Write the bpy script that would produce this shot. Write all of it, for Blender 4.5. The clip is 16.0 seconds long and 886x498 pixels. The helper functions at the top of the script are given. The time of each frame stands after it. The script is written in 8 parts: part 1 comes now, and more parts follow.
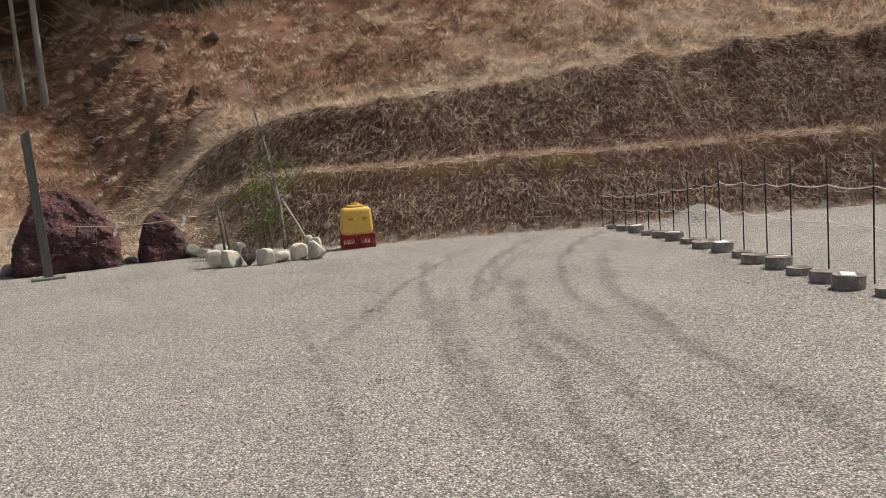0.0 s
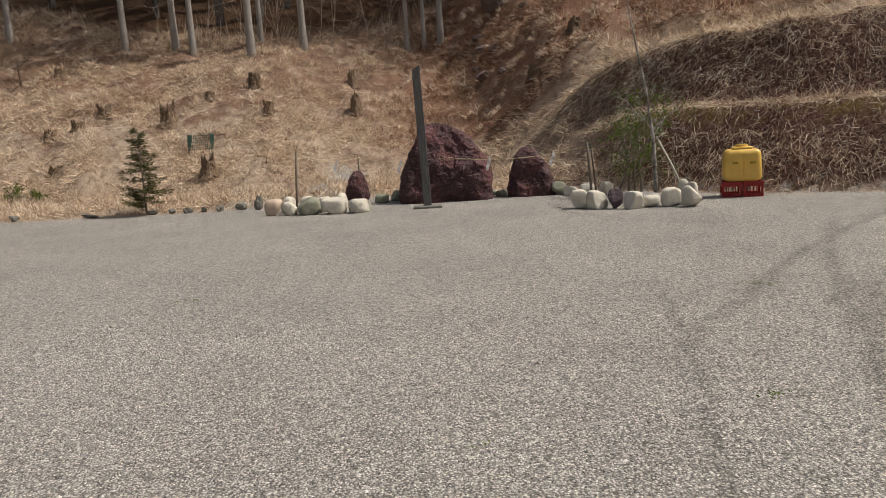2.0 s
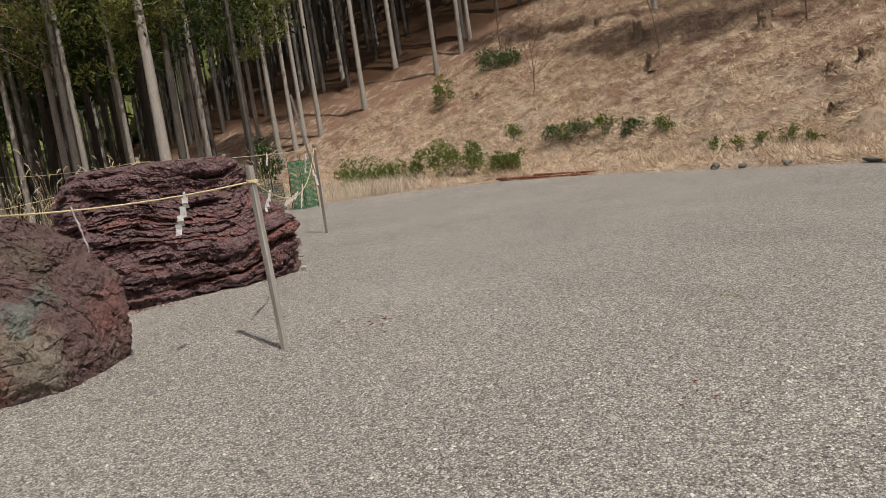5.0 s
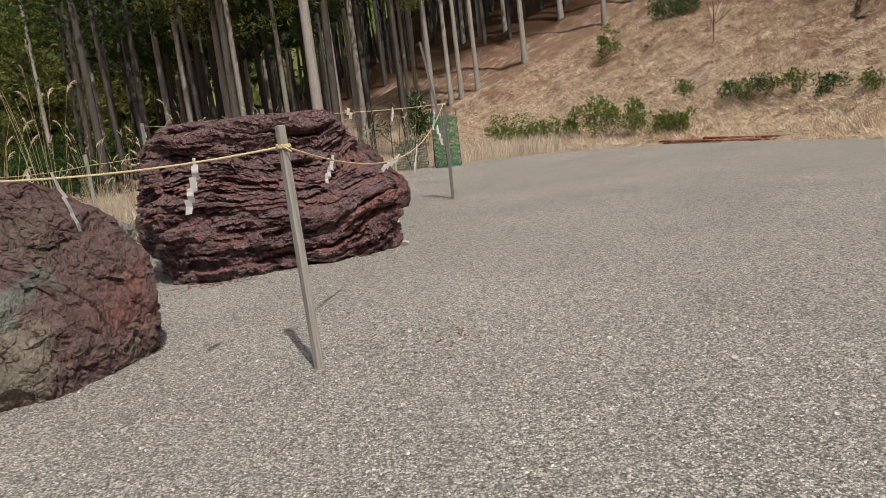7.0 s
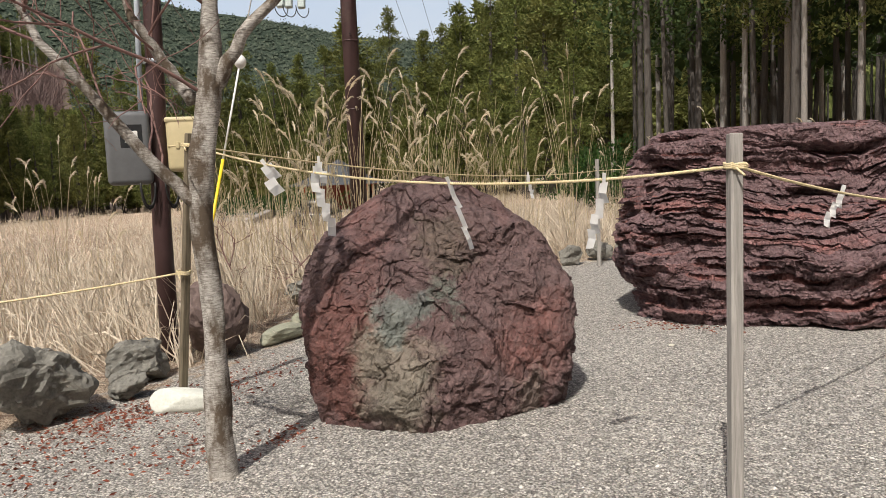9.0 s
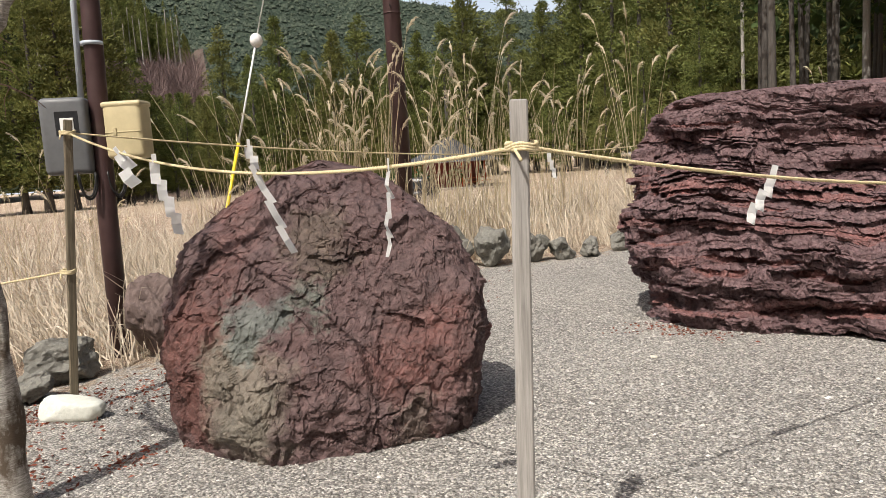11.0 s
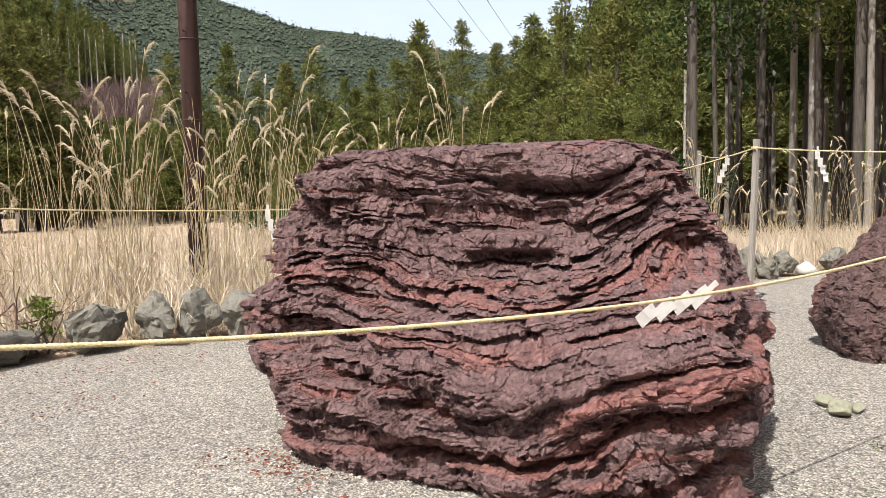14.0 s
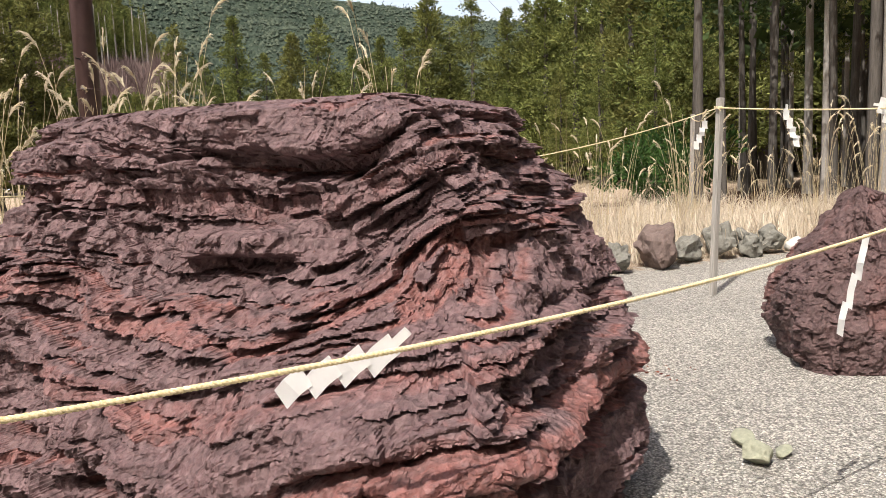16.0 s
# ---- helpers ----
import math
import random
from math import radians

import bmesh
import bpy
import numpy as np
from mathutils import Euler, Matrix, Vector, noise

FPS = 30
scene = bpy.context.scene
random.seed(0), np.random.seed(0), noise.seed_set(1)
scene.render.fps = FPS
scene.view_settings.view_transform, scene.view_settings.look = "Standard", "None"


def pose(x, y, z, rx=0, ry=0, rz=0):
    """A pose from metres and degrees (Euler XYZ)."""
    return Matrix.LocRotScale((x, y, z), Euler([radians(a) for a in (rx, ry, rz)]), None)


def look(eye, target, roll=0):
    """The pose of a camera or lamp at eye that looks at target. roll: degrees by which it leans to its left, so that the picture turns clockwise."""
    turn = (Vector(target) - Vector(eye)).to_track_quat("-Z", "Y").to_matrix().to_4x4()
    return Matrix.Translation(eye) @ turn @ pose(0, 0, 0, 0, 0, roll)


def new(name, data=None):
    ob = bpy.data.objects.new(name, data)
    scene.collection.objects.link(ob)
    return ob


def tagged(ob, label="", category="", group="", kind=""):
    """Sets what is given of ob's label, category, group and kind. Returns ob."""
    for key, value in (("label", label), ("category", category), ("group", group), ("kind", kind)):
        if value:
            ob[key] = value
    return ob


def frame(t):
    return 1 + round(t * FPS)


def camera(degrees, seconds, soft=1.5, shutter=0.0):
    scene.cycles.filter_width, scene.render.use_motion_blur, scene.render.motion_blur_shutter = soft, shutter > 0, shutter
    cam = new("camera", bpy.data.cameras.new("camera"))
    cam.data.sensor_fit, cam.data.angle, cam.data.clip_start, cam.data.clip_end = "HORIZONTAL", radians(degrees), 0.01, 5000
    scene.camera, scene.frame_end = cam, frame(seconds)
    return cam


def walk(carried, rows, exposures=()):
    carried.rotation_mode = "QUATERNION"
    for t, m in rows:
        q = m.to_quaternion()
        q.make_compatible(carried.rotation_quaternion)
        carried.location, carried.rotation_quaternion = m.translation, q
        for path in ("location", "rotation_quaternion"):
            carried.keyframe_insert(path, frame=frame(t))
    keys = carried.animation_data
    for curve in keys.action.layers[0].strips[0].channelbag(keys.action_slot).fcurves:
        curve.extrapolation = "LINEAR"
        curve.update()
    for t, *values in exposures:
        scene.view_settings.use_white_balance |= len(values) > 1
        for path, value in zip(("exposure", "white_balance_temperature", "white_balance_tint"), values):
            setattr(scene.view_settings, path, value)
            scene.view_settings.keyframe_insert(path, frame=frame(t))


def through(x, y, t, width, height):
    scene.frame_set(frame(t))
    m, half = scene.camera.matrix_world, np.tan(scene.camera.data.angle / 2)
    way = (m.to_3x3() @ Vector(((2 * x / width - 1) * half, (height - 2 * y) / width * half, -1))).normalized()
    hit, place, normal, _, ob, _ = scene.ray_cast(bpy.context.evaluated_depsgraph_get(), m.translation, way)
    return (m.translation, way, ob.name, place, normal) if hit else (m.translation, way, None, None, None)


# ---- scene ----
# ---------------------------------------------------------------- camera and its walk
cam = camera(63.0, 16.0, soft=0.2)
PATH = [
    (0, (1.138, 0.737, 1.57), (1.718, 2.639, 1.356), -4.4),
    (0.5, (1.227, 0.91, 1.551), (1.276, 2.888, 1.264), -7.3),
    (1, (1.229, 1.23, 1.56), (1.137, 3.195, 1.2), -7.1),
    (1.5, (1.309, 1.572, 1.58), (1.191, 3.527, 1.178), -5.5),
    (2, (1.186, 1.845, 1.61), (0.78, 3.777, 1.288), -3.5),
    (2.5, (1.119, 2.1, 1.631), (0.388, 3.94, 1.343), -3.4),
    (3, (0.982, 2.347, 1.648), (-0.204, 3.934, 1.374), -5.0),
    (3.5, (0.76, 2.578, 1.639), (-0.679, 3.934, 1.341), -6.8),
    (4, (0.493, 2.937, 1.606), (-1.214, 3.952, 1.373), -7.6),
    (4.2, (0.336, 3.106, 1.604), (-1.456, 3.967, 1.386), -8.0),
    (4.6, (0.010, 3.390, 1.597), (-1.842, 4.146, 1.352), -8.1),
    (5.2, (-0.500, 3.800, 1.565), (-2.367, 4.517, 1.262), -7.9),
    (6.3, (-1.381, 4.477, 1.504), (-3.228, 5.135, 1.108), -7.4),
    (6.5, (-1.548, 4.589, 1.537), (-3.452, 5.087, 1.179), -7.6),
    (7, (-1.926, 4.776, 1.525), (-3.877, 5.053, 1.182), -6.9),
    (7.5, (-2.339, 4.921, 1.513), (-4.303, 4.957, 1.138), -4.4),
    (8, (-2.695, 5.083, 1.556), (-4.622, 4.668, 1.214), -4.1),
    (8.5, (-3.153, 5.095, 1.538), (-4.989, 4.332, 1.318), -2.2),
    (8.7, (-3.331, 5.098, 1.501), (-5.091, 4.165, 1.32), -2.2),
    (10.8, (-4.899, 5.779, 1.478), (-6.344, 4.416, 1.247), -3.7),
    (11, (-5.081, 5.81, 1.465), (-6.517, 4.438, 1.226), -3.8),
    (11.5, (-5.526, 5.939, 1.489), (-7.02, 4.629, 1.259), -4.7),
    (12, (-5.907, 6.143, 1.572), (-7.427, 4.859, 1.367), -5.2),
    (12.5, (-6.463, 6.422, 1.558), (-8.101, 5.278, 1.462), -3.3),
    (13, (-6.948, 6.583, 1.543), (-8.533, 5.365, 1.476), -3.1),
    (13.5, (-7.424, 6.684, 1.553), (-8.945, 5.39, 1.435), -2.3),
    (14, (-7.935, 6.738, 1.576), (-9.438, 5.426, 1.432), -1.3),
    (14.5, (-8.368, 6.833, 1.574), (-9.825, 5.477, 1.375), -2.0),
    (15, (-8.854, 6.818, 1.537), (-10.368, 5.529, 1.32), -2.1),
    (15.5, (-9.319, 6.837, 1.555), (-10.837, 5.557, 1.321), -2.2),
    (16, (-9.722, 6.853, 1.579), (-11.176, 5.498, 1.357), -2.3),
]
walk(cam, [(t, look(eye, target, roll)) for t, eye, target, roll in PATH],
     exposures=[(0, -0.1, 6550, 11), (1.0, -0.19, 6600, 11), (4.2, -0.38, 6600, 11), (6.3, -0.42, 6600, 11), (8.0, -0.10, 6550, 11), (10.8, 0.16, 6500, 11), (13.0, 0.5, 6550, 11), (16.0, 0.58, 6550, 11)])

# ---------------------------------------------------------------- sky and sun
SUN_AZ, SUN_EL = math.atan2(0.235, 0.972), radians(56)
SUN_WAY = Vector((math.cos(SUN_AZ) * math.cos(SUN_EL), math.sin(SUN_AZ) * math.cos(SUN_EL), math.sin(SUN_EL)))
world = bpy.data.worlds.new("world")
scene.world = world
world.use_nodes = True
sky = world.node_tree.nodes.new("ShaderNodeTexSky")
sky.sky_type, sky.sun_disc = "NISHITA", False
sky.sun_elevation, sky.sun_rotation = SUN_EL, math.pi / 2 - SUN_AZ
sky.air_density, sky.dust_density, sky.ozone_density = 1.3, 7.0, 1.4
world.node_tree.links.new(sky.outputs[0], world.node_tree.nodes["Background"].inputs[0])
world.node_tree.nodes["Background"].inputs[1].default_value = 0.088
sun_data = bpy.data.lights.new("sun", "SUN")
sun_data.energy, sun_data.angle, sun_data.color = 4.25, radians(0.53), (1.0, 0.955, 0.88)
sun = new("sun", sun_data)
sun.matrix_world = look((0, 0, 60), Vector((0, 0, 60)) - SUN_WAY)
# ---------------------------------------------------------------- numbers and noise
def hash01(ix, iy, iz, seed=0):
    """A repeatable random number from 0 to 1 for each cell of a lattice."""
    a = (ix.astype(np.int64) * 374761393 + iy.astype(np.int64) * 668265263 + iz.astype(np.int64) * 1274126177 + seed * 974634777) & 0xFFFFFFFF
    a = ((a ^ (a >> 13)) * 1274126177) & 0xFFFFFFFF
    a = ((a ^ (a >> 16)) * 2246822519) & 0xFFFFFFFF
    return ((a ^ (a >> 15)) & 0xFFFFFF) / float(0xFFFFFF)


def vnoise(p, seed=0):
    """Smooth value noise from -1 to 1 at the rows of p."""
    i = np.floor(p).astype(np.int64)
    f = p - i
    f = f * f * f * (f * (f * 6 - 15) + 10)
    out = 0
    for dx in (0, 1):
        wx = f[:, 0] if dx else 1 - f[:, 0]
        for dy in (0, 1):
            wy = f[:, 1] if dy else 1 - f[:, 1]
            for dz in (0, 1):
                wz = f[:, 2] if dz else 1 - f[:, 2]
                out = out + wx * wy * wz * hash01(i[:, 0] + dx, i[:, 1] + dy, i[:, 2] + dz, seed)
    return out * 2 - 1


def fbm(p, octaves=4, seed=0, gain=0.5):
    total, amp, q = 0, 1.0, np.array(p, float)
    for k in range(octaves):
        total = total + amp * vnoise(q, seed + 17 * k)
        q, amp = q * 2.03 + 5.3, amp * gain
    return total


def smooth(a, b, x):
    t = np.clip((x - a) / (b - a), 0, 1)
    return t * t * (3 - 2 * t)


# ---------------------------------------------------------------- the lie of the land
# the edge of the gravelled ground, anticlockwise from the east
LOT = [(19.0, 12.8), (14.3, 14.6), (9.4, 15.8), (6.5, 16.75), (4.9, 17.15), (2.4, 18.4), (0.3, 20.2), (-3.0, 20.9), (-5.0, 19.6), (-5.9, 23.6), (-6.6, 23.4), (-7.0, 20.5), (-7.9, 17.95),
       (-9.7, 17.8), (-13.1, 17.25), (-18.9, 16.65), (-23.3, 15.45), (-26.2, 12.9), (-27.7, 10.2), (-27.6, 7.0), (-25.5, 4.4),
       (-22.2, 3.05), (-19.8, 1.95), (-18.4, 1.55), (-16.0, 0.75), (-13.9, 0.15), (-12.6, -0.6), (-11.3, -1.1), (-10.0, -1.2),
       (-8.7, -0.05), (-7.9, 0.1), (-6.9, 0.2), (-5.8, 0.3), (-3.0, -0.8), (2.0, -4.5), (10.0, -7.0), (24.0, -8.0), (26.0, 6.0)]
# the foot of the hill, from the east to the far west
FOOT = [(42.0, 5.5), (19.0, 12.8), (14.3, 14.6), (9.4, 15.8), (6.5, 16.75), (4.9, 17.15), (2.4, 18.4), (0.3, 20.2), (-3.0, 20.9), (-5.6, 19.2), (-7.4, 17.95),
        (-9.7, 17.8), (-13.1, 17.25), (-18.9, 16.65), (-23.3, 15.45), (-28.0, 13.8), (-36.0, 11.0), (-50.0, 5.0), (-70.0, -3.0), (-120.0, -16.0), (-400.0, -70.0)]


def line_distance(x, y, line, closed):
    """The distance to a line of points, and on which side: positive to the left of its way."""
    pts = np.array(line + line[:1] if closed else line, float)
    best, side = np.full(x.shape, 1e9), np.zeros(x.shape)
    for (ax, ay), (bx, by) in zip(pts[:-1], pts[1:]):
        ex, ey = bx - ax, by - ay
        t = np.clip(((x - ax) * ex + (y - ay) * ey) / (ex * ex + ey * ey), 0, 1)
        dx, dy = x - ax - t * ex, y - ay - t * ey
        d = np.hypot(dx, dy)
        near = d < best
        best = np.where(near, d, best)
        side = np.where(near, np.sign(ex * dy - ey * dx), side)
    return best, side


def inside(x, y, poly):
    hit = np.zeros(x.shape, bool)
    for (ax, ay), (bx, by) in zip(poly, poly[1:] + poly[:1]):
        if ay != by:
            hit ^= ((ay > y) != (by > y)) & (x < (bx - ax) * (y - ay) / (by - ay) + ax)
    return hit


def lot_distance(x, y):
    """Metres outside the gravelled ground; negative on it."""
    d, _ = line_distance(x, y, LOT, True)
    return np.where(inside(x, y, LOT), -d, d)


def foot_distance(x, y):
    """Metres up the hill from its foot; negative out on the level."""
    d, side = line_distance(x, y, FOOT, False)
    return -d * side


TIER = (1.75, 0.55)      # height of the lower bank, width of its berm


def hill_height(x, y, d):
    # natural hillside: a level strip, then the slope
    nat = 0.10 * smooth(0.1, 0.9, d) * 1.6 + 0.06 * np.clip(d - 0.9, 0, 2.4) + 0.50 * np.clip(d - 3.0, 0, 14) + 0.62 * np.clip(d - 17, 0, 90) + 0.3 * np.clip(d - 107, 0, 400)
    # banked terraces east of the gully
    h1, berm = TIER
    h2 = np.clip(1.15 + 0.10 * x, 0.8, 2.7)
    cot = 0.62
    up1 = np.clip(d - 0.1, 0, h1 * cot) / cot
    d2 = d - 0.1 - h1 * cot - berm
    up2 = np.clip(d2, 0, h2 * cot) / cot
    d3 = d2 - h2 * cot - 0.4
    ban = up1 + up2 + 0.12 * smooth(0, berm, d - 0.1 - h1 * cot) + 0.50 * np.clip(d3, 0, 30) + 0.62 * np.clip(d3 - 30, 0, 80) + 0.3 * np.clip(d3 - 110, 0, 400)
    w = smooth(-2.2, 2.2, x + 0.30 * (d - 3.0))
    out = nat * (1 - w) + ban * w
    # the gully between them
    gx = x + 2.4 + 0.28 * d
    out = out - 0.65 * np.exp(-(gx / 2.4) ** 2) * smooth(2.0, 9.0, d)
    return np.where(d > 0, out, 0)


def land(x, y):
    """The height of the ground."""
    x, y = np.asarray(x, float), np.asarray(y, float)
    dl, df = lot_distance(x, y), foot_distance(x, y)
    p = np.stack([x * 0.35, y * 0.35, np.zeros_like(x)], -1)
    rough = fbm(p, 4, 3)
    z = hill_height(x, y, df)
    z = z + smooth(1.0, 6.0, df) * 0.22 * rough
    z = z + smooth(0.8, 3.0, df) * 0.17 * fbm(np.stack([x * 1.1, y * 1.1, np.zeros_like(x)], -1), 2, 77)
    field = smooth(0.0, 4.0, dl) * (1 - smooth(-1.0, 0.5, df))
    z = z - field * (0.15 + 0.012 * np.clip(dl, 0, 40)) + field * 0.12 * rough
    return z


# ---------------------------------------------------------------- building tools
def mesh_of(name, verts, faces, smooth_faces=False):
    me = bpy.data.meshes.new(name)
    me.from_pydata([tuple(v) for v in verts] if not isinstance(verts, np.ndarray) else verts.tolist(), [], faces if isinstance(faces, list) else faces.tolist())
    if smooth_faces:
        me.shade_smooth()
    return me


def thing(name, label, category, group="", at=None, kind=""):
    """An Empty at the base of a thing, to hold its parts."""
    ob = new(name)
    if at is not None:
        ob.matrix_world = at
    return tagged(ob, label, category, group, kind)


def part(name, data, material, parent=None, label="", m=None, shade=False):
    """Links a bmesh or a mesh as one mesh object, under its thing where one is given."""
    if isinstance(data, bmesh.types.BMesh):
        me = bpy.data.meshes.new(name)
        data.to_mesh(me)
        data.free()
    else:
        me = data
    if shade:
        me.shade_smooth()
    if material and not me.materials:
        me.materials.append(material)
    ob = new(name, me)
    if parent:
        ob.parent = parent
    if m is not None:
        ob.matrix_basis = m
    if label:
        ob["label"] = label
    return ob


def solid(name, data, material, label, category, group="", kind="", m=None, shade=False):
    """A thing that is one mesh."""
    return tagged(part(name, data, material, None, "", m, shade), label, category, group, kind)


def box_bm(sx, sy, sz, at=(0, 0, 0), bevel=0.0, seg=2, turn=None):
    """A box that stands on at, with rounded edges."""
    bm = bmesh.new()
    bmesh.ops.create_cube(bm, size=1)
    bmesh.ops.scale(bm, vec=(sx, sy, sz), verts=bm.verts)
    if bevel:
        bmesh.ops.bevel(bm, geom=bm.edges[:], offset=bevel, segments=seg, profile=0.5, affect="EDGES")
    bmesh.ops.translate(bm, vec=(0, 0, sz / 2), verts=bm.verts)
    if turn is not None:
        bmesh.ops.transform(bm, matrix=turn, verts=bm.verts)
    bmesh.ops.translate(bm, vec=at, verts=bm.verts)
    return bm


def join_bm(*many):
    """Several bmeshes of one part as one."""
    first = many[0]
    for other in many[1:]:
        me = bpy.data.meshes.new("tmp")
        other.to_mesh(me)
        other.free()
        first.from_mesh(me)
        bpy.data.meshes.remove(me)
    return first


def tube_data(points, radii, sides=8, cap=True, offset=0):
    """Rings along a line: vertices and faces."""
    pts = np.array(points, float)
    n = len(pts)
    rad = np.broadcast_to(np.asarray(radii, float), (n,))
    tang = np.gradient(pts, axis=0)
    tang /= np.linalg.norm(tang, axis=1)[:, None] + 1e-9
    ref = np.array([0.0, 0.0, 1.0]) if abs(tang[:, 2].mean()) < 0.8 else np.array([1.0, 0.0, 0.0])
    a = np.cross(tang, ref)
    a /= np.linalg.norm(a, axis=1)[:, None] + 1e-9
    b = np.cross(tang, a)
    ang = np.linspace(0, 2 * np.pi, sides, endpoint=False)
    ring = a[:, None] * np.cos(ang)[None, :, None] + b[:, None] * np.sin(ang)[None, :, None]
    verts = (pts[:, None] + ring * rad[:, None, None]).reshape(-1, 3)
    faces = []
    for i in range(n - 1):
        for j in range(sides):
            k = (j + 1) % sides
            faces.append((offset + i * sides + j, offset + i * sides + k, offset + (i + 1) * sides + k, offset + (i + 1) * sides + j))
    if cap:
        faces.append(tuple(offset + j for j in range(sides))[::-1])
        faces.append(tuple(offset + (n - 1) * sides + j for j in range(sides)))
    return verts, faces


def tubes(name, many, sides=8, cap=True, shade=True):
    """One mesh of several tubes: rows of (points, radii)."""
    verts, faces, off = [], [], 0
    for points, radii in many:
        v, f = tube_data(points, radii, sides, cap, off)
        verts.append(v)
        faces += f
        off += len(v)
    return mesh_of(name, np.concatenate(verts), faces, shade)


def with_value(me, name, values):
    """A number for each vertex, for the material to read."""
    me.attributes.new(name, "FLOAT", "POINT").data.foreach_set("value", np.asarray(values, np.float32))
    return me


# ---------------------------------------------------------------- materials
class Nodes:
    """A short way to write a node material."""

    def __init__(self, name, space="world"):
        self.mat = bpy.data.materials.new(name)
        self.mat.use_nodes = True
        self.tree = self.mat.node_tree
        self.shader = self.tree.nodes["Principled BSDF"]
        if space == "world":
            self.at = self.add("ShaderNodeNewGeometry").outputs["Position"]
        else:
            self.at = self.add("ShaderNodeTexCoord").outputs["Object"]

    def add(self, kind, **props):
        node = self.tree.nodes.new(kind)
        for key, value in props.items():
            setattr(node, key, value)
        return node

    def put(self, socket, value):
        if isinstance(value, bpy.types.NodeSocket):
            self.tree.links.new(value, socket)
        elif isinstance(value, (tuple, list)) and len(value) == 3 and socket.type == "RGBA":
            socket.default_value = (*value, 1)
        else:
            socket.default_value = value
        return self

    def stretch(self, sx, sy, sz, at=None):
        node = self.add("ShaderNodeMapping")
        self.put(node.inputs["Vector"], at or self.at)
        node.inputs["Scale"].default_value = (sx, sy, sz)
        return node.outputs[0]

    def noise(self, scale, detail=4.0, rough=0.6, at=None, warp=0.0):
        node = self.add("ShaderNodeTexNoise")
        self.put(node.inputs["Vector"], at or self.at)
        for key, value in (("Scale", scale), ("Detail", detail), ("Roughness", rough), ("Distortion", warp)):
            node.inputs[key].default_value = value
        return node.outputs["Fac"]

    def cells(self, scale, out="Distance", feature="F1", at=None, jitter=1.0):
        node = self.add("ShaderNodeTexVoronoi", feature=feature)
        self.put(node.inputs["Vector"], at or self.at)
        node.inputs["Scale"].default_value = scale
        node.inputs["Randomness"].default_value = jitter
        return node.outputs[out]

    def ramp(self, fac, *stops):
        node = self.add("ShaderNodeValToRGB")
        self.put(node.inputs[0], fac)
        el = node.color_ramp.elements
        while len(el) < len(stops):
            el.new(0.5)
        for e, (pos, col) in zip(el, stops):
            e.position = pos
            e.color = (*col, 1) if isinstance(col, (tuple, list)) else (col, col, col, 1)
        return node.outputs[0]

    def mix(self, fac, a, b, how="MIX"):
        node = self.add("ShaderNodeMix", data_type="RGBA", blend_type=how)
        self.put(node.inputs[0], fac).put(node.inputs[6], a).put(node.inputs[7], b)
        return node.outputs[2]

    def math(self, how, a, b=0.0, c=0.0):
        node = self.add("ShaderNodeMath", operation=how)
        self.put(node.inputs[0], a).put(node.inputs[1], b).put(node.inputs[2], c)
        return node.outputs[0]

    def value(self, name):
        return self.add("ShaderNodeAttribute", attribute_name=name).outputs["Fac"]

    def any(self):
        return self.add("ShaderNodeObjectInfo").outputs["Random"]

    def island(self):
        return self.add("ShaderNodeNewGeometry").outputs["Random Per Island"]

    def bump(self, height, strength=0.5, distance=0.02, under=None):
        node = self.add("ShaderNodeBump")
        self.put(node.inputs["Height"], height)
        node.inputs["Strength"].default_value, node.inputs["Distance"].default_value = strength, distance
        if under:
            self.put(node.inputs["Normal"], under)
        return node.outputs[0]

    def done(self, color, rough=0.8, normal=None, metal=0.0, spec=0.3, **more):
        s = self.shader.inputs
        self.put(s["Base Color"], color).put(s["Roughness"], rough).put(s["Metallic"], metal).put(s["Specular IOR Level"], spec)
        if normal:
            self.put(s["Normal"], normal)
        for key, value in more.items():
            self.put(s[key.replace("_", " ")], value)
        return self.mat


def thin_leaf(n, color, rough=0.7, through=0.35, normal=None):
    """Leaf or straw: some light passes through it."""
    n.done(color, rough, normal, spec=0.2)
    glow = n.add("ShaderNodeBsdfTranslucent")
    n.put(glow.inputs[0], color)
    mixer = n.add("ShaderNodeMixShader")
    mixer.inputs[0].default_value = through
    n.tree.links.new(n.shader.outputs[0], mixer.inputs[1])
    n.tree.links.new(glow.outputs[0], mixer.inputs[2])
    n.tree.links.new(mixer.outputs[0], n.tree.nodes["Material Output"].inputs[0])
    return n.mat


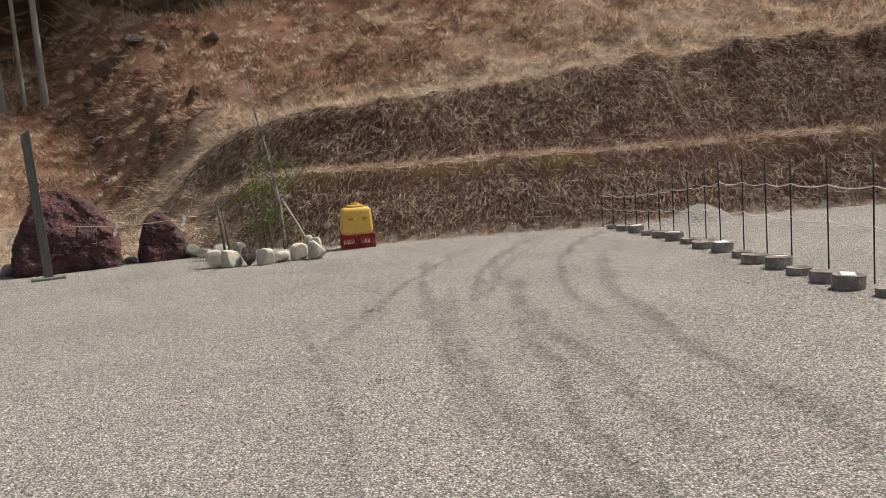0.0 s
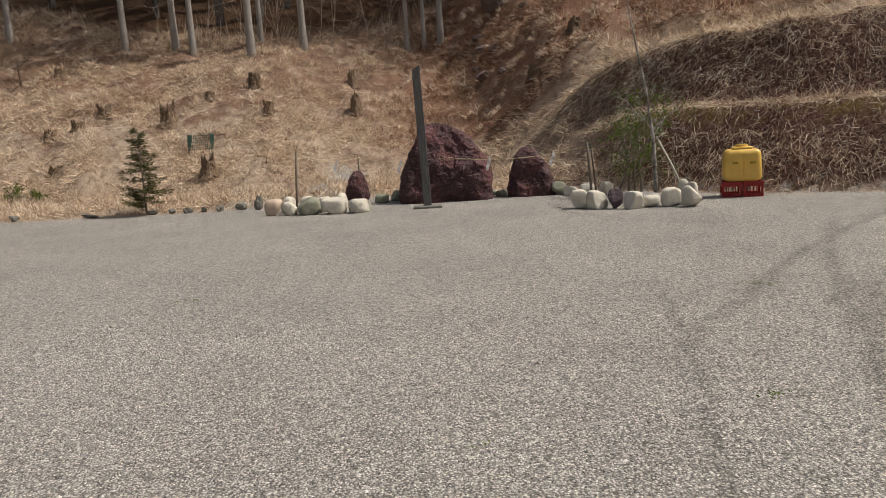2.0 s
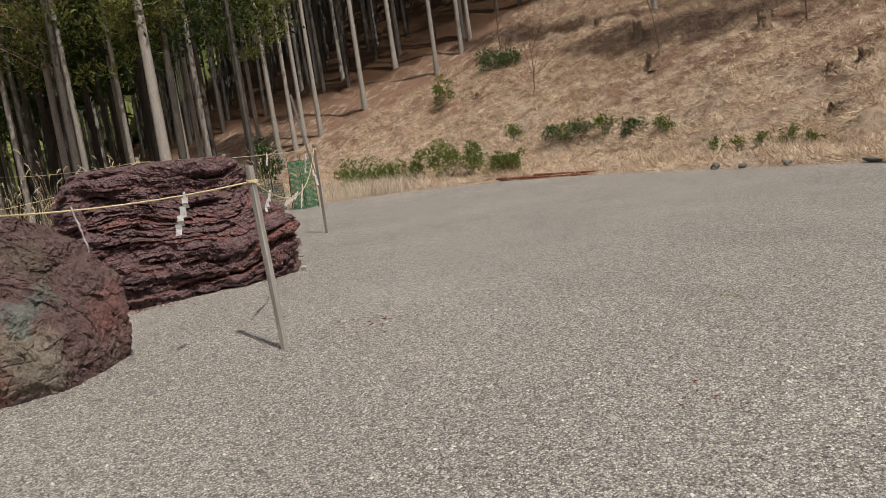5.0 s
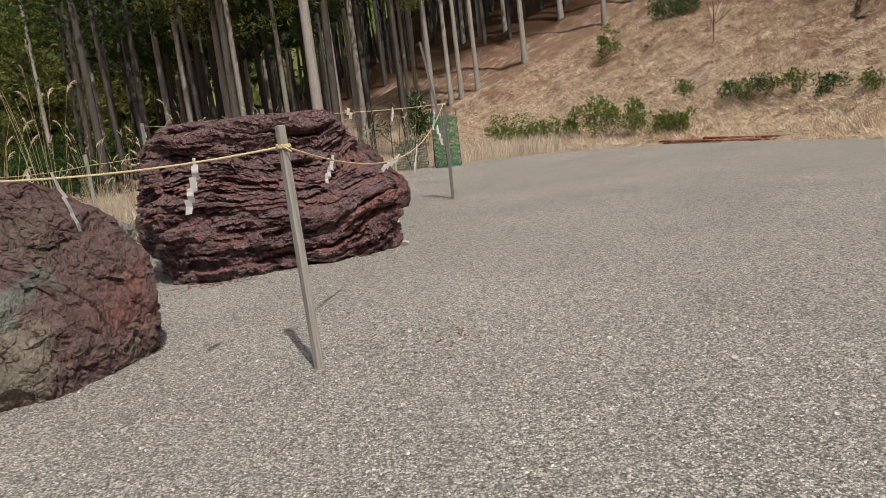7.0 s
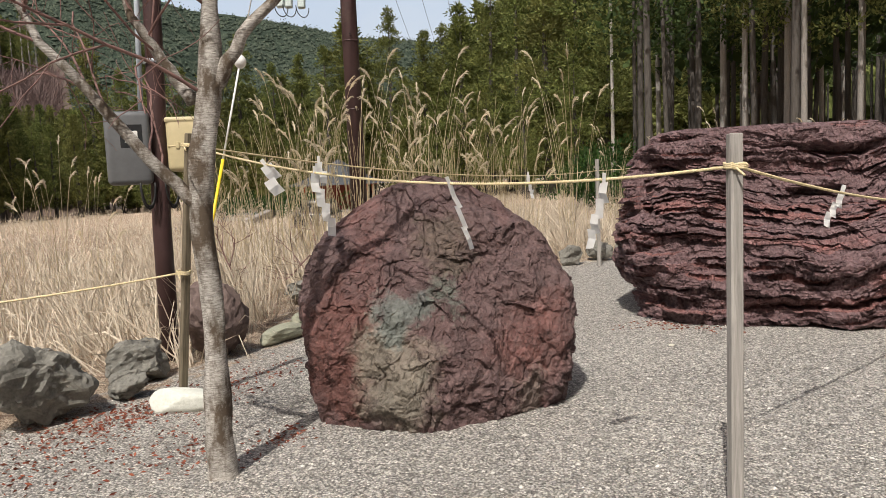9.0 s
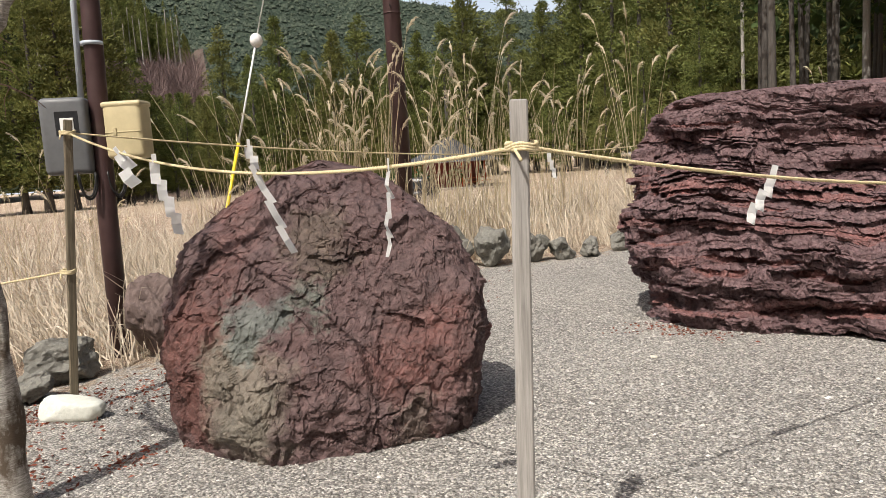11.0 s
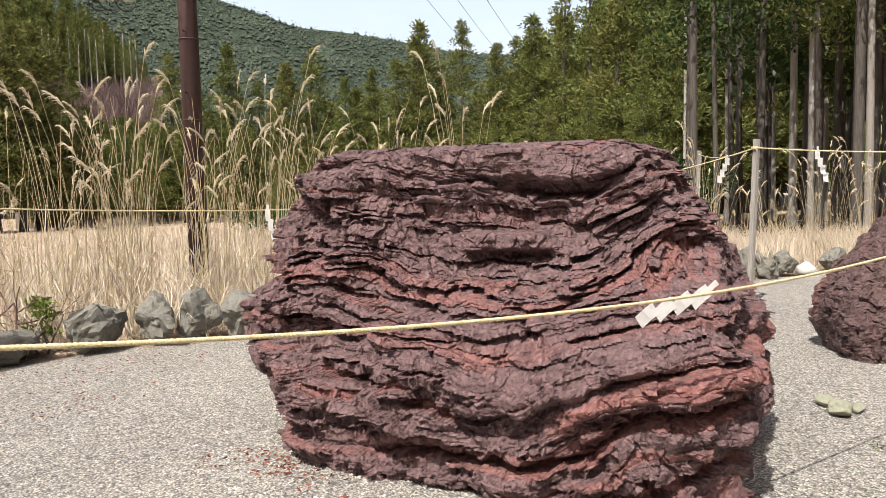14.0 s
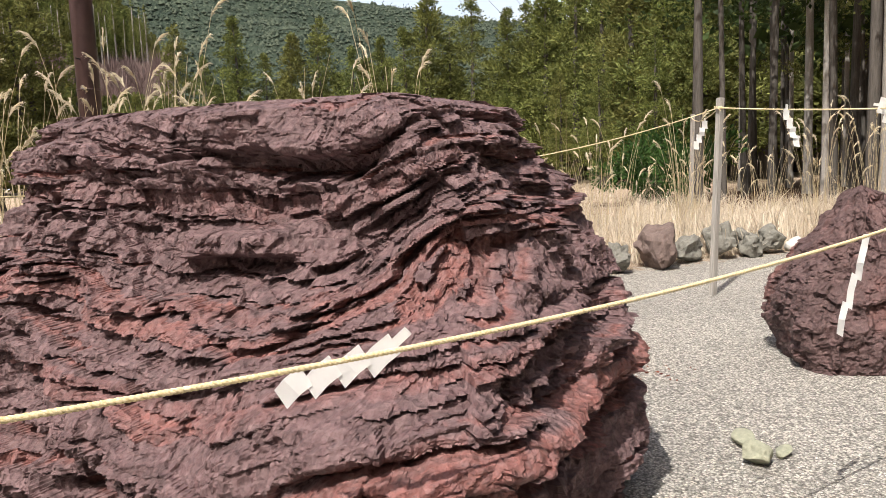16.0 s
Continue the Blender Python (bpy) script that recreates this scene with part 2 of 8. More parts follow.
def gravel_and_land():
    """Gravel where the lot is, straw and soil elsewhere, needles under the cedars."""
    n = Nodes("ground")
    lot, wood, bank = n.value("lot"), n.value("wood"), n.value("bank")
    # gravel: single chips, then patches, then wheel marks
    chips = n.cells(68.0, "Color")
    tone = n.math("ADD", n.math("MULTIPLY", n.ramp(chips, (0.0, 0.0), (1.0, 1.0)), 0.80), n.math("MULTIPLY", n.noise(190, 2), 0.20))
    stone = n.ramp(tone, (0.12, (0.19, 0.18, 0.165)), (0.36, (0.42, 0.402, 0.374)), (0.62, (0.63, 0.606, 0.567)), (0.82, (0.76, 0.735, 0.69)), (0.97, (0.92, 0.90, 0.86)))
    # gaps between the chips painted dark in place of their shade
    stone = n.mix(n.ramp(n.cells(68.0), (0.40, 0.0), (0.66, 0.60)), stone, (0.085, 0.081, 0.076))
    patch = n.ramp(n.noise(0.55, 5, 0.6), (0.30, (0.82, 0.81, 0.80)), (0.66, (1.0, 0.99, 0.97)))
    stone = n.mix(1.0, stone, patch, "MULTIPLY")
    stone = n.mix(0.9, stone, n.ramp(n.noise(19, 6, 0.85), (0.36, (0.74, 0.73, 0.72)), (0.48, (1.22, 1.21, 1.20)), (0.62, (1.55, 1.54, 1.52))), "MULTIPLY")
    big = n.cells(30.0, "Color")
    stone = n.mix(n.ramp(n.math("MULTIPLY", n.ramp(big, (0.0, 0.0), (1.0, 1.0)), n.noise(33, 2)), (0.42, 0.0), (0.50, 0.55)), stone, n.ramp(n.noise(51, 1), (0.48, (0.14, 0.13, 0.125)), (0.52, (0.80, 0.775, 0.73))))
    fines = n.ramp(n.noise(1.3, 6, 0.7), (0.60, 0.0), (0.78, 0.45))
    stone = n.mix(fines, stone, (0.24, 0.225, 0.19))
    # wheel marks: arcs of turned-up gravel, with the shade of their relief coloured in
    flat = n.stretch(1, 1, 0)
    wob = n.math("MULTIPLY", n.math("SUBTRACT", n.noise(0.8, 3, at=flat), 0.5), 0.5)
    marks = None
    for cx, cy, r, w, start in ARCS:
        away = n.add("ShaderNodeVectorMath", operation="DISTANCE")
        n.put(away.inputs[0], flat)
        away.inputs[1].default_value = (cx, cy, 0)
        off = n.math("ABSOLUTE", n.math("ADD", n.math("SUBTRACT", away.outputs["Value"], r), wob))
        line = n.ramp(n.math("DIVIDE", off, w), (0.25, 1.0), (1.0, 0.0))
        sep = n.add("ShaderNodeSeparateXYZ")
        n.put(sep.inputs[0], flat)
        reach = n.ramp(n.math("MULTIPLY", sep.outputs[1], 0.05), (max(0.0, start[0] * 0.05 - 0.06), 0.0), (start[0] * 0.05, 1.0), (start[1] * 0.05, 1.0), (min(1.0, start[1] * 0.05 + 0.06), 0.0))
        reach_x = n.ramp(n.math("MULTIPLY_ADD", sep.outputs[0], 0.05, 0.5), (start[2] * 0.05 + 0.5 - 0.02, 0.0), (start[2] * 0.05 + 0.5, 1.0), (start[3] * 0.05 + 0.5, 1.0), (start[3] * 0.05 + 0.52, 0.0))
        line = n.math("MULTIPLY", n.math("MULTIPLY", line, reach), reach_x)
        marks = line if marks is None else n.math("MAXIMUM", marks, line)
    marks = n.math("MULTIPLY", marks, n.math("MULTIPLY", n.ramp(n.noise(24.0, 7, 0.9, at=flat), (0.48, 0.0), (0.56, 1.0)), n.ramp(n.noise(2.6, 5, 0.8, at=flat), (0.40, 0.15), (0.58, 1.0))))
    stone = n.mix(n.math("MULTIPLY", marks, 0.62), stone, (0.085, 0.078, 0.074))
    green = n.ramp(n.noise(0.42, 6, 0.75), (0.70, 0.0), (0.78, 0.5))
    stone = n.mix(green, stone, (0.16, 0.17, 0.05))
    # straw-covered slope
    grain = n.noise(42, 6, 0.7, at=n.stretch(1, 1, 0.6))
    patchy = n.noise(0.9, 7, 0.65)
    # the darkest straw tones paint the shadowed gaps between stalks
    straw = n.ramp(n.noise(60, 7, 0.8), (0.38, (0.10, 0.065, 0.045)), (0.47, (0.36, 0.26, 0.185)), (0.56, (0.74, 0.61, 0.47)), (0.68, (0.95, 0.86, 0.72)))
    soil = n.ramp(n.noise(55, 7, 0.8), (0.38, (0.05, 0.028, 0.020)), (0.52, (0.24, 0.125, 0.080)), (0.66, (0.52, 0.33, 0.22)))
    slope = n.mix(n.ramp(n.math("ADD", patchy, n.math("MULTIPLY_ADD", n.value("high"), 0.24, -0.11)), (0.48, 0.0), (0.62, 0.8)), straw, soil)
    litter = n.ramp(n.noise(3.2, 7, 0.72), (0.50, 0.0), (0.62, 0.72))
    slope = n.mix(litter, slope, n.ramp(grain, (0.35, (0.055, 0.034, 0.026)), (0.65, (0.24, 0.145, 0.10))))
    fern = n.ramp(n.noise(48, 8, 0.85), (0.38, (0.022, 0.011, 0.008)), (0.48, (0.20, 0.10, 0.062)), (0.57, (0.50, 0.28, 0.18)), (0.68, (0.86, 0.68, 0.50)))
    slope = n.mix(n.math("MULTIPLY", n.value("bracken"), n.ramp(n.noise(0.8, 6, 0.7), (0.32, 0.25), (0.52, 0.95))), slope, fern)
    # coir netting of the banks
    coir = n.ramp(n.noise(24, 8, 0.9, at=n.stretch(1, 1, 0.5)), (0.40, (0.020, 0.009, 0.008)), (0.49, (0.14, 0.068, 0.056)), (0.60, (0.40, 0.23, 0.175)))
    moss = n.math("MULTIPLY", n.value("moss"), n.ramp(n.noise(1.6, 7, 0.75), (0.44, 0.0), (0.60, 0.95)))
    coir = n.mix(moss, coir, n.ramp(grain, (0.3, (0.14, 0.10, 0.022)), (0.7, (0.44, 0.33, 0.10))))
    slope = n.mix(bank, slope, coir)
    needles = n.ramp(grain, (0.3, (0.035, 0.02, 0.012)), (0.7, (0.12, 0.065, 0.035)))
    slope = n.mix(wood, slope, needles)
    edge = n.ramp(n.math("ADD", lot, n.math("MULTIPLY", n.math("SUBTRACT", n.noise(5, 6, 0.7), 0.5), 1.3)), (0.42, 0.0), (0.58, 1.0))
    color = n.mix(edge, slope, stone)
    round_ = n.math("SUBTRACT", 1.0, n.cells(68.0))
    height = n.mix(edge, n.math("MULTIPLY", grain, 2.5), n.math("ADD", round_, n.math("MULTIPLY", n.ramp(chips, (0, 0.0), (1, 1.0)), 0.8)))
    normal = n.bump(height, 1.0, 0.022)
    normal = n.bump(n.math("SUBTRACT", n.noise(11, 6, 0.75), n.math("MULTIPLY", marks, 1.0)), 0.7, 0.07, normal)
    return n.done(color, 0.9, normal, spec=0.15)


# centre x, y, radius, half width of each wheel mark, and the stretch (y from, y to, x from, x to) where it shows
ARCS = [(34.7, -6.3, 35.45, 0.10, (7.6, 14.5, 0.0, 7.0)), (34.7, -6.3, 34.2, 0.08, (9.0, 14.0, 0.0, 7.5)), (60.0, -5.0, 58.3, 0.12, (5.5, 12.2, 0.0, 7.0)), (60.0, -5.0, 57.2, 0.11, (4.5, 11.0, 0.0, 7.0)),
        (20.4, 3.3, 17.67, 0.12, (3.5, 8.5, 1.0, 6.0)), (26.5, -0.3, 23.82, 0.11, (3.5, 9.2, 1.0, 7.0)), (26.5, -0.3, 22.6, 0.14, (3.5, 10.5, 1.0, 8.0)), (-32.7, 7.0, 34.5, 0.07, (5.0, 8.0, 0.0, 4.0)),
        (4.0, 16.8, 3.56, 0.08, (12.6, 15.2, 0.0, 5.5)), (19.0, 4.0, 15.78, 0.11, (9.0, 14.5, 3.0, 8.0)), (19.0, 4.0, 14.6, 0.09, (8.0, 14.0, 3.0, 9.0))]


def rock_material(name, dark, red, pale, patch=None, layered=True):
    """Banded red chert: proud dark beds, redder recessed ones, pale weathering."""
    n = Nodes(name, "object")
    bed, deep = n.value("bed"), n.value("deep")
    fine = n.noise(28, 8, 0.7)
    wide = n.noise(3.2, 6, 0.65, warp=0.6)
    base = n.mix(n.ramp(n.math("ADD", n.math("MULTIPLY", bed, 0.9), n.math("MULTIPLY", wide, 0.35)), (0.55, 0.0), (1.0, 1.0)), dark, red)
    base = n.mix(n.math("MULTIPLY", deep, 0.45), base, red)
    base = n.mix(n.ramp(fine, (0.42, 0.0), (0.72, 0.55)), base, pale)
    base = n.mix(n.ramp(n.noise(9, 7, 0.7), (0.52, 0.0), (0.70, 0.75)), base, tuple(0.42 * c for c in dark))
    base = n.mix(n.ramp(n.noise(70, 5, 0.7, at=n.stretch(1, 1, 2.0 if layered else 1.0)), (0.56, 0.0), (0.70, 0.6)), base, tuple(0.35 * c for c in dark))
    base = n.mix(n.ramp(n.noise(55, 3, 0.6), (0.70, 0.0), (0.78, 0.5)), base, (0.42, 0.36, 0.33))
    if patch:
        for (px, py, pz), size, colour in patch:
            away = n.add("ShaderNodeVectorMath", operation="DISTANCE")
            n.put(away.inputs[0], n.stretch(1, 1, 0.62))
            away.inputs[1].default_value = (px, py, pz * 0.62)
            reach = n.math("ADD", away.outputs["Value"], n.math("MULTIPLY", n.math("SUBTRACT", n.noise(4.5, 7, 0.7), 0.5), 0.62))
            base = n.mix(n.ramp(n.math("DIVIDE", reach, size), (0.55, 0.8), (1.05, 0.0)), base, n.mix(n.ramp(fine, (0.3, 0.0), (0.7, 1.0)), tuple(0.6 * c for c in colour), colour))
    # small broken faces, upright in the beds, each with a tone of its own
    tall = n.stretch(1, 1, 0.55) if layered else n.stretch(1, 1, 1)
    face = n.cells(26 if layered else 17, "Color", at=tall)
    grit = n.cells(75, "Color", at=tall)
    base = n.mix(0.75 if layered else 0.65, base, n.ramp(face, (0.0, (0.42, 0.42, 0.42)), (1.0, (0.98, 0.98, 0.98))), "MULTIPLY")
    base = n.mix(0.5, base, n.ramp(grit, (0.0, (0.5, 0.5, 0.5)), (1.0, (1.0, 1.0, 1.0))), "MULTIPLY")
    base = n.mix(1.0, base, (1.66, 1.62, 1.62) if layered else (1.24, 1.18, 1.17), "MULTIPLY")
    normal = n.bump(n.cells(30 if layered else 20, "Distance", "F1", at=tall), 0.7, 0.035 if layered else 0.018)
    if not layered:      # open cracks
        shaken = n.add("ShaderNodeVectorMath", operation="ADD")
        jog = n.add("ShaderNodeTexNoise")
        n.put(jog.inputs["Vector"], n.at)
        jog.inputs["Scale"].default_value, jog.inputs["Detail"].default_value = 4.0, 6.0
        soft = n.add("ShaderNodeVectorMath", operation="SCALE")
        n.put(soft.inputs[0], jog.outputs["Color"])
        soft.inputs["Scale"].default_value = 0.40
        n.put(shaken.inputs[0], n.stretch(1, 1, 0.6)).put(shaken.inputs[1], soft.outputs[0])
        split = n.ramp(n.cells(4.2, "Distance", "DISTANCE_TO_EDGE", at=shaken.outputs[0]), (0.0, 0.0), (0.014, 1.0))
        normal = n.bump(split, 0.7, 0.010, normal)
        # crack lines also get a darker colour for the shadow inside them
        base = n.mix(n.math("MULTIPLY", n.math("SUBTRACT", 1.0, split), 0.35), base, tuple(0.25 * c for c in dark))
    normal = n.bump(n.ramp(face, (0, 0.0), (1, 1.0)), 0.9, 0.022 if layered else 0.020, normal)
    normal = n.bump(n.ramp(grit, (0, 0.0), (1, 1.0)), 0.7, 0.008 if layered else 0.012, normal)
    normal = n.bump(fine, 0.8, 0.02, normal)
    return n.done(base, n.ramp(fine, (0.3, 0.5), (0.7, 0.78)), normal, spec=0.45)


def stone_material(name, low, high, stain=(0.10, 0.085, 0.06), amount=0.4):
    n = Nodes(name, "object")
    fine = n.noise(34, 8, 0.7)
    tone = n.math("ADD", n.math("MULTIPLY", fine, 0.6), n.math("MULTIPLY", n.noise(4, 5, 0.6), 0.4))
    base = n.mix(n.ramp(tone, (0.32, 0.0), (0.66, 1.0)), low, high)
    base = n.mix(n.math("MULTIPLY", n.any(), 0.25), base, tuple(0.7 * c for c in high))
    base = n.mix(n.ramp(n.noise(6, 7, 0.72), (0.55, 0.0), (0.74, amount)), base, stain)
    return n.done(base, 0.8, n.bump(n.math("ADD", fine, n.noise(9, 4)), 0.45, 0.015), spec=0.3)


def weathered_wood(name, low, high):
    n = Nodes(name, "object")
    grain = n.noise(30, 6, 0.65, at=n.stretch(3.0, 3.0, 0.12), warp=0.4)
    base = n.mix(n.ramp(grain, (0.32, 0.0), (0.68, 1.0)), low, high)
    base = n.mix(n.ramp(n.noise(5, 5, 0.7, at=n.stretch(1, 1, 0.25)), (0.5, 0.0), (0.7, 0.4)), base, tuple(0.6 * c for c in low))
    return n.done(base, 0.82, n.bump(grain, 0.5, 0.006), spec=0.25)


def plain(name, color, rough=0.5, metal=0.0, spread=0.18, scale=12.0, bump=0.1, spec=0.4):
    """Paint, plastic or metal with a little dirt and unevenness."""
    n = Nodes(name, "object")
    dirt = n.noise(scale, 7, 0.7)
    base = n.mix(n.ramp(dirt, (0.35, 0.0), (0.7, 1.0)), tuple(c * (1 - spread) for c in color), tuple(min(1.0, c * (1 + spread * 0.6)) for c in color))
    base = n.mix(n.ramp(n.noise(scale * 0.3, 6, 0.7), (0.56, 0.0), (0.72, spread)), base, (0.16, 0.13, 0.09))
    return n.done(base, n.ramp(dirt, (0.3, max(0.05, rough - 0.1)), (0.7, min(1.0, rough + 0.12))), n.bump(dirt, bump, 0.004), metal, spec)


def bark(name, low, high):
    n = Nodes(name, "object")
    strip = n.noise(16, 7, 0.7, at=n.stretch(2.6, 2.6, 0.10), warp=0.5)
    base = n.mix(n.ramp(strip, (0.34, 0.0), (0.66, 1.0)), low, high)
    base = n.mix(n.math("MULTIPLY", n.any(), 0.45), base, tuple(0.55 * c for c in low))
    base = n.mix(n.ramp(n.noise(2.2, 6, 0.7, at=n.stretch(1, 1, 0.3)), (0.52, 0.0), (0.7, 0.45)), base, tuple(0.6 * c for c in low))
    return n.done(base, 0.9, n.bump(strip, 0.7, 0.03), spec=0.15)


def leaf(name, low, high, through=0.35, tip=None):
    n = Nodes(name, "object")
    pick = n.math("ADD", n.math("MULTIPLY", n.island(), 0.55), n.math("MULTIPLY", n.noise(0.8, 3, 0.6), 0.6))
    base = n.mix(n.ramp(pick, (0.25, 0.0), (0.85, 1.0)), low, high)
    base = n.mix(n.math("MULTIPLY", n.any(), 0.35), base, tip or tuple(0.6 * c for c in high))
    return thin_leaf(n, base, 0.65, through)


def dry_blade(name, *tones):
    """Dead stalks, each with a tone of its own, in patches."""
    n = Nodes(name)
    pick = n.math("ADD", n.math("MULTIPLY", n.island(), 0.55), n.math("MULTIPLY_ADD", n.noise(1.9, 7, 0.8), 1.5, -0.48))
    return thin_leaf(n, n.ramp(pick, *tones), 0.7, 0.2)


M_GROUND = gravel_and_land()
M_CHERT = rock_material("banded_chert", (0.118, 0.070, 0.073), (0.205, 0.085, 0.075), (0.27, 0.195, 0.195))
M_CHERT_FAR = rock_material("dark_chert", (0.082, 0.034, 0.038), (0.17, 0.060, 0.060), (0.16, 0.092, 0.092), None, False)
M_CHERT_ROUGH = rock_material("rough_chert", (0.105, 0.062, 0.062), (0.22, 0.10, 0.088), (0.24, 0.175, 0.17), None, False)
M_DOME = rock_material("mottled_chert", (0.118, 0.074, 0.072), (0.20, 0.092, 0.080), (0.24, 0.175, 0.168),
                       [((-0.78, -0.30, 0.45), 0.34, (0.19, 0.082, 0.066)), ((-0.42, -0.52, 0.40), 0.29, (0.27, 0.26, 0.205)), ((-0.36, -0.36, 0.74), 0.17, (0.19, 0.23, 0.21)), ((-0.03, -0.30, 0.84), 0.12, (0.19, 0.225, 0.19)),
                        ((-0.05, -0.12, 1.12), 0.22, (0.16, 0.128, 0.10)), ((0.46, -0.36, 0.10), 0.15, (0.20, 0.165, 0.14))], False)
M_STONE = stone_material("grey_green_stone", (0.092, 0.090, 0.078), (0.25, 0.242, 0.212), amount=0.5)
M_WHITE_STONE = stone_material("pale_boulder", (0.50, 0.46, 0.38), (0.72, 0.68, 0.58), (0.30, 0.25, 0.18), 0.35)
M_PALE_GREY = stone_material("pale_grey_stone", (0.38, 0.38, 0.36), (0.62, 0.62, 0.59), amount=0.25)
M_PINK_STONE = stone_material("pink_boulder", (0.48, 0.34, 0.25), (0.66, 0.55, 0.43), (0.25, 0.20, 0.15), 0.3)
M_GREEN_STONE = stone_material("green_boulder", (0.19, 0.20, 0.15), (0.37, 0.37, 0.28), amount=0.3)
M_DARK_STONE = stone_material("purple_boulder", (0.05, 0.035, 0.045), (0.12, 0.085, 0.09))
M_BROWN_STONE = stone_material("brown_boulder", (0.085, 0.06, 0.055), (0.19, 0.14, 0.125))
M_POST = weathered_wood("weathered_post", (0.20, 0.188, 0.172), (0.41, 0.388, 0.36))
M_POST_DARK = weathered_wood("weathered_dark_post", (0.09, 0.085, 0.08), (0.21, 0.20, 0.185))
# brown wood, its tones lowered because the post shows its shadow side
M_POST_BROWN = weathered_wood("weathered_brown_post", (0.10, 0.082, 0.056), (0.22, 0.185, 0.13))


# ---------------------------------------------------------------- ground
def build_ground():
    def axis(lo, hi, step, reach):
        core = list(np.arange(lo, hi + 1e-6, step))
        out, gap = [], step
        while (out[-1] if out else 0) < reach:
            gap *= 1.22
            out.append((out[-1] if out else 0) + gap)
        return np.array([lo - o for o in out[::-1]] + core + [hi + o for o in out])

    xs, ys = axis(-42, 27, 0.24, 1800), axis(-7, 37, 0.20, 1800)
    gx, gy = np.meshgrid(xs, ys)
    x, y = gx.ravel(), gy.ravel()
    z = land(x, y)
    dl, df = lot_distance(x, y), foot_distance(x, y)
    far = np.hypot(x + 5, y - 5)
    z = np.where(far > 300, z * np.clip((900 - far) / 600, 0, 1) - 6 * smooth(300, 900, far), z)
    nx, ny = len(xs), len(ys)
    i = np.arange((nx - 1) * (ny - 1))
    a = (i // (nx - 1)) * nx + i % (nx - 1)
    me = mesh_of("ground", np.stack([x, y, z], -1), np.stack([a, a + 1, a + nx + 1, a + nx], -1), True)
    with_value(me, "lot", 0.5 - np.clip(dl / 0.9, -1, 1) * 0.5)
    with_value(me, "wood", wood_share(x, y))
    h1, berm = TIER
    w = smooth(-0.6, 2.0, x + 0.30 * (df - 3.0))
    h2 = np.clip(1.15 + 0.10 * x, 0.8, 2.7)
    with_value(me, "bracken", bracken_share(x, y, df))
    with_value(me, "high", smooth(2.0, 12.0, df))
    with_value(me, "bank", w * smooth(-0.1, 0.3, df) * (1 - smooth(-0.2, 0.5, df - 0.1 - h1 * 0.62 - berm - h2 * 0.62)))
    edge = df - 0.1 - h1 * 0.62
    with_value(me, "moss", w * smooth(-0.26, -0.05, edge) * (1 - smooth(0.0, 0.25, edge)))
    return solid("ground", me, M_GROUND, "grey gravel ground running into straw-covered slopes and fields", "ground", kind="structure")


def wood_share(x, y):
    """How far the ground lies under the cedars: 0 to 1."""
    df = foot_distance(x, y)
    edge = np.interp(x, [-80, -66, -60, -54, -47, -40, -30, -24, -19, -12, -8, -4.5, -1.5, 3, 7, 10, 14, 28], [6.0, 13.0, 13.5, 16.0, 20.5, 22.0, 20.5, 18.0, 14.6, 13.8, 16.5, 20.0, 15.0, 14.8, 16.0, 17.5, 20.0, 30.0])
    on_hill = smooth(-1.0, 2.0, df - edge)
    on_flat = smooth(-34.0, -38.0, x) * (1 - smooth(-0.5, 3.0, df)) * smooth(-14.0, -9.0, y)
    return np.maximum(on_hill, on_flat)


def bracken_share(x, y, d):
    """How far the slope is covered with red-brown dead fern: east of the gully, above the banks."""
    return smooth(-6.5, -2.5, x + 0.15 * d) * smooth(3.2, 5.5, d) * (1 - 0.55 * smooth(6.0, 12.0, x - 0.5 * (d - 5.0)))


build_ground()


# ---------------------------------------------------------------- rocks
def facets(p, cell, seed):
    """Broken faces: each cell of a shaken lattice is a small tilted plane. Returns relief from about -1 to 1."""
    q = np.asarray(p, float) / cell
    i = np.floor(q).astype(np.int64)
    best, out = np.full(len(q), 1e9), np.zeros(len(q))
    for dx in (-1, 0, 1):
        for dy in (-1, 0, 1):
            for dz in (-1, 0, 1):
                k = i + np.array([dx, dy, dz])
                c = k + np.stack([hash01(k[:, 0], k[:, 1], k[:, 2], seed + m) for m in (1, 2, 3)], -1)
                d = ((q - c) ** 2).sum(1)
                near = d < best
                best = np.where(near, d, best)
                tilt = np.stack([hash01(k[:, 0], k[:, 1], k[:, 2], seed + m) for m in (4, 5, 6)], -1) * 2 - 1
                own = hash01(k[:, 0], k[:, 1], k[:, 2], seed + 7) * 2 - 1
                out = np.where(near, 0.6 * own + 0.8 * ((q - c) * tilt).sum(1), out)
    return out


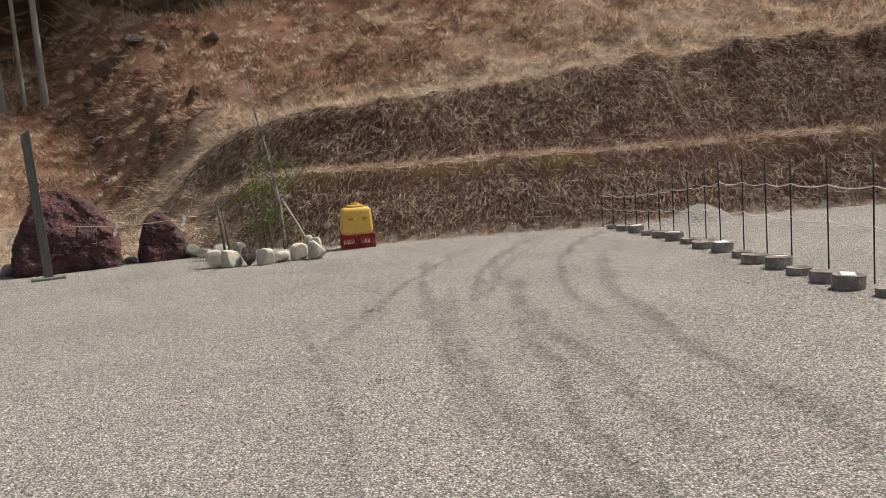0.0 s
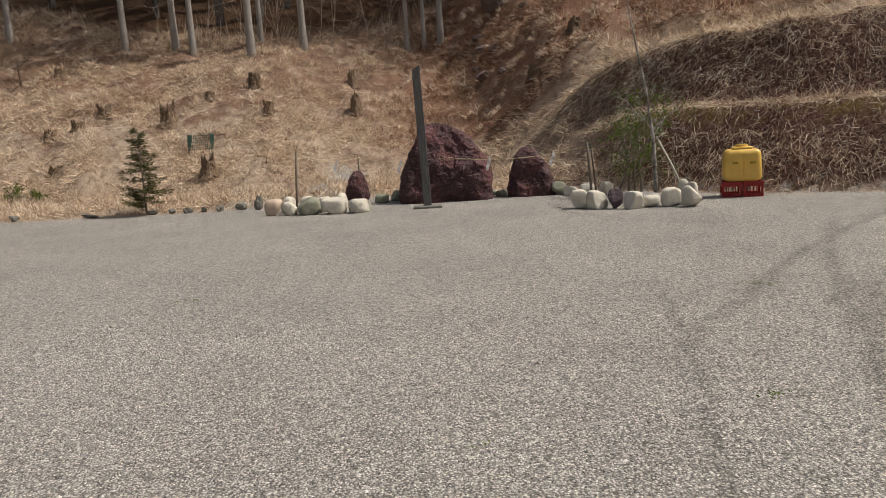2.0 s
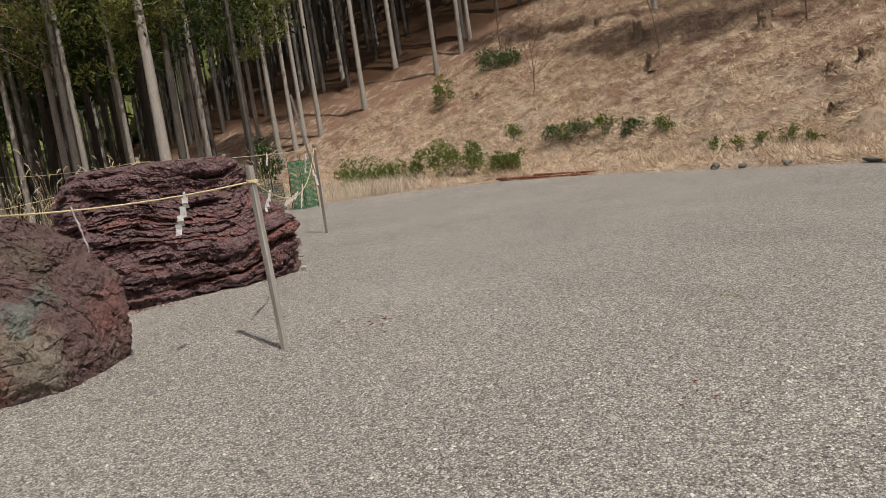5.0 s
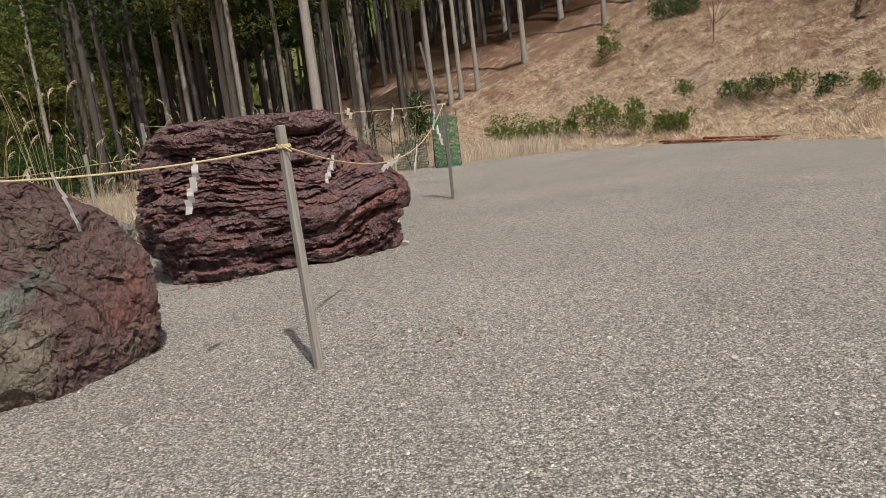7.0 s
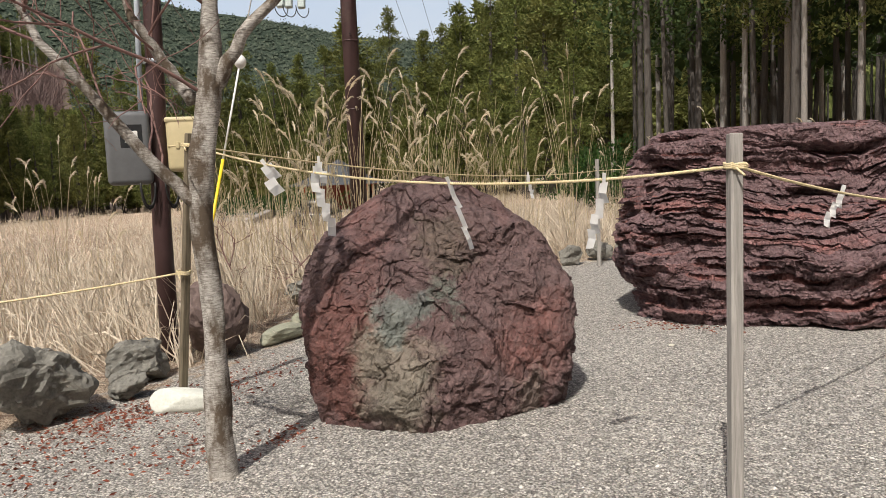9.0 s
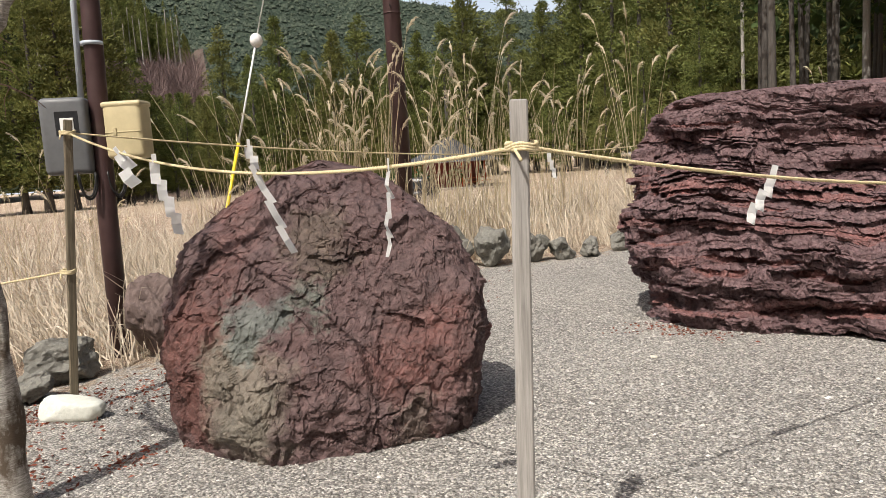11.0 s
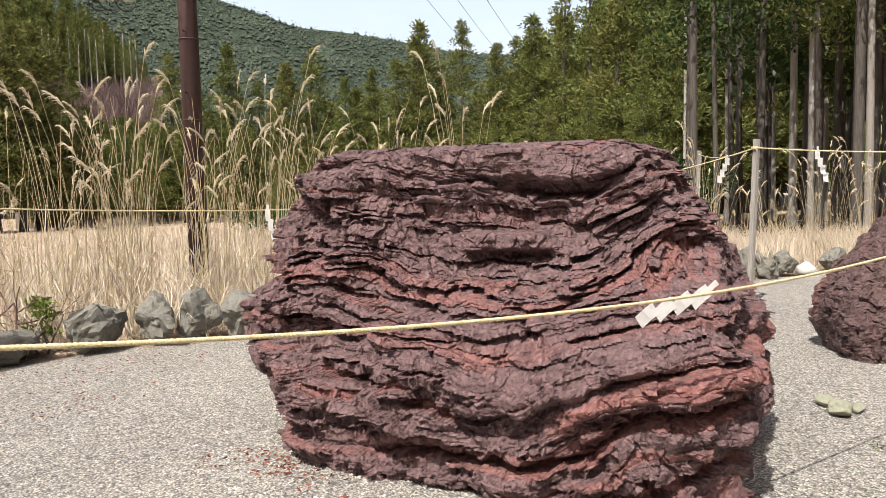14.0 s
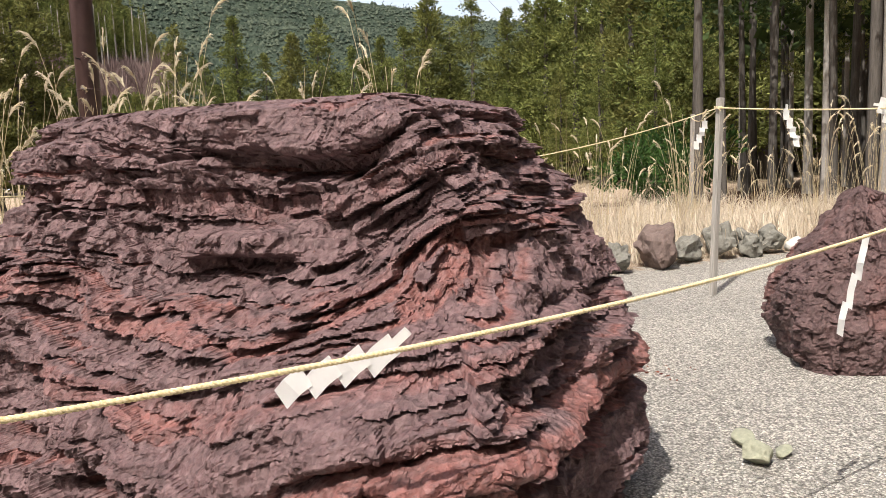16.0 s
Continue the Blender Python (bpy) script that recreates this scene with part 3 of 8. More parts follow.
def beds(s, along, seed, thick=0.055):
    """Bedding: hard beds stand proud and break into blocks; soft red partings slope back in under the next bed.
    For a height s and a place along the face: relief, colour number (1: soft red) and depth."""
    rng = np.random.RandomState(seed)
    hard = np.clip(np.exp(rng.normal(np.log(thick), 0.62, 90)), 0.018, 0.20)
    soft = np.clip(np.exp(rng.normal(np.log(thick * 0.40), 0.6, 90)), 0.009, 0.075)
    tops = np.cumsum(np.stack([hard, soft], -1).ravel()) - 1.2
    k = np.clip(np.searchsorted(tops, s), 1, len(tops) - 1)
    f = (s - tops[k - 1]) / (tops[k] - tops[k - 1])
    is_soft = k % 2 == 1
    proud = rng.uniform(-0.35, 0.9, 200)[k]
    sink = rng.uniform(0.45, 1.0, 200)[k]
    # hard beds break into blocks of uneven length
    width = rng.uniform(0.035, 0.15, 200)[k]
    t = along / width + rng.uniform(0, 9, 200)[k]
    block, place = np.floor(t), t - np.floor(t)
    own = hash01(k, block, np.zeros_like(k), seed) * 2 - 1
    crack = np.exp(-(np.minimum(place, 1 - place) * width / 0.005) ** 2) * (hash01(k, np.round(t), np.ones_like(k), seed) > 0.35)
    tilt = (place - 0.5) * (hash01(k, block, np.full_like(k, 2), seed) - 0.5) * 2
    lip = np.clip(f / 0.16, 0, 1) ** 0.5 * (1 - 0.45 * np.clip((f - 0.80) / 0.2, 0, 1) ** 2)
    # partings close up here and there along the bed
    gap = np.clip(0.60 + 1.2 * vnoise(np.stack([along * 1.5, k * 7.3, np.zeros_like(along)], -1), seed + 3), 0.0, 1)
    rough = 0.42 * proud + 0.24 * own + 0.40 * tilt
    leaves = 0.10 * (np.floor(f * 4 + own * 0.3) / 4 - f)
    relief = np.where(is_soft, -(0.15 + 1.15 * sink * f ** 0.8) * gap + leaves + (1 - gap) * 0.25 * proud, rough * (0.35 + 0.65 * lip) - 0.30 * crack - 0.35 * (1 - lip))
    tint = np.where(is_soft, 0.55 + 0.45 * gap, rng.uniform(0, 0.40, 200)[k] + 0.12 * own)
    return relief, tint, np.clip(np.where(is_soft, gap, 0), 0, 1)


def loft_rock(name, prof, around, up, seed, relief, fold, warp=0.10, thick=0.055, front_share=0.0, calm=None, broken=(0.0, 0.0), massive=False, shape=None, bedded=False):
    """A bedded rock: for each height a rounded section (left, right, back, front) in its own axes, u along and v out of the face.
    prof: rows of z, left, right, back, front. fold(u, v, z) bends the beds."""
    prof = np.array(prof)
    zs = np.linspace(prof[0, 0], prof[-1, 0], up)
    l, r, b, f = (np.interp(zs, prof[:, 0], prof[:, c]) for c in (1, 2, 3, 4))
    ex = 2 / 4.8
    ang = np.linspace(0, 2 * np.pi, 20001)
    ca, sa = np.cos(ang), np.sin(ang)
    eu, ev = np.sign(ca) * np.abs(ca) ** ex, np.sign(sa) * np.abs(sa) ** ex
    # even steps round the section, closer ones on the face
    run = np.hypot(np.diff(eu) * (r - l).mean(), np.diff(ev) * (f - b).mean()) * np.where(sa[1:] > 0, 1 + front_share, 1.0)
    run = np.concatenate([[0], np.cumsum(run)])
    ang = np.interp(np.arange(around) / around * run[-1], run, ang)
    ca, sa = np.cos(ang), np.sin(ang)
    eu, ev = np.sign(ca) * np.abs(ca) ** ex, np.sign(sa) * np.abs(sa) ** ex
    u = (l + r)[:, None] / 2 + (r - l)[:, None] / 2 * eu[None]
    v = (b + f)[:, None] / 2 + (f - b)[:, None] / 2 * ev[None]
    z = np.repeat(zs[:, None], around, 1)
    if shape is not None:
        v = v + shape(u, z) * np.clip(ev, 0, 1)[None]
    p = np.stack([u, v, z], -1).reshape(-1, 3)
    nu, nv = np.gradient(u, axis=1), np.gradient(v, axis=1)
    nrm = np.stack([nv, -nu], -1)
    nrm /= np.linalg.norm(nrm, axis=-1, keepdims=True) + 1e-9
    nrm = nrm.reshape(-1, 2)
    slope = np.gradient(np.hypot(f - b, r - l), zs)
    q = p.copy()
    big = fbm(p * 1.5, 4, seed) * 0.11 + fbm(p * 4.2, 3, seed + 5) * 0.035
    s = p[:, 2] + warp * fbm(p * np.array([1.3, 1.3, 1.8]), 3, seed + 9) + fold(p[:, 0], p[:, 1], p[:, 2]) + 0.010 * fbm(p * 9, 3, seed + 11)
    s = s + (0.030 if bedded else 0.024) * facets(p * np.array([1.0, 1.0, 0.55]), 0.42, seed + 15) + (0.011 if bedded else 0.006) * facets(p * np.array([1.0, 1.0, 0.6]), 0.16, seed + 17)
    along = np.where(np.abs(nrm[:, 1]) > np.abs(nrm[:, 0]), p[:, 0], p[:, 1]) + 0.04 * fbm(p * 7, 2, seed + 13)
    rel, tint, deep = beds(s, along, seed, thick)
    rough = fbm(p * np.array([14, 14, 26]), 4, seed + 21) * 0.006
    shaken = p + 0.03 * np.stack([fbm(p * 6, 2, seed + 61 + m) for m in range(3)], -1)
    rough = rough + broken[0] * facets(shaken, 0.24, seed + 51) + broken[1] * facets(shaken * np.array([1.0, 1.0, 0.8]), 0.075, seed + 55) + 0.4 * broken[1] * facets(shaken * np.array([1.0, 1.0, 0.6]), 0.028, seed + 58)
    gate = 0.45 + 0.65 * np.clip(fbm(p * 1.9, 2, seed + 31) * 1.5 + 0.45, 0, 1)
    if massive:      # no bedding: broken planes and open joints
        joint = np.exp(-(fbm(p * np.array([3.0, 3.0, 1.6]), 3, seed + 71) / 0.028) ** 2) + 0.7 * np.exp(-(fbm(p * 6.5, 2, seed + 75) / 0.03) ** 2)
        big = big * 0.6
        rel, tint, deep = -0.9 * np.clip(joint, 0, 1), np.clip(0.42 + 0.55 * fbm(p * 2.0, 4, seed + 73), 0, 1), np.zeros(len(p))
    if bedded:
        rel, tint, deep = ledges(s, along, seed)
        gate, big = 0.7 + 0.4 * gate, big * 0.75
    if calm is not None:
        quiet, out, red = calm(p[:, 0], p[:, 1], p[:, 2], s)
        rel, tint = rel * (1 - quiet) + out, np.clip(tint + red, 0, 1)
    d = big + relief * rel * gate + rough
    q[:, :2] += nrm * d[:, None]
    q[:, 2] += (0.006 if bedded else 0.018) * fbm(p * 8, 3, seed + 41)
    q[:, 1] *= -1
    top = q.reshape(up, around, 3)[-1]
    verts = np.concatenate([q, top.mean(0)[None] + (0, 0, 0.02)])
    i = np.arange((up - 1) * around)
    a, j = i // around * around, i % around
    k = (j + 1) % around
    faces = np.stack([a + around + j, a + around + k, a + k, a + j], -1).tolist()
    last = (up - 1) * around
    faces += [(up * around, last + (t + 1) % around, last + t) for t in range(around)]
    me = mesh_of(name, verts, faces, False)
    with_value(me, "bed", np.append(tint, 0.5))
    with_value(me, "deep", np.append(deep, 0))
    return me


def stone(name, seed, size, sub=4, facets=9, rough=0.05, power=2.4, flat=0.35, beds_amount=0.0):
    """A boulder, sitting with its base at z = 0: a rounded block with broken planes."""
    bm = bmesh.new()
    bmesh.ops.create_icosphere(bm, subdivisions=sub, radius=1)
    p = np.array([v.co for v in bm.verts])
    rng = np.random.RandomState(seed)
    p /= (np.abs(p) ** power).sum(1, keepdims=True) ** (1 / power)
    for _ in range(facets):
        w = rng.normal(size=3)
        w /= np.linalg.norm(w)
        over = np.clip(p @ w - rng.uniform(0.55, 0.92), 0, None)
        p -= over[:, None] * w * 0.88
    way = p / np.linalg.norm(p, axis=1, keepdims=True)
    p += way * (fbm(p * 1.7 + seed, 4, seed) * rough * 1.6 + fbm(p * 6 + seed, 3, seed + 3) * rough * 0.5)[:, None]
    if beds_amount:
        rel, tint, deep = beds(p[:, 2] * size[2] * 0.5 + 0.08 * fbm(p * 1.5, 3, seed + 7), p[:, 0] + p[:, 1], seed, 0.07)
        p[:, :2] += way[:, :2] * (beds_amount * rel)[:, None]
    p *= np.array(size) / 2
    p[:, 2] += size[2] / 2 * (1 - flat)
    for vert, co in zip(bm.verts, p):
        vert.co = co
    me = bpy.data.meshes.new(name)
    bm.to_mesh(me)
    bm.free()
    if beds_amount:
        with_value(me, "bed", tint)
        with_value(me, "deep", deep)
    return me


# the great layered rock inside the rope
def layer(s, mean, spread, least, most, rng, count):
    """Which bed of a stack a height falls in, and how far up in it (0 to 1)."""
    thick = np.clip(np.exp(rng.normal(np.log(mean), spread, count)), least, most)
    tops = np.cumsum(thick) - 1.2
    k = np.clip(np.searchsorted(tops, s), 1, count - 1)
    return k, np.clip((s - tops[k - 1]) / thick[k], 0, 1), thick[k]


def run_noise(along, k, per_metre, seed):
    """Slow change along each bed, different from bed to bed."""
    return vnoise(np.stack([along * per_metre, k * 7.31, np.zeros_like(along)], -1), seed)


def ledges(s, along, seed):
    """Bedding at three scales: packets, beds and laminae that stand out or lie back with sharp undersides, and lens-shaped open partings.
    Returns metres outwards, the colour number (1: soft red) and the depth of the partings."""
    rng = np.random.RandomState(seed)
    kp, fp, tp = layer(s, 0.16, 0.42, 0.08, 0.32, rng, 40)
    kb, fb, tb = layer(s, 0.050, 0.48, 0.018, 0.12, rng, 110)
    kl, fl, tl = layer(s, 0.015, 0.35, 0.008, 0.03, rng, 330)
    out = rng.uniform(-0.030, 0.030, 40)[kp] + 0.055 * run_noise(along, kp, 2.1, seed + 1)
    out = out + rng.uniform(-0.020, 0.020, 110)[kb] + 0.042 * run_noise(along, kb, 4.2, seed + 2)
    out = out + 0.008 * run_noise(along, kl, 5.0, seed + 3)
    # lengths of a packet that broke off or stand out
    long_ = rng.uniform(0.22, 0.62, 40)[kp]
    lump = hash01(kp, np.floor(along / long_ + rng.uniform(0, 9, 40)[kp] + 0.5 * fp), np.full_like(kp, 5), seed)
    out = out + 0.075 * (lump - 0.5) * np.abs(lump - 0.5) * 2
    # upright fracture of the bed edges: columns a few centimetres wide, now and then a chunk gone
    wide = rng.uniform(0.022, 0.060, 110)[kb]
    col = np.floor(along / wide + rng.uniform(0, 9, 110)[kb] + 0.25 * run_noise(along, kb, 14.0, seed + 4))
    own = hash01(kb, col, np.zeros_like(kb), seed)
    out = out + 0.013 * (own - 0.5)
    chunk = hash01(kb, np.floor(along / (wide * 4.5) + 0.3 * fb), np.ones_like(kb), seed)
    out = out - 0.038 * (chunk > 0.76)
    # the top of each bed is worn round, its underside stays sharp
    out = out - 0.014 * np.clip((fb - 0.70) / 0.30, 0, 1) ** 2 - 0.020 * np.clip((fp - 0.80) / 0.20, 0, 1) ** 2
    # open partings: lenses that pinch out along the bed
    lens = np.clip(0.15 + 1.5 * run_noise(along, kb, 3.2, seed + 5), 0, 1) * (rng.uniform(size=110) < 0.75)[kb]
    open_ = (fb > 1 - 0.48 * lens) & (lens > 0.04)
    out = np.where(open_, out - (0.018 + 0.075 * rng.uniform(0.25, 1.0, 110)[kb] * lens) + 0.012 * (hash01(kl, kl, kl, seed) - 0.5), out)
    big_lens = np.clip(-0.05 + 1.6 * run_noise(along, kp, 1.9, seed + 6), 0, 1)
    deep = (fp > 1 - 0.20 * big_lens) & (big_lens > 0.05)
    out = np.where(deep, out - 0.085 * big_lens, out)
    red = np.clip(0.16 + 0.28 * rng.normal(size=110)[kb] + 0.35 * run_noise(along, kb, 0.8, seed + 7), 0, 0.8)
    tint = np.where(open_ | deep, 0.70 + 0.3 * lens, red + 0.10 * (own - 0.5))
    return out, tint, np.where(open_ | deep, np.maximum(lens, big_lens), 0.0)


def fold_great(u, v, z):
    rise = -0.36 * smooth(0.25, 1.5, u) * np.exp(-((z - 0.55) / 0.45) ** 2)
    bowl = -1.15 * np.clip(u - 0.66, 0, 0.5) ** 2 * smooth(1.05, 1.40, z) - 0.25 * np.clip(0.72 - u, 0, 0.5) ** 2 * smooth(0.95, 1.35, z)
    dip = 0.05 * np.sin(u * 2.3 + 0.6) * smooth(0.2, 0.9, z)
    return rise + bowl + dip


def calm_great(u, v, z, s):
    """Where the beds are thick and quiet, where an overhang runs or a lens stands out, and where the rock is redder."""
    top = smooth(1.70, 1.73, s)
    slab = smooth(0.55, 0.85, u) * np.exp(-((s - 0.39) / 0.075) ** 4)
    lens = np.exp(-(((u - 0.88) / 0.50) ** 2 + ((s - 0.66) / 0.17) ** 2) ** 3)
    block = np.exp(-((u - 0.30) / 0.26) ** 6) * np.exp(-((z - 1.36) / 0.052) ** 6)
    out = 0.09 * lens + 0.07 * slab + 0.15 * block + 0.02 * top
    out = out + 0.05 * np.exp(-((s - 1.64) / 0.07) ** 4) * (1 - smooth(-0.5, -0.1, u)) - 0.17 * np.exp(-((s - 1.640) / 0.045) ** 4) * smooth(0.15, 0.45, u) * (1 - smooth(0.80, 1.0, u))
    out = out - 0.05 * np.exp(-((z - 1.27) / 0.035) ** 4) * smooth(0.0, 0.15, u) * (1 - smooth(0.5, 0.65, u))
    out = out - 0.10 * np.exp(-((s - 0.20) / 0.030) ** 4) * smooth(-0.5, -0.2, u)
    return np.clip(0.72 * top + 0.70 * slab + 0.62 * lens, 0, 0.85), out, 0.95 * slab - 0.45 * top - 0.25 * lens + 0.12 * smooth(0.0, 1.2, u) * (1 - smooth(0.6, 1.0, z)) - 0.25 * (1 - smooth(0.08, 0.2, z))


GREAT = [(-0.10, -1.28, 1.46, -1.75, 0.10), (0.10, -1.32, 1.50, -1.80, 0.15), (0.35, -1.40, 1.54, -1.88, 0.16), (0.65, -1.48, 1.56, -1.95, 0.14),
         (0.95, -1.54, 1.53, -1.95, 0.07), (1.20, -1.52, 1.40, -1.92, -0.08), (1.45, -1.44, 1.26, -1.90, -0.19), (1.65, -1.32, 1.12, -1.88, -0.25),
         (1.80, -1.20, 1.04, -1.86, -0.27), (1.90, -1.12, 0.97, -1.80, -0.30), (1.945, -0.98, 0.84, -1.66, -0.42), (1.96, -0.5, 0.4, -1.2, -0.85)]


def belly_great(u, z):
    """The face swells low in the middle and lies back above, more to the north."""
    return 0.11 * smooth(0.6, 1.15, u) * (1 - smooth(0.65, 1.0, z)) + 0.07 * np.exp(-(u / 0.85) ** 2) * (1 - smooth(0.5, 1.1, z)) - 0.20 * smooth(-0.7, 0.4, u) * smooth(1.0, 1.35, z) * (1 - 0.5 * smooth(1.55, 1.7, z)) + 0.10 * np.exp(-((u + 1.3) / 0.35) ** 2) * np.exp(-((z - 1.1) / 0.4) ** 2) - 0.16 * smooth(-0.7, -1.4, u) * (1 - smooth(0.2, 0.6, z))


FACE = math.degrees(math.atan2(0.970, -0.244))
solid("layered_rock", loft_rock("layered_rock", GREAT, 940, 370, 4, 1.0, fold_great, 0.05, front_share=2.2, calm=calm_great, broken=(0.028, 0.013), shape=belly_great, bedded=True), M_CHERT,
      "huge dark red layered rock standing inside the rope", "rock", m=pose(-10.9, 4.1, 0, 0, 0, FACE) @ Matrix.Diagonal((1, 1, 0.968, 1)))
# the rounded mottled rock beside the leaning tree
DOME = [(-0.10, -0.90, 0.80, -0.50, 0.27), (0.15, -0.94, 0.84, -0.54, 0.31), (0.45, -0.97, 0.88, -0.56, 0.30), (0.75, -0.97, 0.88, -0.56, 0.22), (0.95, -0.90, 0.80, -0.55, 0.13),
        (1.12, -0.78, 0.66, -0.54, 0.02), (1.27, -0.63, 0.50, -0.52, -0.09), (1.38, -0.49, 0.35, -0.50, -0.17), (1.46, -0.35, 0.18, -0.46, -0.24), (1.50, -0.16, -0.02, -0.40, -0.32)]


def belly_dome(u, z):
    return 0.26 * np.exp(-((u + 0.22) / 0.48) ** 2) * (1 - smooth(0.1, 1.25, z))



solid("dome_rock", loft_rock("dome_rock", DOME, 460, 200, 15, 0.022, lambda u, v, z: 0.9 * u, 0.25, thick=0.13, broken=(0.026, 0.014), massive=True, shape=belly_dome, front_share=1.5), M_DOME,
      "rounded dark red rock with a green-grey patch, roped off", "rock", m=pose(-7.55, 2.57, 0, 0, 0, 131.5))
POINTED = [(-0.1, -0.62, 0.70, -0.55, 0.55), (0.1, -0.72, 0.80, -0.62, 0.62), (0.35, -0.76, 0.82, -0.65, 0.66), (0.6, -0.70, 0.70, -0.58, 0.55), (0.8, -0.58, 0.48, -0.45, 0.42),
           (1.0, -0.38, 0.28, -0.32, 0.30), (1.2, -0.26, 0.14, -0.22, 0.20), (1.32, -0.18, 0.04, -0.14, 0.12), (1.36, -0.1, -0.04, -0.06, 0.04)]
solid("pointed_rock", loft_rock("pointed_rock", POINTED, 200, 110, 33, 0.035, lambda u, v, z: 0.1 * u, 0.15, thick=0.07, broken=(0.05, 0.022), massive=True), M_CHERT_ROUGH,
      "dark red pointed rock standing on gravel behind the layered rock", "rock", m=pose(-15.92, 5.50, 0, 0, 0, 125) @ Matrix.Diagonal((0.84, 0.84, 0.96, 1)))
FAR_GREAT = [(-0.1, -1.12, 1.08, -0.75, 0.65), (0.2, -1.12, 1.08, -0.8, 0.7), (0.45, -1.10, 1.02, -0.75, 0.6), (0.8, -1.03, 0.90, -0.7, 0.45), (1.1, -0.92, 0.80, -0.6, 0.35),
             (1.4, -0.72, 0.66, -0.5, 0.2), (1.6, -0.46, 0.56, -0.38, 0.05), (1.72, -0.22, 0.46, -0.25, -0.05), (1.78, 0.0, 0.32, -0.18, -0.1)]
solid("great_far_rock", loft_rock("great_far_rock", FAR_GREAT, 180, 90, 44, 0.02, lambda u, v, z: 0.5 * u, 0.3, thick=0.12, broken=(0.028, 0.008), massive=True), M_CHERT_FAR,
      "large dark maroon rock behind a tall plain board", "rock", m=pose(-2.2, 18.75, 0, 0, 0, 187))
FAR_UP = [(-0.1, -0.52, 0.5, -0.4, 0.4), (0.2, -0.56, 0.53, -0.42, 0.42), (0.5, -0.44, 0.50, -0.36, 0.36), (0.8, -0.28, 0.42, -0.28, 0.26), (1.0, -0.15, 0.32, -0.2, 0.18), (1.12, -0.05, 0.14, -0.1, 0.08), (1.15, 0.0, 0.08, -0.05, 0.03)]
solid("far_rock", loft_rock("far_rock", FAR_UP, 130, 70, 52, 0.02, lambda u, v, z: 0.5 * u, 0.3, thick=0.10, broken=(0.028, 0.008), massive=True), M_CHERT_FAR,
      "dark maroon upright rock beside the larger one", "rock", m=pose(-0.2, 18.95, 0, 0, 0, 182))
solid("small_far_rock", stone("small_far_rock", 57, (0.62, 0.55, 0.85), 5, 9, 0.08, 2.2, 0.20, 0.03), M_CHERT_FAR,
      "small dark maroon rock behind white border stones", "rock", m=pose(-4.3, 18.4, 0, 0, 0, 30))


# ---------------------------------------------------------------- border stones
def border(name, label, rows, material, group, seed, sub=4, category="stone", facets=None, rough=None):
    """Stones of one border: rows of x, y, width, depth, height, turn."""
    smoothed = name in ("pale_boulder", "pink_boulder", "green_boulder", "white_stone")
    facets = facets or (3 if smoothed else 9)
    rough = rough or (0.028 if smoothed else 0.05)
    for n, (x, y, w, d, h, turn) in enumerate(rows):
        z = float(land([x], [y])[0])
        solid(name, stone(name, seed + n, (w * (0.88 if smoothed else 1), d, h * (0.98 if smoothed else 1.25)), sub, facets, rough, 3.3 if smoothed else 2.6, 0.2), material, label, category, group, m=pose(x, y, min(z, 0.02) - 0.0, 0, 0, turn), shade=smoothed)


border("pale_boulder", "rounded pale border stone at the gravel's edge", [(-4.24, 16.55, 0.62, 0.45, 0.40, 10), (-3.68, 16.62, 0.52, 0.42, 0.34, 40), (-5.25, 16.55, 0.34, 0.34, 0.34, 0), (-5.0, 16.95, 0.36, 0.36, 0.42, 20),
       (-4.65, 17.0, 0.4, 0.36, 0.40, 60), (-4.3, 17.05, 0.38, 0.34, 0.46, 80), (-5.45, 16.95, 0.34, 0.3, 0.42, 80)], M_WHITE_STONE, "border stones west", 300)
border("pink_boulder", "rounded pinkish border stone at the gravel's edge", [(-5.68, 16.68, 0.46, 0.42, 0.40, 10)], M_PINK_STONE, "border stones west", 320)
border("green_boulder", "rounded mottled green border stone at the gravel's edge", [(-4.8, 16.55, 0.55, 0.45, 0.42, 30)], M_GREEN_STONE, "border stones west", 330)
border("pale_boulder", "rounded cream border stone round the young tree", [(0.95, 15.8, 0.36, 0.32, 0.40, 10), (1.29, 15.63, 0.40, 0.34, 0.42, 50), (1.93, 15.42, 0.36, 0.32, 0.36, 20), (2.28, 15.6, 0.34, 0.3, 0.24, 0),
       (2.62, 15.63, 0.38, 0.34, 0.38, 70), (2.95, 15.47, 0.34, 0.34, 0.42, 33), (3.0, 15.85, 0.26, 0.26, 0.46, 0), (0.73, 18.35, 0.36, 0.3, 0.28, 0), (1.1, 18.27, 0.34, 0.3, 0.32, 20), (1.5, 18.6, 0.34, 0.3, 0.3, 40), (2.95, 16.3, 0.3, 0.28, 0.5, 20)],
       M_WHITE_STONE, "border stones east", 340)
border("purple_boulder", "small dark purple border stone among cream ones", [(1.62, 15.53, 0.30, 0.28, 0.34, 10)], M_DARK_STONE, "border stones east", 360)
border("pale_boulder", "low pale stone beside the maroon rocks", [(-0.9, 18.9, 0.34, 0.24, 0.16, 10), (-1.15, 19.2, 0.26, 0.2, 0.14, 10), (0.45, 18.7, 0.36, 0.32, 0.34, 10), (-3.75, 18.55, 0.4, 0.36, 0.24, 10), (-3.45, 18.9, 0.4, 0.36, 0.28, 70)], M_GREEN_STONE, "border stones east", 370)
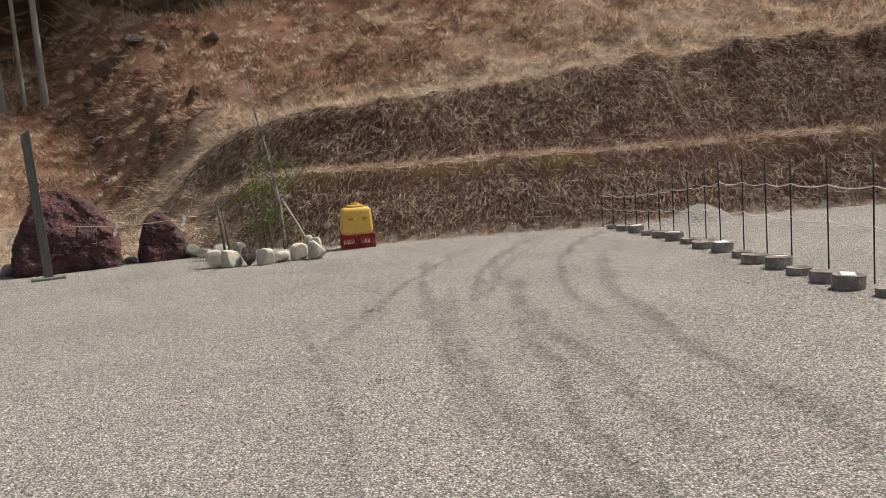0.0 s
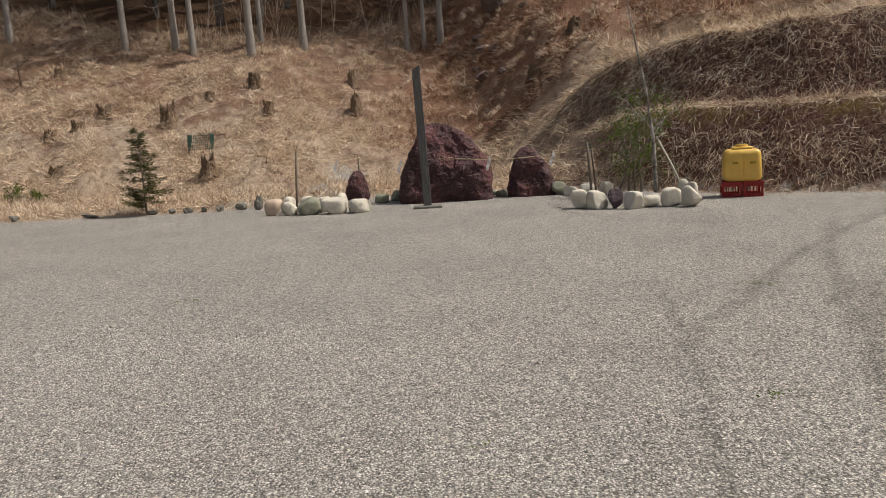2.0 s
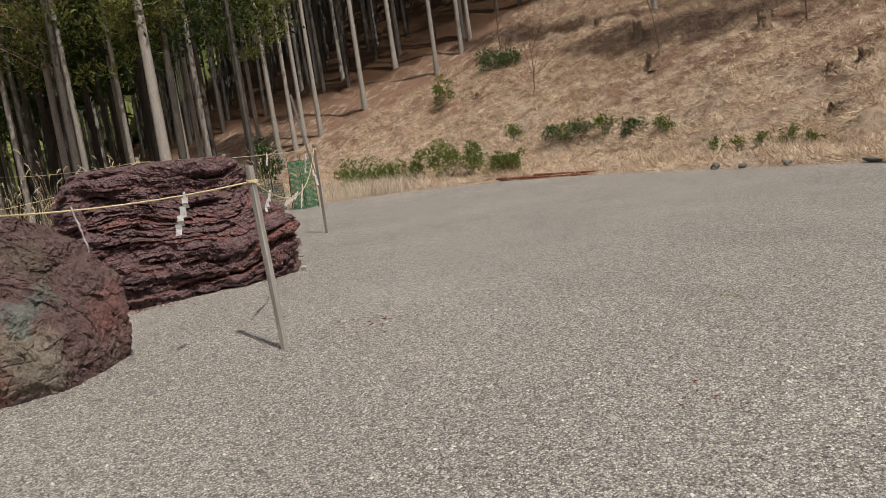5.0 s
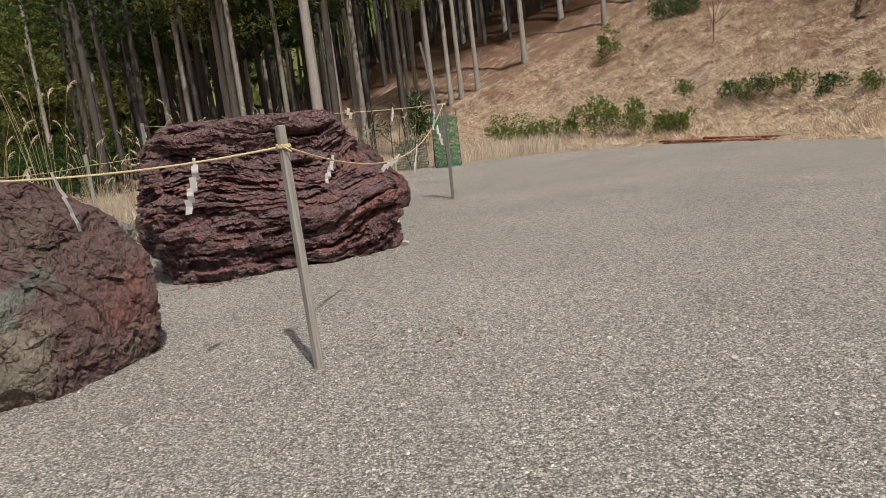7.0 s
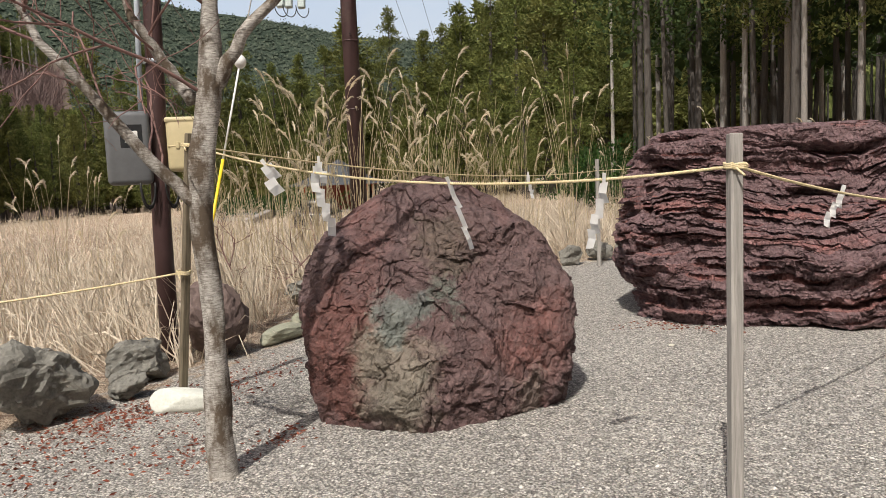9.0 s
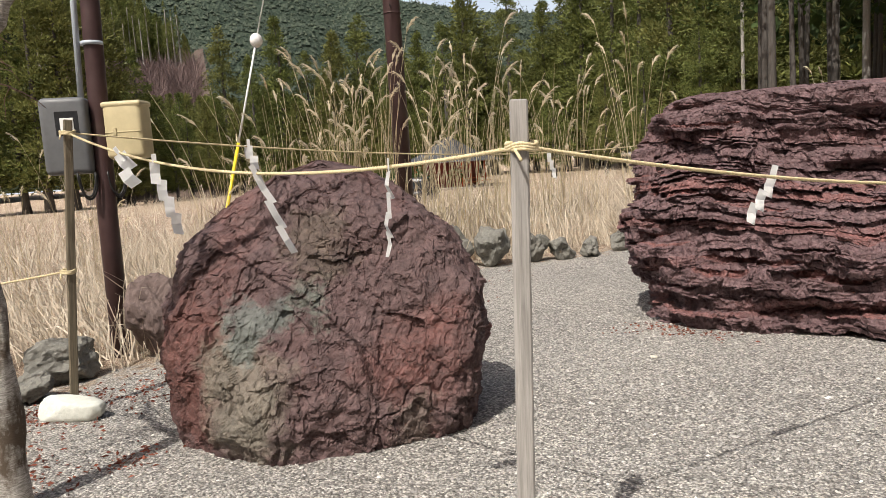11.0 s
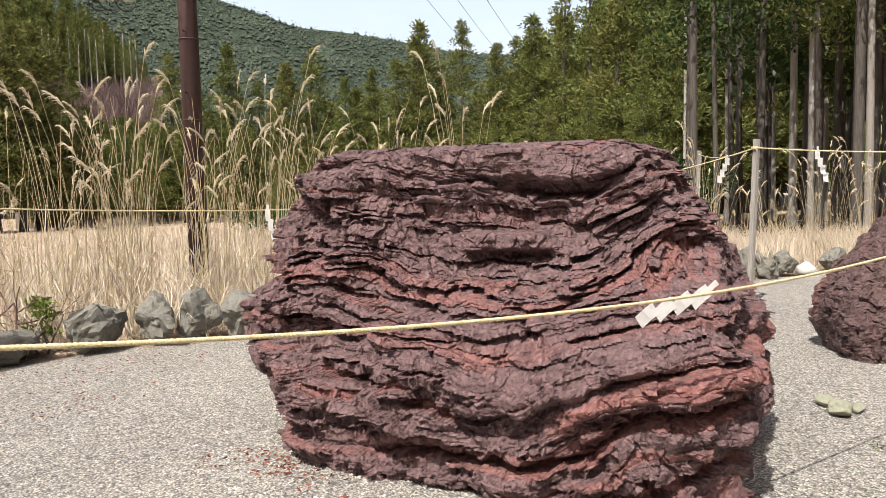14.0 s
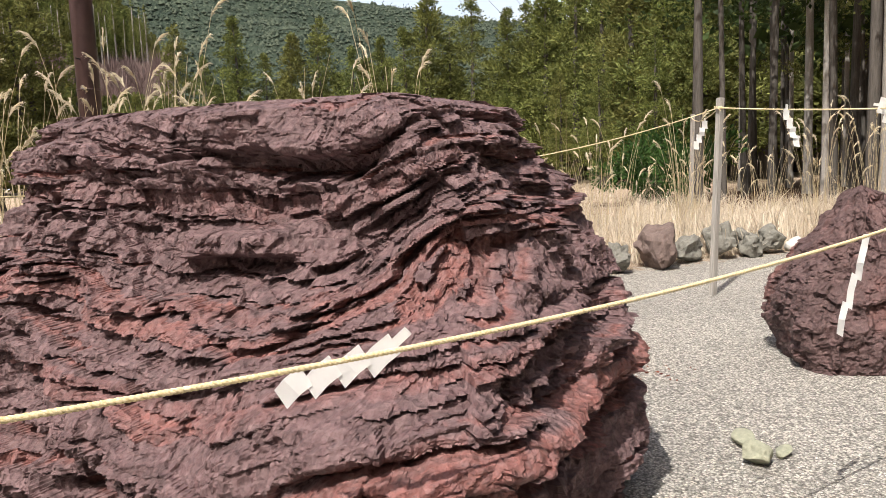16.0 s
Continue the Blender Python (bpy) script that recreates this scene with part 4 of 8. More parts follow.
# stones along the hill's foot and the gully
border("grey_stone", "small grey stone along the foot of the slope", [(-8.9, 17.85, 0.22, 0.16, 0.12, 0), (-8.5, 17.9, 0.24, 0.2, 0.14, 40), (-8.1, 17.95, 0.2, 0.16, 0.12, 10), (-7.7, 18.0, 0.26, 0.2, 0.14, 90), (-7.2, 18.1, 0.3, 0.2, 0.16, 20), (-6.7, 18.05, 0.26, 0.3, 0.30, 10),
       (-9.4, 17.8, 0.3, 0.14, 0.10, 10), (-11.0, 17.55, 0.5, 0.2, 0.10, 0), (-13.0, 17.35, 0.3, 0.2, 0.16, 0), (-14.2, 17.2, 0.34, 0.2, 0.12, 0), (-15.0, 17.1, 0.28, 0.2, 0.16, 0), (-6.3, 20.3, 0.34, 0.3, 0.2, 0), (-6.1, 20.9, 0.36, 0.3, 0.2, 0), (-5.9, 21.6, 0.3, 0.3, 0.2, 0)], M_STONE, "stones at the hill's foot", 380, 3, facets=16, rough=0.1)
def gully_stone(x, y, size, seed):
    solid("gully_stone", stone("gully_stone", seed, size, 4, 16, 0.10), M_BROWN_STONE, "dark broken rock lying in the shaded gully", "stone", "gully rocks", m=pose(x, y, float(land([x], [y])[0]) - 0.08, 0, 0, seed * 41))


for n, (x, y, w) in enumerate([(-2.4, 33.0, 1.7), (-1.4, 33.6, 0.9), (-0.2, 32.6, 0.8), (1.6, 32.0, 1.0), (-2.9, 31.2, 0.7), (-2.2, 30.2, 0.6), (-2.6, 29.2, 0.7), (-1.8, 28.2, 0.5), (-3.2, 32.4, 0.8), (-2.2, 27.2, 0.6), (-3.0, 30.3, 0.5), (-1.2, 31.2, 0.5)]):
    gully_stone(x, y, (w, w * 0.7, w * 0.6), 500 + n)
# stones along the edge of the field
border("edge_stone", "weathered grey-green stone along the edge of the gravel", [(-10.35, -1.35, 1.28, 0.75, 0.34, 20), (-11.25, -1.12, 0.79, 0.56, 0.48, 35), (-11.9, -1.02, 0.82, 0.56, 0.53, 60), (-12.38, -0.92, 0.56, 0.50, 0.51, 0), (-12.75, -0.52, 0.79, 0.50, 0.57, 40),
       (-13.2, -0.2, 0.54, 0.45, 0.41, 10), (-13.5, 0.05, 0.5, 0.4, 0.30, 20), (-13.95, 0.25, 0.6, 0.3, 0.24, 30), (-14.6, 0.4, 0.5, 0.4, 0.3, 0), (-15.3, 0.6, 0.5, 0.4, 0.3, 70), (-16.2, 0.85, 0.81, 0.50, 0.41, 10), (-17.1, 1.1, 0.81, 0.50, 0.41, 80),
       (-17.9, 1.45, 0.68, 0.50, 0.41, 10), (-18.4, 1.6, 0.57, 0.50, 0.44, 60), (-18.85, 1.72, 0.57, 0.44, 0.39, 20), (-20.4, 2.1, 0.81, 0.50, 0.39, 0), (-20.95, 2.35, 0.68, 0.50, 0.51, 70), (-21.4, 2.6, 0.68, 0.50, 0.44, 30), (-21.85, 2.8, 0.68, 0.50, 0.44, 10), (-23.3, 3.3, 1.08, 0.50, 0.44, 10), (-24.2, 3.7, 1.08, 0.62, 0.41, 10)],
       M_STONE, "edge stones", 400, facets=22, rough=0.11)
border("edge_stone", "large brown-grey boulder on the edge of the gravel", [(-19.6, 1.95, 0.95, 0.7, 0.68, 30)], M_BROWN_STONE, "edge stones", 430, facets=18, rough=0.10)
border("pale_boulder", "pale flat stone on the edge of the gravel", [(-22.4, 3.05, 0.60, 0.4, 0.25, 20)], M_PALE_GREY, "edge stones", 431)
border("grey_boulder", "large grey-green boulder beside the brown pole", [(-6.05, 0.25, 0.85, 0.62, 0.52, 30), (-6.95, 0.0, 0.62, 0.42, 0.32, 10), (-6.62, 0.32, 0.34, 0.3, 0.2, 80)], M_STONE, "stones by the pole", 440, 5, facets=20, rough=0.10)
border("brown_boulder", "dark rounded brown boulder behind the leaning tree", [(-7.75, -0.05, 0.62, 0.55, 0.62, 30)], M_BROWN_STONE, "stones by the pole", 450, 5, facets=14, rough=0.08)
border("white_stone", "smooth white elongated stone lying on gravel", [(-6.62, 0.95, 0.56, 0.17, 0.17, 122)], stone_material("greenish_white_stone", (0.50, 0.52, 0.46), (0.74, 0.75, 0.68), (0.3, 0.32, 0.26), 0.3), "stones by the pole", 455)
border("flat_stone", "low pale flat stone behind the dome rock", [(-8.5, 0.02, 0.7, 0.25, 0.14, 15), (-9.1, -0.3, 0.5, 0.3, 0.14, 15)], M_GREEN_STONE, "stones by the pole", 460)
border("small_stone", "small green stone lying on gravel by the layered rock", [(-13.63, 5.42, 0.20, 0.13, 0.07, 30), (-13.42, 5.56, 0.17, 0.16, 0.10, 80), (-13.6, 5.64, 0.14, 0.08, 0.05, 10)], M_GREEN_STONE, "stones on the gravel", 470)
border("small_stone", "small pale stone lying on gravel", [(-9.64, 3.43, 0.06, 0.05, 0.02, 30), (-11.3, 5.62, 0.10, 0.08, 0.06, 30), (-7.2, 5.2, 0.05, 0.04, 0.02, 0), (-4.0, 6.4, 0.06, 0.05, 0.02, 0), (-3.2, 7.6, 0.06, 0.04, 0.02, 30), (-9.9, 6.4, 0.05, 0.04, 0.02, 0), (-5.6, 6.9, 0.05, 0.04, 0.02, 0)], M_WHITE_STONE, "stones on the gravel", 480, 3)


# ---------------------------------------------------------------- plants: tools
def tri_mesh(name, verts, tris):
    """A mesh of triangles from arrays."""
    me = bpy.data.meshes.new(name)
    verts, tris = np.ascontiguousarray(verts, np.float32), np.ascontiguousarray(tris, np.int32)
    me.vertices.add(len(verts))
    me.vertices.foreach_set("co", verts.ravel())
    me.loops.add(tris.size)
    me.loops.foreach_set("vertex_index", tris.ravel())
    me.polygons.add(len(tris))
    me.polygons.foreach_set("loop_start", np.arange(0, tris.size, 3, dtype=np.int32))
    me.update(calc_edges=True)
    return me


def unit(v):
    return v / (np.linalg.norm(v, axis=-1, keepdims=True) + 1e-9)


def blades(name, foot, way, length, width, droop, rng, short=False):
    """Grass: from each foot a narrow bent blade along its way, or a short straight one."""
    n = len(foot)
    way = unit(way)
    side = unit(np.cross(way, rng.normal(size=(n, 3))))
    length, width, droop = (np.broadcast_to(np.asarray(v, float), (n,))[:, None] for v in (length, width, droop))
    if short:
        tip = foot + way * length - np.array([0, 0, 0.4]) * droop * length
        return tri_mesh(name, np.stack([foot - side * width / 2, foot + side * width / 2, tip], 1).reshape(-1, 3), np.arange(n * 3).reshape(-1, 3))
    mid = foot + way * length * 0.55
    tip = foot + way * length - np.array([0, 0, 1.0]) * droop * length
    verts = np.stack([foot - side * width / 2, foot + side * width / 2, mid + side * width * 0.42, mid - side * width * 0.42, tip], 1).reshape(-1, 3)
    b = np.arange(n)[:, None] * 5
    tris = np.concatenate([b + np.array([[0, 1, 2]]), b + np.array([[0, 2, 3]]), b + np.array([[3, 2, 4]])], 1).reshape(-1, 3)
    return tri_mesh(name, verts, tris)


def sprigs(foot, way, length, width, rng, folds=1):
    """Leafy sprigs: diamonds of two triangles, bent along the middle. Returns vertices and triangles."""
    n = len(foot)
    way = unit(way)
    side = unit(np.cross(way, rng.normal(size=(n, 3))))
    up = np.cross(side, way)
    length, width = (np.broadcast_to(np.asarray(v, float), (n,))[:, None] for v in (length, width))
    mid = foot + way * length * 0.5 + up * length * 0.10
    tip = foot + way * length
    verts = np.stack([foot, mid - side * width / 2, tip, mid + side * width / 2], 1).reshape(-1, 3)
    b = np.arange(n)[:, None] * 4
    tris = np.concatenate([b + np.array([[0, 1, 2]]), b + np.array([[0, 2, 3]])], 1).reshape(-1, 3)
    return verts, tris


def conifer_crown(name, seed, height, bare, spread, count, size, droop=0.25, boughs=130):
    """A cedar's crown: boughs round the stem, longer below, each carrying puffs of short sprigs that point up and outwards."""
    rng = np.random.RandomState(seed)
    h = bare + (height - bare) * rng.uniform(0, 1, boughs) ** 1.05
    h[:6] = height - np.array([0.1, 0.35, 0.6, 0.9, 1.2, 1.5]) * (height - bare) / 13
    share = (h - bare) / (height - bare)
    reach = spread * np.clip((1 - share) ** 0.72, 0.05, 1) * rng.uniform(0.55, 1.15, boughs) * np.clip(0.6 + 2.2 * share, 0.0, 1.0)
    turn = rng.uniform(0, 2 * np.pi, boughs)
    # two or three puffs along each bough, the outer ones larger
    pb = np.repeat(np.arange(boughs), 3)
    out = np.tile([1.0, 0.72, 0.42], boughs) * rng.uniform(0.9, 1.05, len(pb))
    pr = reach[pb] * out
    pa = turn[pb] + rng.normal(0, 0.22, len(pb))
    centre = np.stack([np.cos(pa) * pr, np.sin(pa) * pr, h[pb] + 0.30 * pr - droop * pr * pr / spread + rng.normal(0, 0.10, len(pb))], -1)
    girth = (0.16 + 0.17 * reach[pb]) * rng.uniform(0.7, 1.25, len(pb))
    pick = rng.choice(len(pb), count, p=girth ** 1.6 / (girth ** 1.6).sum())
    off = unit(rng.normal(size=(count, 3)) + np.array([0, 0, 0.35]))
    foot = centre[pick] + off * girth[pick][:, None] * rng.uniform(0.55, 1.0, (count, 1)) * np.array([1.15, 1.15, 0.75])
    way = off + np.array([0, 0, 0.45]) + rng.normal(0, 0.35, (count, 3)) + 0.3 * np.stack([np.cos(pa[pick]), np.sin(pa[pick]), 0 * pa[pick]], -1)
    verts, tris = sprigs(foot, way, size * rng.uniform(0.6, 1.35, count), size * rng.uniform(0.26, 0.50, count), rng)
    return tri_mesh(name, verts, tris)


def trunk_mesh(name, seed, height, foot_r, top_r, sides=9, bend=0.25):
    rng = np.random.RandomState(seed)
    t = np.linspace(0, 1, 14)
    ph = rng.uniform(0, 6, 2)
    pts = np.stack([bend * np.sin(t * 2.2 + ph[0]) * t, bend * np.sin(t * 2.0 + ph[1]) * t, t * height - 0.4], -1)
    r = top_r + (foot_r - top_r) * (1 - t) + foot_r * 0.35 * np.exp(-t * 28)
    me = tubes(name, [(pts, r)], sides, True)
    return me


M_CEDAR_BARK = bark("cedar_bark", (0.24, 0.222, 0.20), (0.54, 0.51, 0.475))
# the same bark, darkened to stand in for shade under the crowns
M_CEDAR_BARK_SHADED = bark("cedar_bark_shaded", (0.065, 0.058, 0.052), (0.18, 0.166, 0.15))
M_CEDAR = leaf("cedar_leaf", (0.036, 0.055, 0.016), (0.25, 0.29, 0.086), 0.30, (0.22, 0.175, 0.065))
# cedar leaf again, its colour lowered for the gloom inside the wood
M_CEDAR_SHADED = leaf("cedar_leaf_shaded", (0.016, 0.030, 0.010), (0.060, 0.095, 0.024), 0.30)
# near-black green: the spur's shade is put into the leaf colour
M_SPUR_SHADED = leaf("shaded_spur_leaf", (0.006, 0.011, 0.005), (0.032, 0.040, 0.015), 0.2)
# leaf colour greyed and blued to carry the haze of distance
M_HAZY_WOOD = leaf("hazy_wood_leaf", (0.042, 0.062, 0.048), (0.115, 0.14, 0.098), 0.3)

CROWNS_FULL = [conifer_crown("crown", 100 + k, 1.0 * h, 0.10 * h, s, 2900, 0.55) for k, (h, s) in enumerate(((15, 2.7), (17, 2.9), (14, 2.4), (16, 3.1), (12, 2.2)))]
FULL_H = (15, 17, 14, 16, 12)
CROWNS_FINE = [conifer_crown("crown", 180 + k, 1.0 * h, 0.10 * h, s, 9000, 0.235, 0.30) for k, (h, s) in enumerate(((15, 2.6), (17, 2.8), (14, 2.3), (16, 3.0), (12, 2.1)))]
TRUNKS_FULL = [trunk_mesh("trunk", 120 + k, h, 0.26, 0.03) for k, h in enumerate(FULL_H)]
TRUNKS_TALL = [trunk_mesh("trunk", 140 + k, 24, 1.0, 0.42, 10, 0.5) for k in range(5)]   # of unit foot radius, scaled
CROWNS_HIGH = [conifer_crown("crown", 170 + k, 27, (19.0, 20.5)[k], 1.3, 700, 0.45, 0.35, 60) for k in range(2)]
CROWNS_TALL = [conifer_crown("crown", 160 + k, 27, (8.5, 11.5, 7.0)[k], 2.4, 8000, 0.22, 0.35) for k in range(3)]


def cedar(x, y, dia, k, label, group, crown=True):
    """A tall cedar of a plantation: bare stem below, crown above."""
    z = float(land([x], [y])[0])
    dia *= 0.75 if x > -33 else 0.88
    ob = thing("cedar_tree", label, "tree", group, pose(x, y, z, 0, 0, (k * 67) % 360))
    part("trunk", TRUNKS_TALL[k % 5], M_CEDAR_BARK, ob, m=Matrix.Diagonal((dia / 2, dia / 2, 1, 1)))
    if crown:
        part("crown", CROWNS_HIGH[k % 2] if x > -33 or y > 15 else CROWNS_TALL[k % 3], M_CEDAR, ob)
    return ob


EDGE_CEDARS = [(-36.7, 4.65, .64), (-45.7, 2.9, .27), (-41.0, 0.1, .44), (-48.0, -4.2, .50), (-55.0, -10.0, .46), (-65.0, -17.0, .42), (-39.1, 5.7, .42), (-41.7, 7.0, .42), (-59.2, -5.3, .40),
               (-59.9, -0.3, .40), (-60.0, 1.0, .40), (-59.3, -8.5, .36), (-43.5, -2.2, .40), (-55.8, 11.9, .40), (-47.7, 11.8, .42), (-49.8, 13.3, .36), (-49.6, 14.0, .36), (-53.4, 11.0, .34), (-49.4, 15.1, .36),
               (-46.0, 6.9, .40), (-38.0, 3.2, .30), (-37.5, 1.2, .34), (-48.6, 18.2, .42), (-54.8, 23.0, .44), (-46.4, 22.9, .36), (-47.7, 25.5, .36), (-48.8, 26.8, .34), (-61.1, 20.4, .40), (-65.5, 19.3, .42),
               (-67.5, 18.2, .40), (-63.5, 24.6, .40), (-42.2, 31.9, .40), (-32.5, 30.0, .36), (-28.9, 31.0, .36), (-49.4, 32.1, .38), (-26.4, 31.0, .34), (-24.7, 31.6, .36), (-18.2, 30.6, .36), (-15.9, 30.7, .36),
               (-15.0, 30.5, .32), (-12.3, 30.3, .40), (-12.6, 32.0, .28), (-10.6, 31.8, .38), (-6.8, 34.7, .28), (-5.3, 35.0, .36), (-6.1, 35.1, .24)]
for n, (x, y, dia) in enumerate(EDGE_CEDARS):
    cedar(x, y, dia, n, "tall cedar with a bare grey stem at the wood's edge", "cedars at the wood's edge")


def deep_wood():
    """The cedars farther in, which stand too close to count: stems and the roof of foliage over them."""
    rng = np.random.RandomState(7)
    pts = []
    xs, ys = np.meshgrid(np.arange(-118, 26, 3.2), np.arange(-24, 80, 3.2))
    x, y = xs.ravel() + rng.uniform(-1.2, 1.2, xs.size), ys.ravel() + rng.uniform(-1.2, 1.2, xs.size)
    keep = (wood_share(x, y) > 0.9) & ~((np.abs(x + 2.4 + 0.28 * foot_distance(x, y)) < 1.6) & (x > -20) & (foot_distance(x, y) < 27))
    x, y = x[keep], y[keep]
    z = land(x, y)
    many = []
    for px, py, pz in zip(x, y, z):
        r = rng.uniform(0.12, 0.21)
        lean = rng.normal(0, 0.25, 2)
        many.append(([(px, py, pz - 0.4), (px + lean[0] * 0.5, py + lean[1] * 0.5, pz + 9), (px + lean[0], py + lean[1], pz + 20)], [r * 1.1, r * 0.85, r * 0.4]))
    tagged(part("cedar_stems", tubes("cedar_stems", many, 6, False), M_CEDAR_BARK_SHADED), "close-set grey cedar stems deep in the wood, coloured as in shade", "trees", kind="stuff")
    front = np.where(foot_distance(x, y) > 1.0, wood_share(x - 0.0, y - 9.0) < 0.95, x > -50)
    verts, tris, first = [], [], 0
    for rows, n, size in ((np.nonzero(front)[0], 700, 0.30), (np.nonzero(~front)[0], 110, 1.05)):
        foot = np.stack([x[rows, None] + rng.normal(0, 1.5, (len(rows), n)), y[rows, None] + rng.normal(0, 1.5, (len(rows), n)), z[rows, None] + rng.uniform(8.5, 17, (len(rows), n))], -1)
        v, f = sprigs(foot.reshape(-1, 3), rng.normal(size=(len(rows) * n, 3)) + np.array([0, 0, 0.1]), size, size * 0.5, rng)
        verts.append(v)
        tris.append(f + first)
        first += len(v)
    verts, tris = np.concatenate(verts), np.concatenate(tris)
    tagged(part("cedar_canopy", tri_mesh("cedar_canopy", verts, tris), M_CEDAR_SHADED), "dense green cedar canopy over the wood, coloured as in shade", "trees", kind="stuff")


deep_wood()


# full-crowned cedars across the field, south-west
def full_cedar(x, y, k, scale, z=None, fine=True, dark=False):
    z = float(land([x], [y])[0]) if z is None else z
    ob = thing("full_cedar", "dense olive-green cedar standing across the field", "tree", "cedars across the field", pose(x, y, z, 0, 0, (k * 83) % 360) @ Matrix.Diagonal((scale * 1.22, scale * 1.22, scale, 1)))
    part("trunk", TRUNKS_FULL[k % 5], M_CEDAR_BARK_SHADED, ob)
    # dark: the crown takes the spur's leaf, with shade in its colour
    part("crown", (CROWNS_FINE if fine else CROWNS_FULL)[k % 5], M_SPUR_SHADED if dark else M_CEDAR, ob)


def far_cedars():
    rng = np.random.RandomState(11)
    # bearing in degrees, distance, tree height
    rows = [(-119.3, 92, 19.5), (-121.2, 90, 15.5), (-123.4, 92, 20.3), (-125.5, 94, 16.5), (-127.6, 90, 18.0), (-129.7, 92, 20.4), (-132.0, 90, 16.5), (-134.2, 92, 17.8), (-136.0, 87, 18.0),
            (-137.9, 88, 22.4), (-139.6, 90, 18.5), (-141.2, 88, 22.4), (-143.9, 86, 19.2), (-145.4, 86, 20.0), (-146.7, 84, 21.6), (-149.0, 80, 23.4), (-151.2, 76, 24.0), (-153.4, 72, 24.5),
            (-155.6, 70, 24.5), (-157.8, 70, 25.5), (-160.0, 74, 26.0), (-162.0, 76, 26.0)]
    for k, (az, d, h) in enumerate(rows):
        a = radians(az)
        full_cedar(-7 + d * math.cos(a), 6.5 + d * math.sin(a), k, (h + 0.3) / FULL_H[k % 5])
    k = 40
    for az in np.arange(-166, -112, 1.5):
        for back in (10, 22):
            a, d = radians(az + rng.uniform(-0.9, 0.9)), np.interp(az, [-166, -150, -112], [76, 82, 94]) + back + rng.uniform(-4, 4)
            h = np.interp(az, [-166, -150, -144, -119, -117.5, -112], [27, 23, 17, 15.5, 11.5, 11]) * rng.uniform(0.72, 1.0) + (back * 0.25 if az < -147 else 0)
            full_cedar(-7 + d * math.cos(a), 6.5 + d * math.sin(a), k, h / FULL_H[k % 5], fine=False)
            k += 1
    for az in np.arange(-137.0, -118.9, 0.9):
        a, d = radians(az + rng.uniform(-0.3, 0.3)), rng.uniform(82, 87)
        full_cedar(-7 + d * math.cos(a), 6.5 + d * math.sin(a), k, rng.uniform(5.5, 10.5) / FULL_H[k % 5], fine=False)
        k += 1
    # younger trees in front, to the south
    for az, d, h in ((-116.2, 80, 9.0), (-117.6, 76, 9.4), (-115.0, 74, 8.4), (-113.3, 72, 8.2), (-111.8, 70, 9.0), (-118.4, 84, 11.0), (-110.6, 72, 17.5), (-111.7, 74, 17.0), (-112.9, 77, 15.0), (-113.8, 79, 11.5), (-109.6, 69, 17), (-108.0, 68, 18), (-106.4, 68, 19), (-105, 69, 18), (-103, 69, 17),
                     (-101, 70, 16), (-99, 71, 16), (-97, 72, 17), (-127, 74, 7.5), (-131, 76, 8.5), (-141, 72, 8.0), (-144, 70, 9.5), (-148, 66, 10), (-151, 64, 11), (-155, 62, 12)):
        a = radians(az)
        full_cedar(-7 + d * math.cos(a), 6.5 + d * math.sin(a), k, h / FULL_H[k % 5], dark=az > -110)
        k += 1


far_cedars()


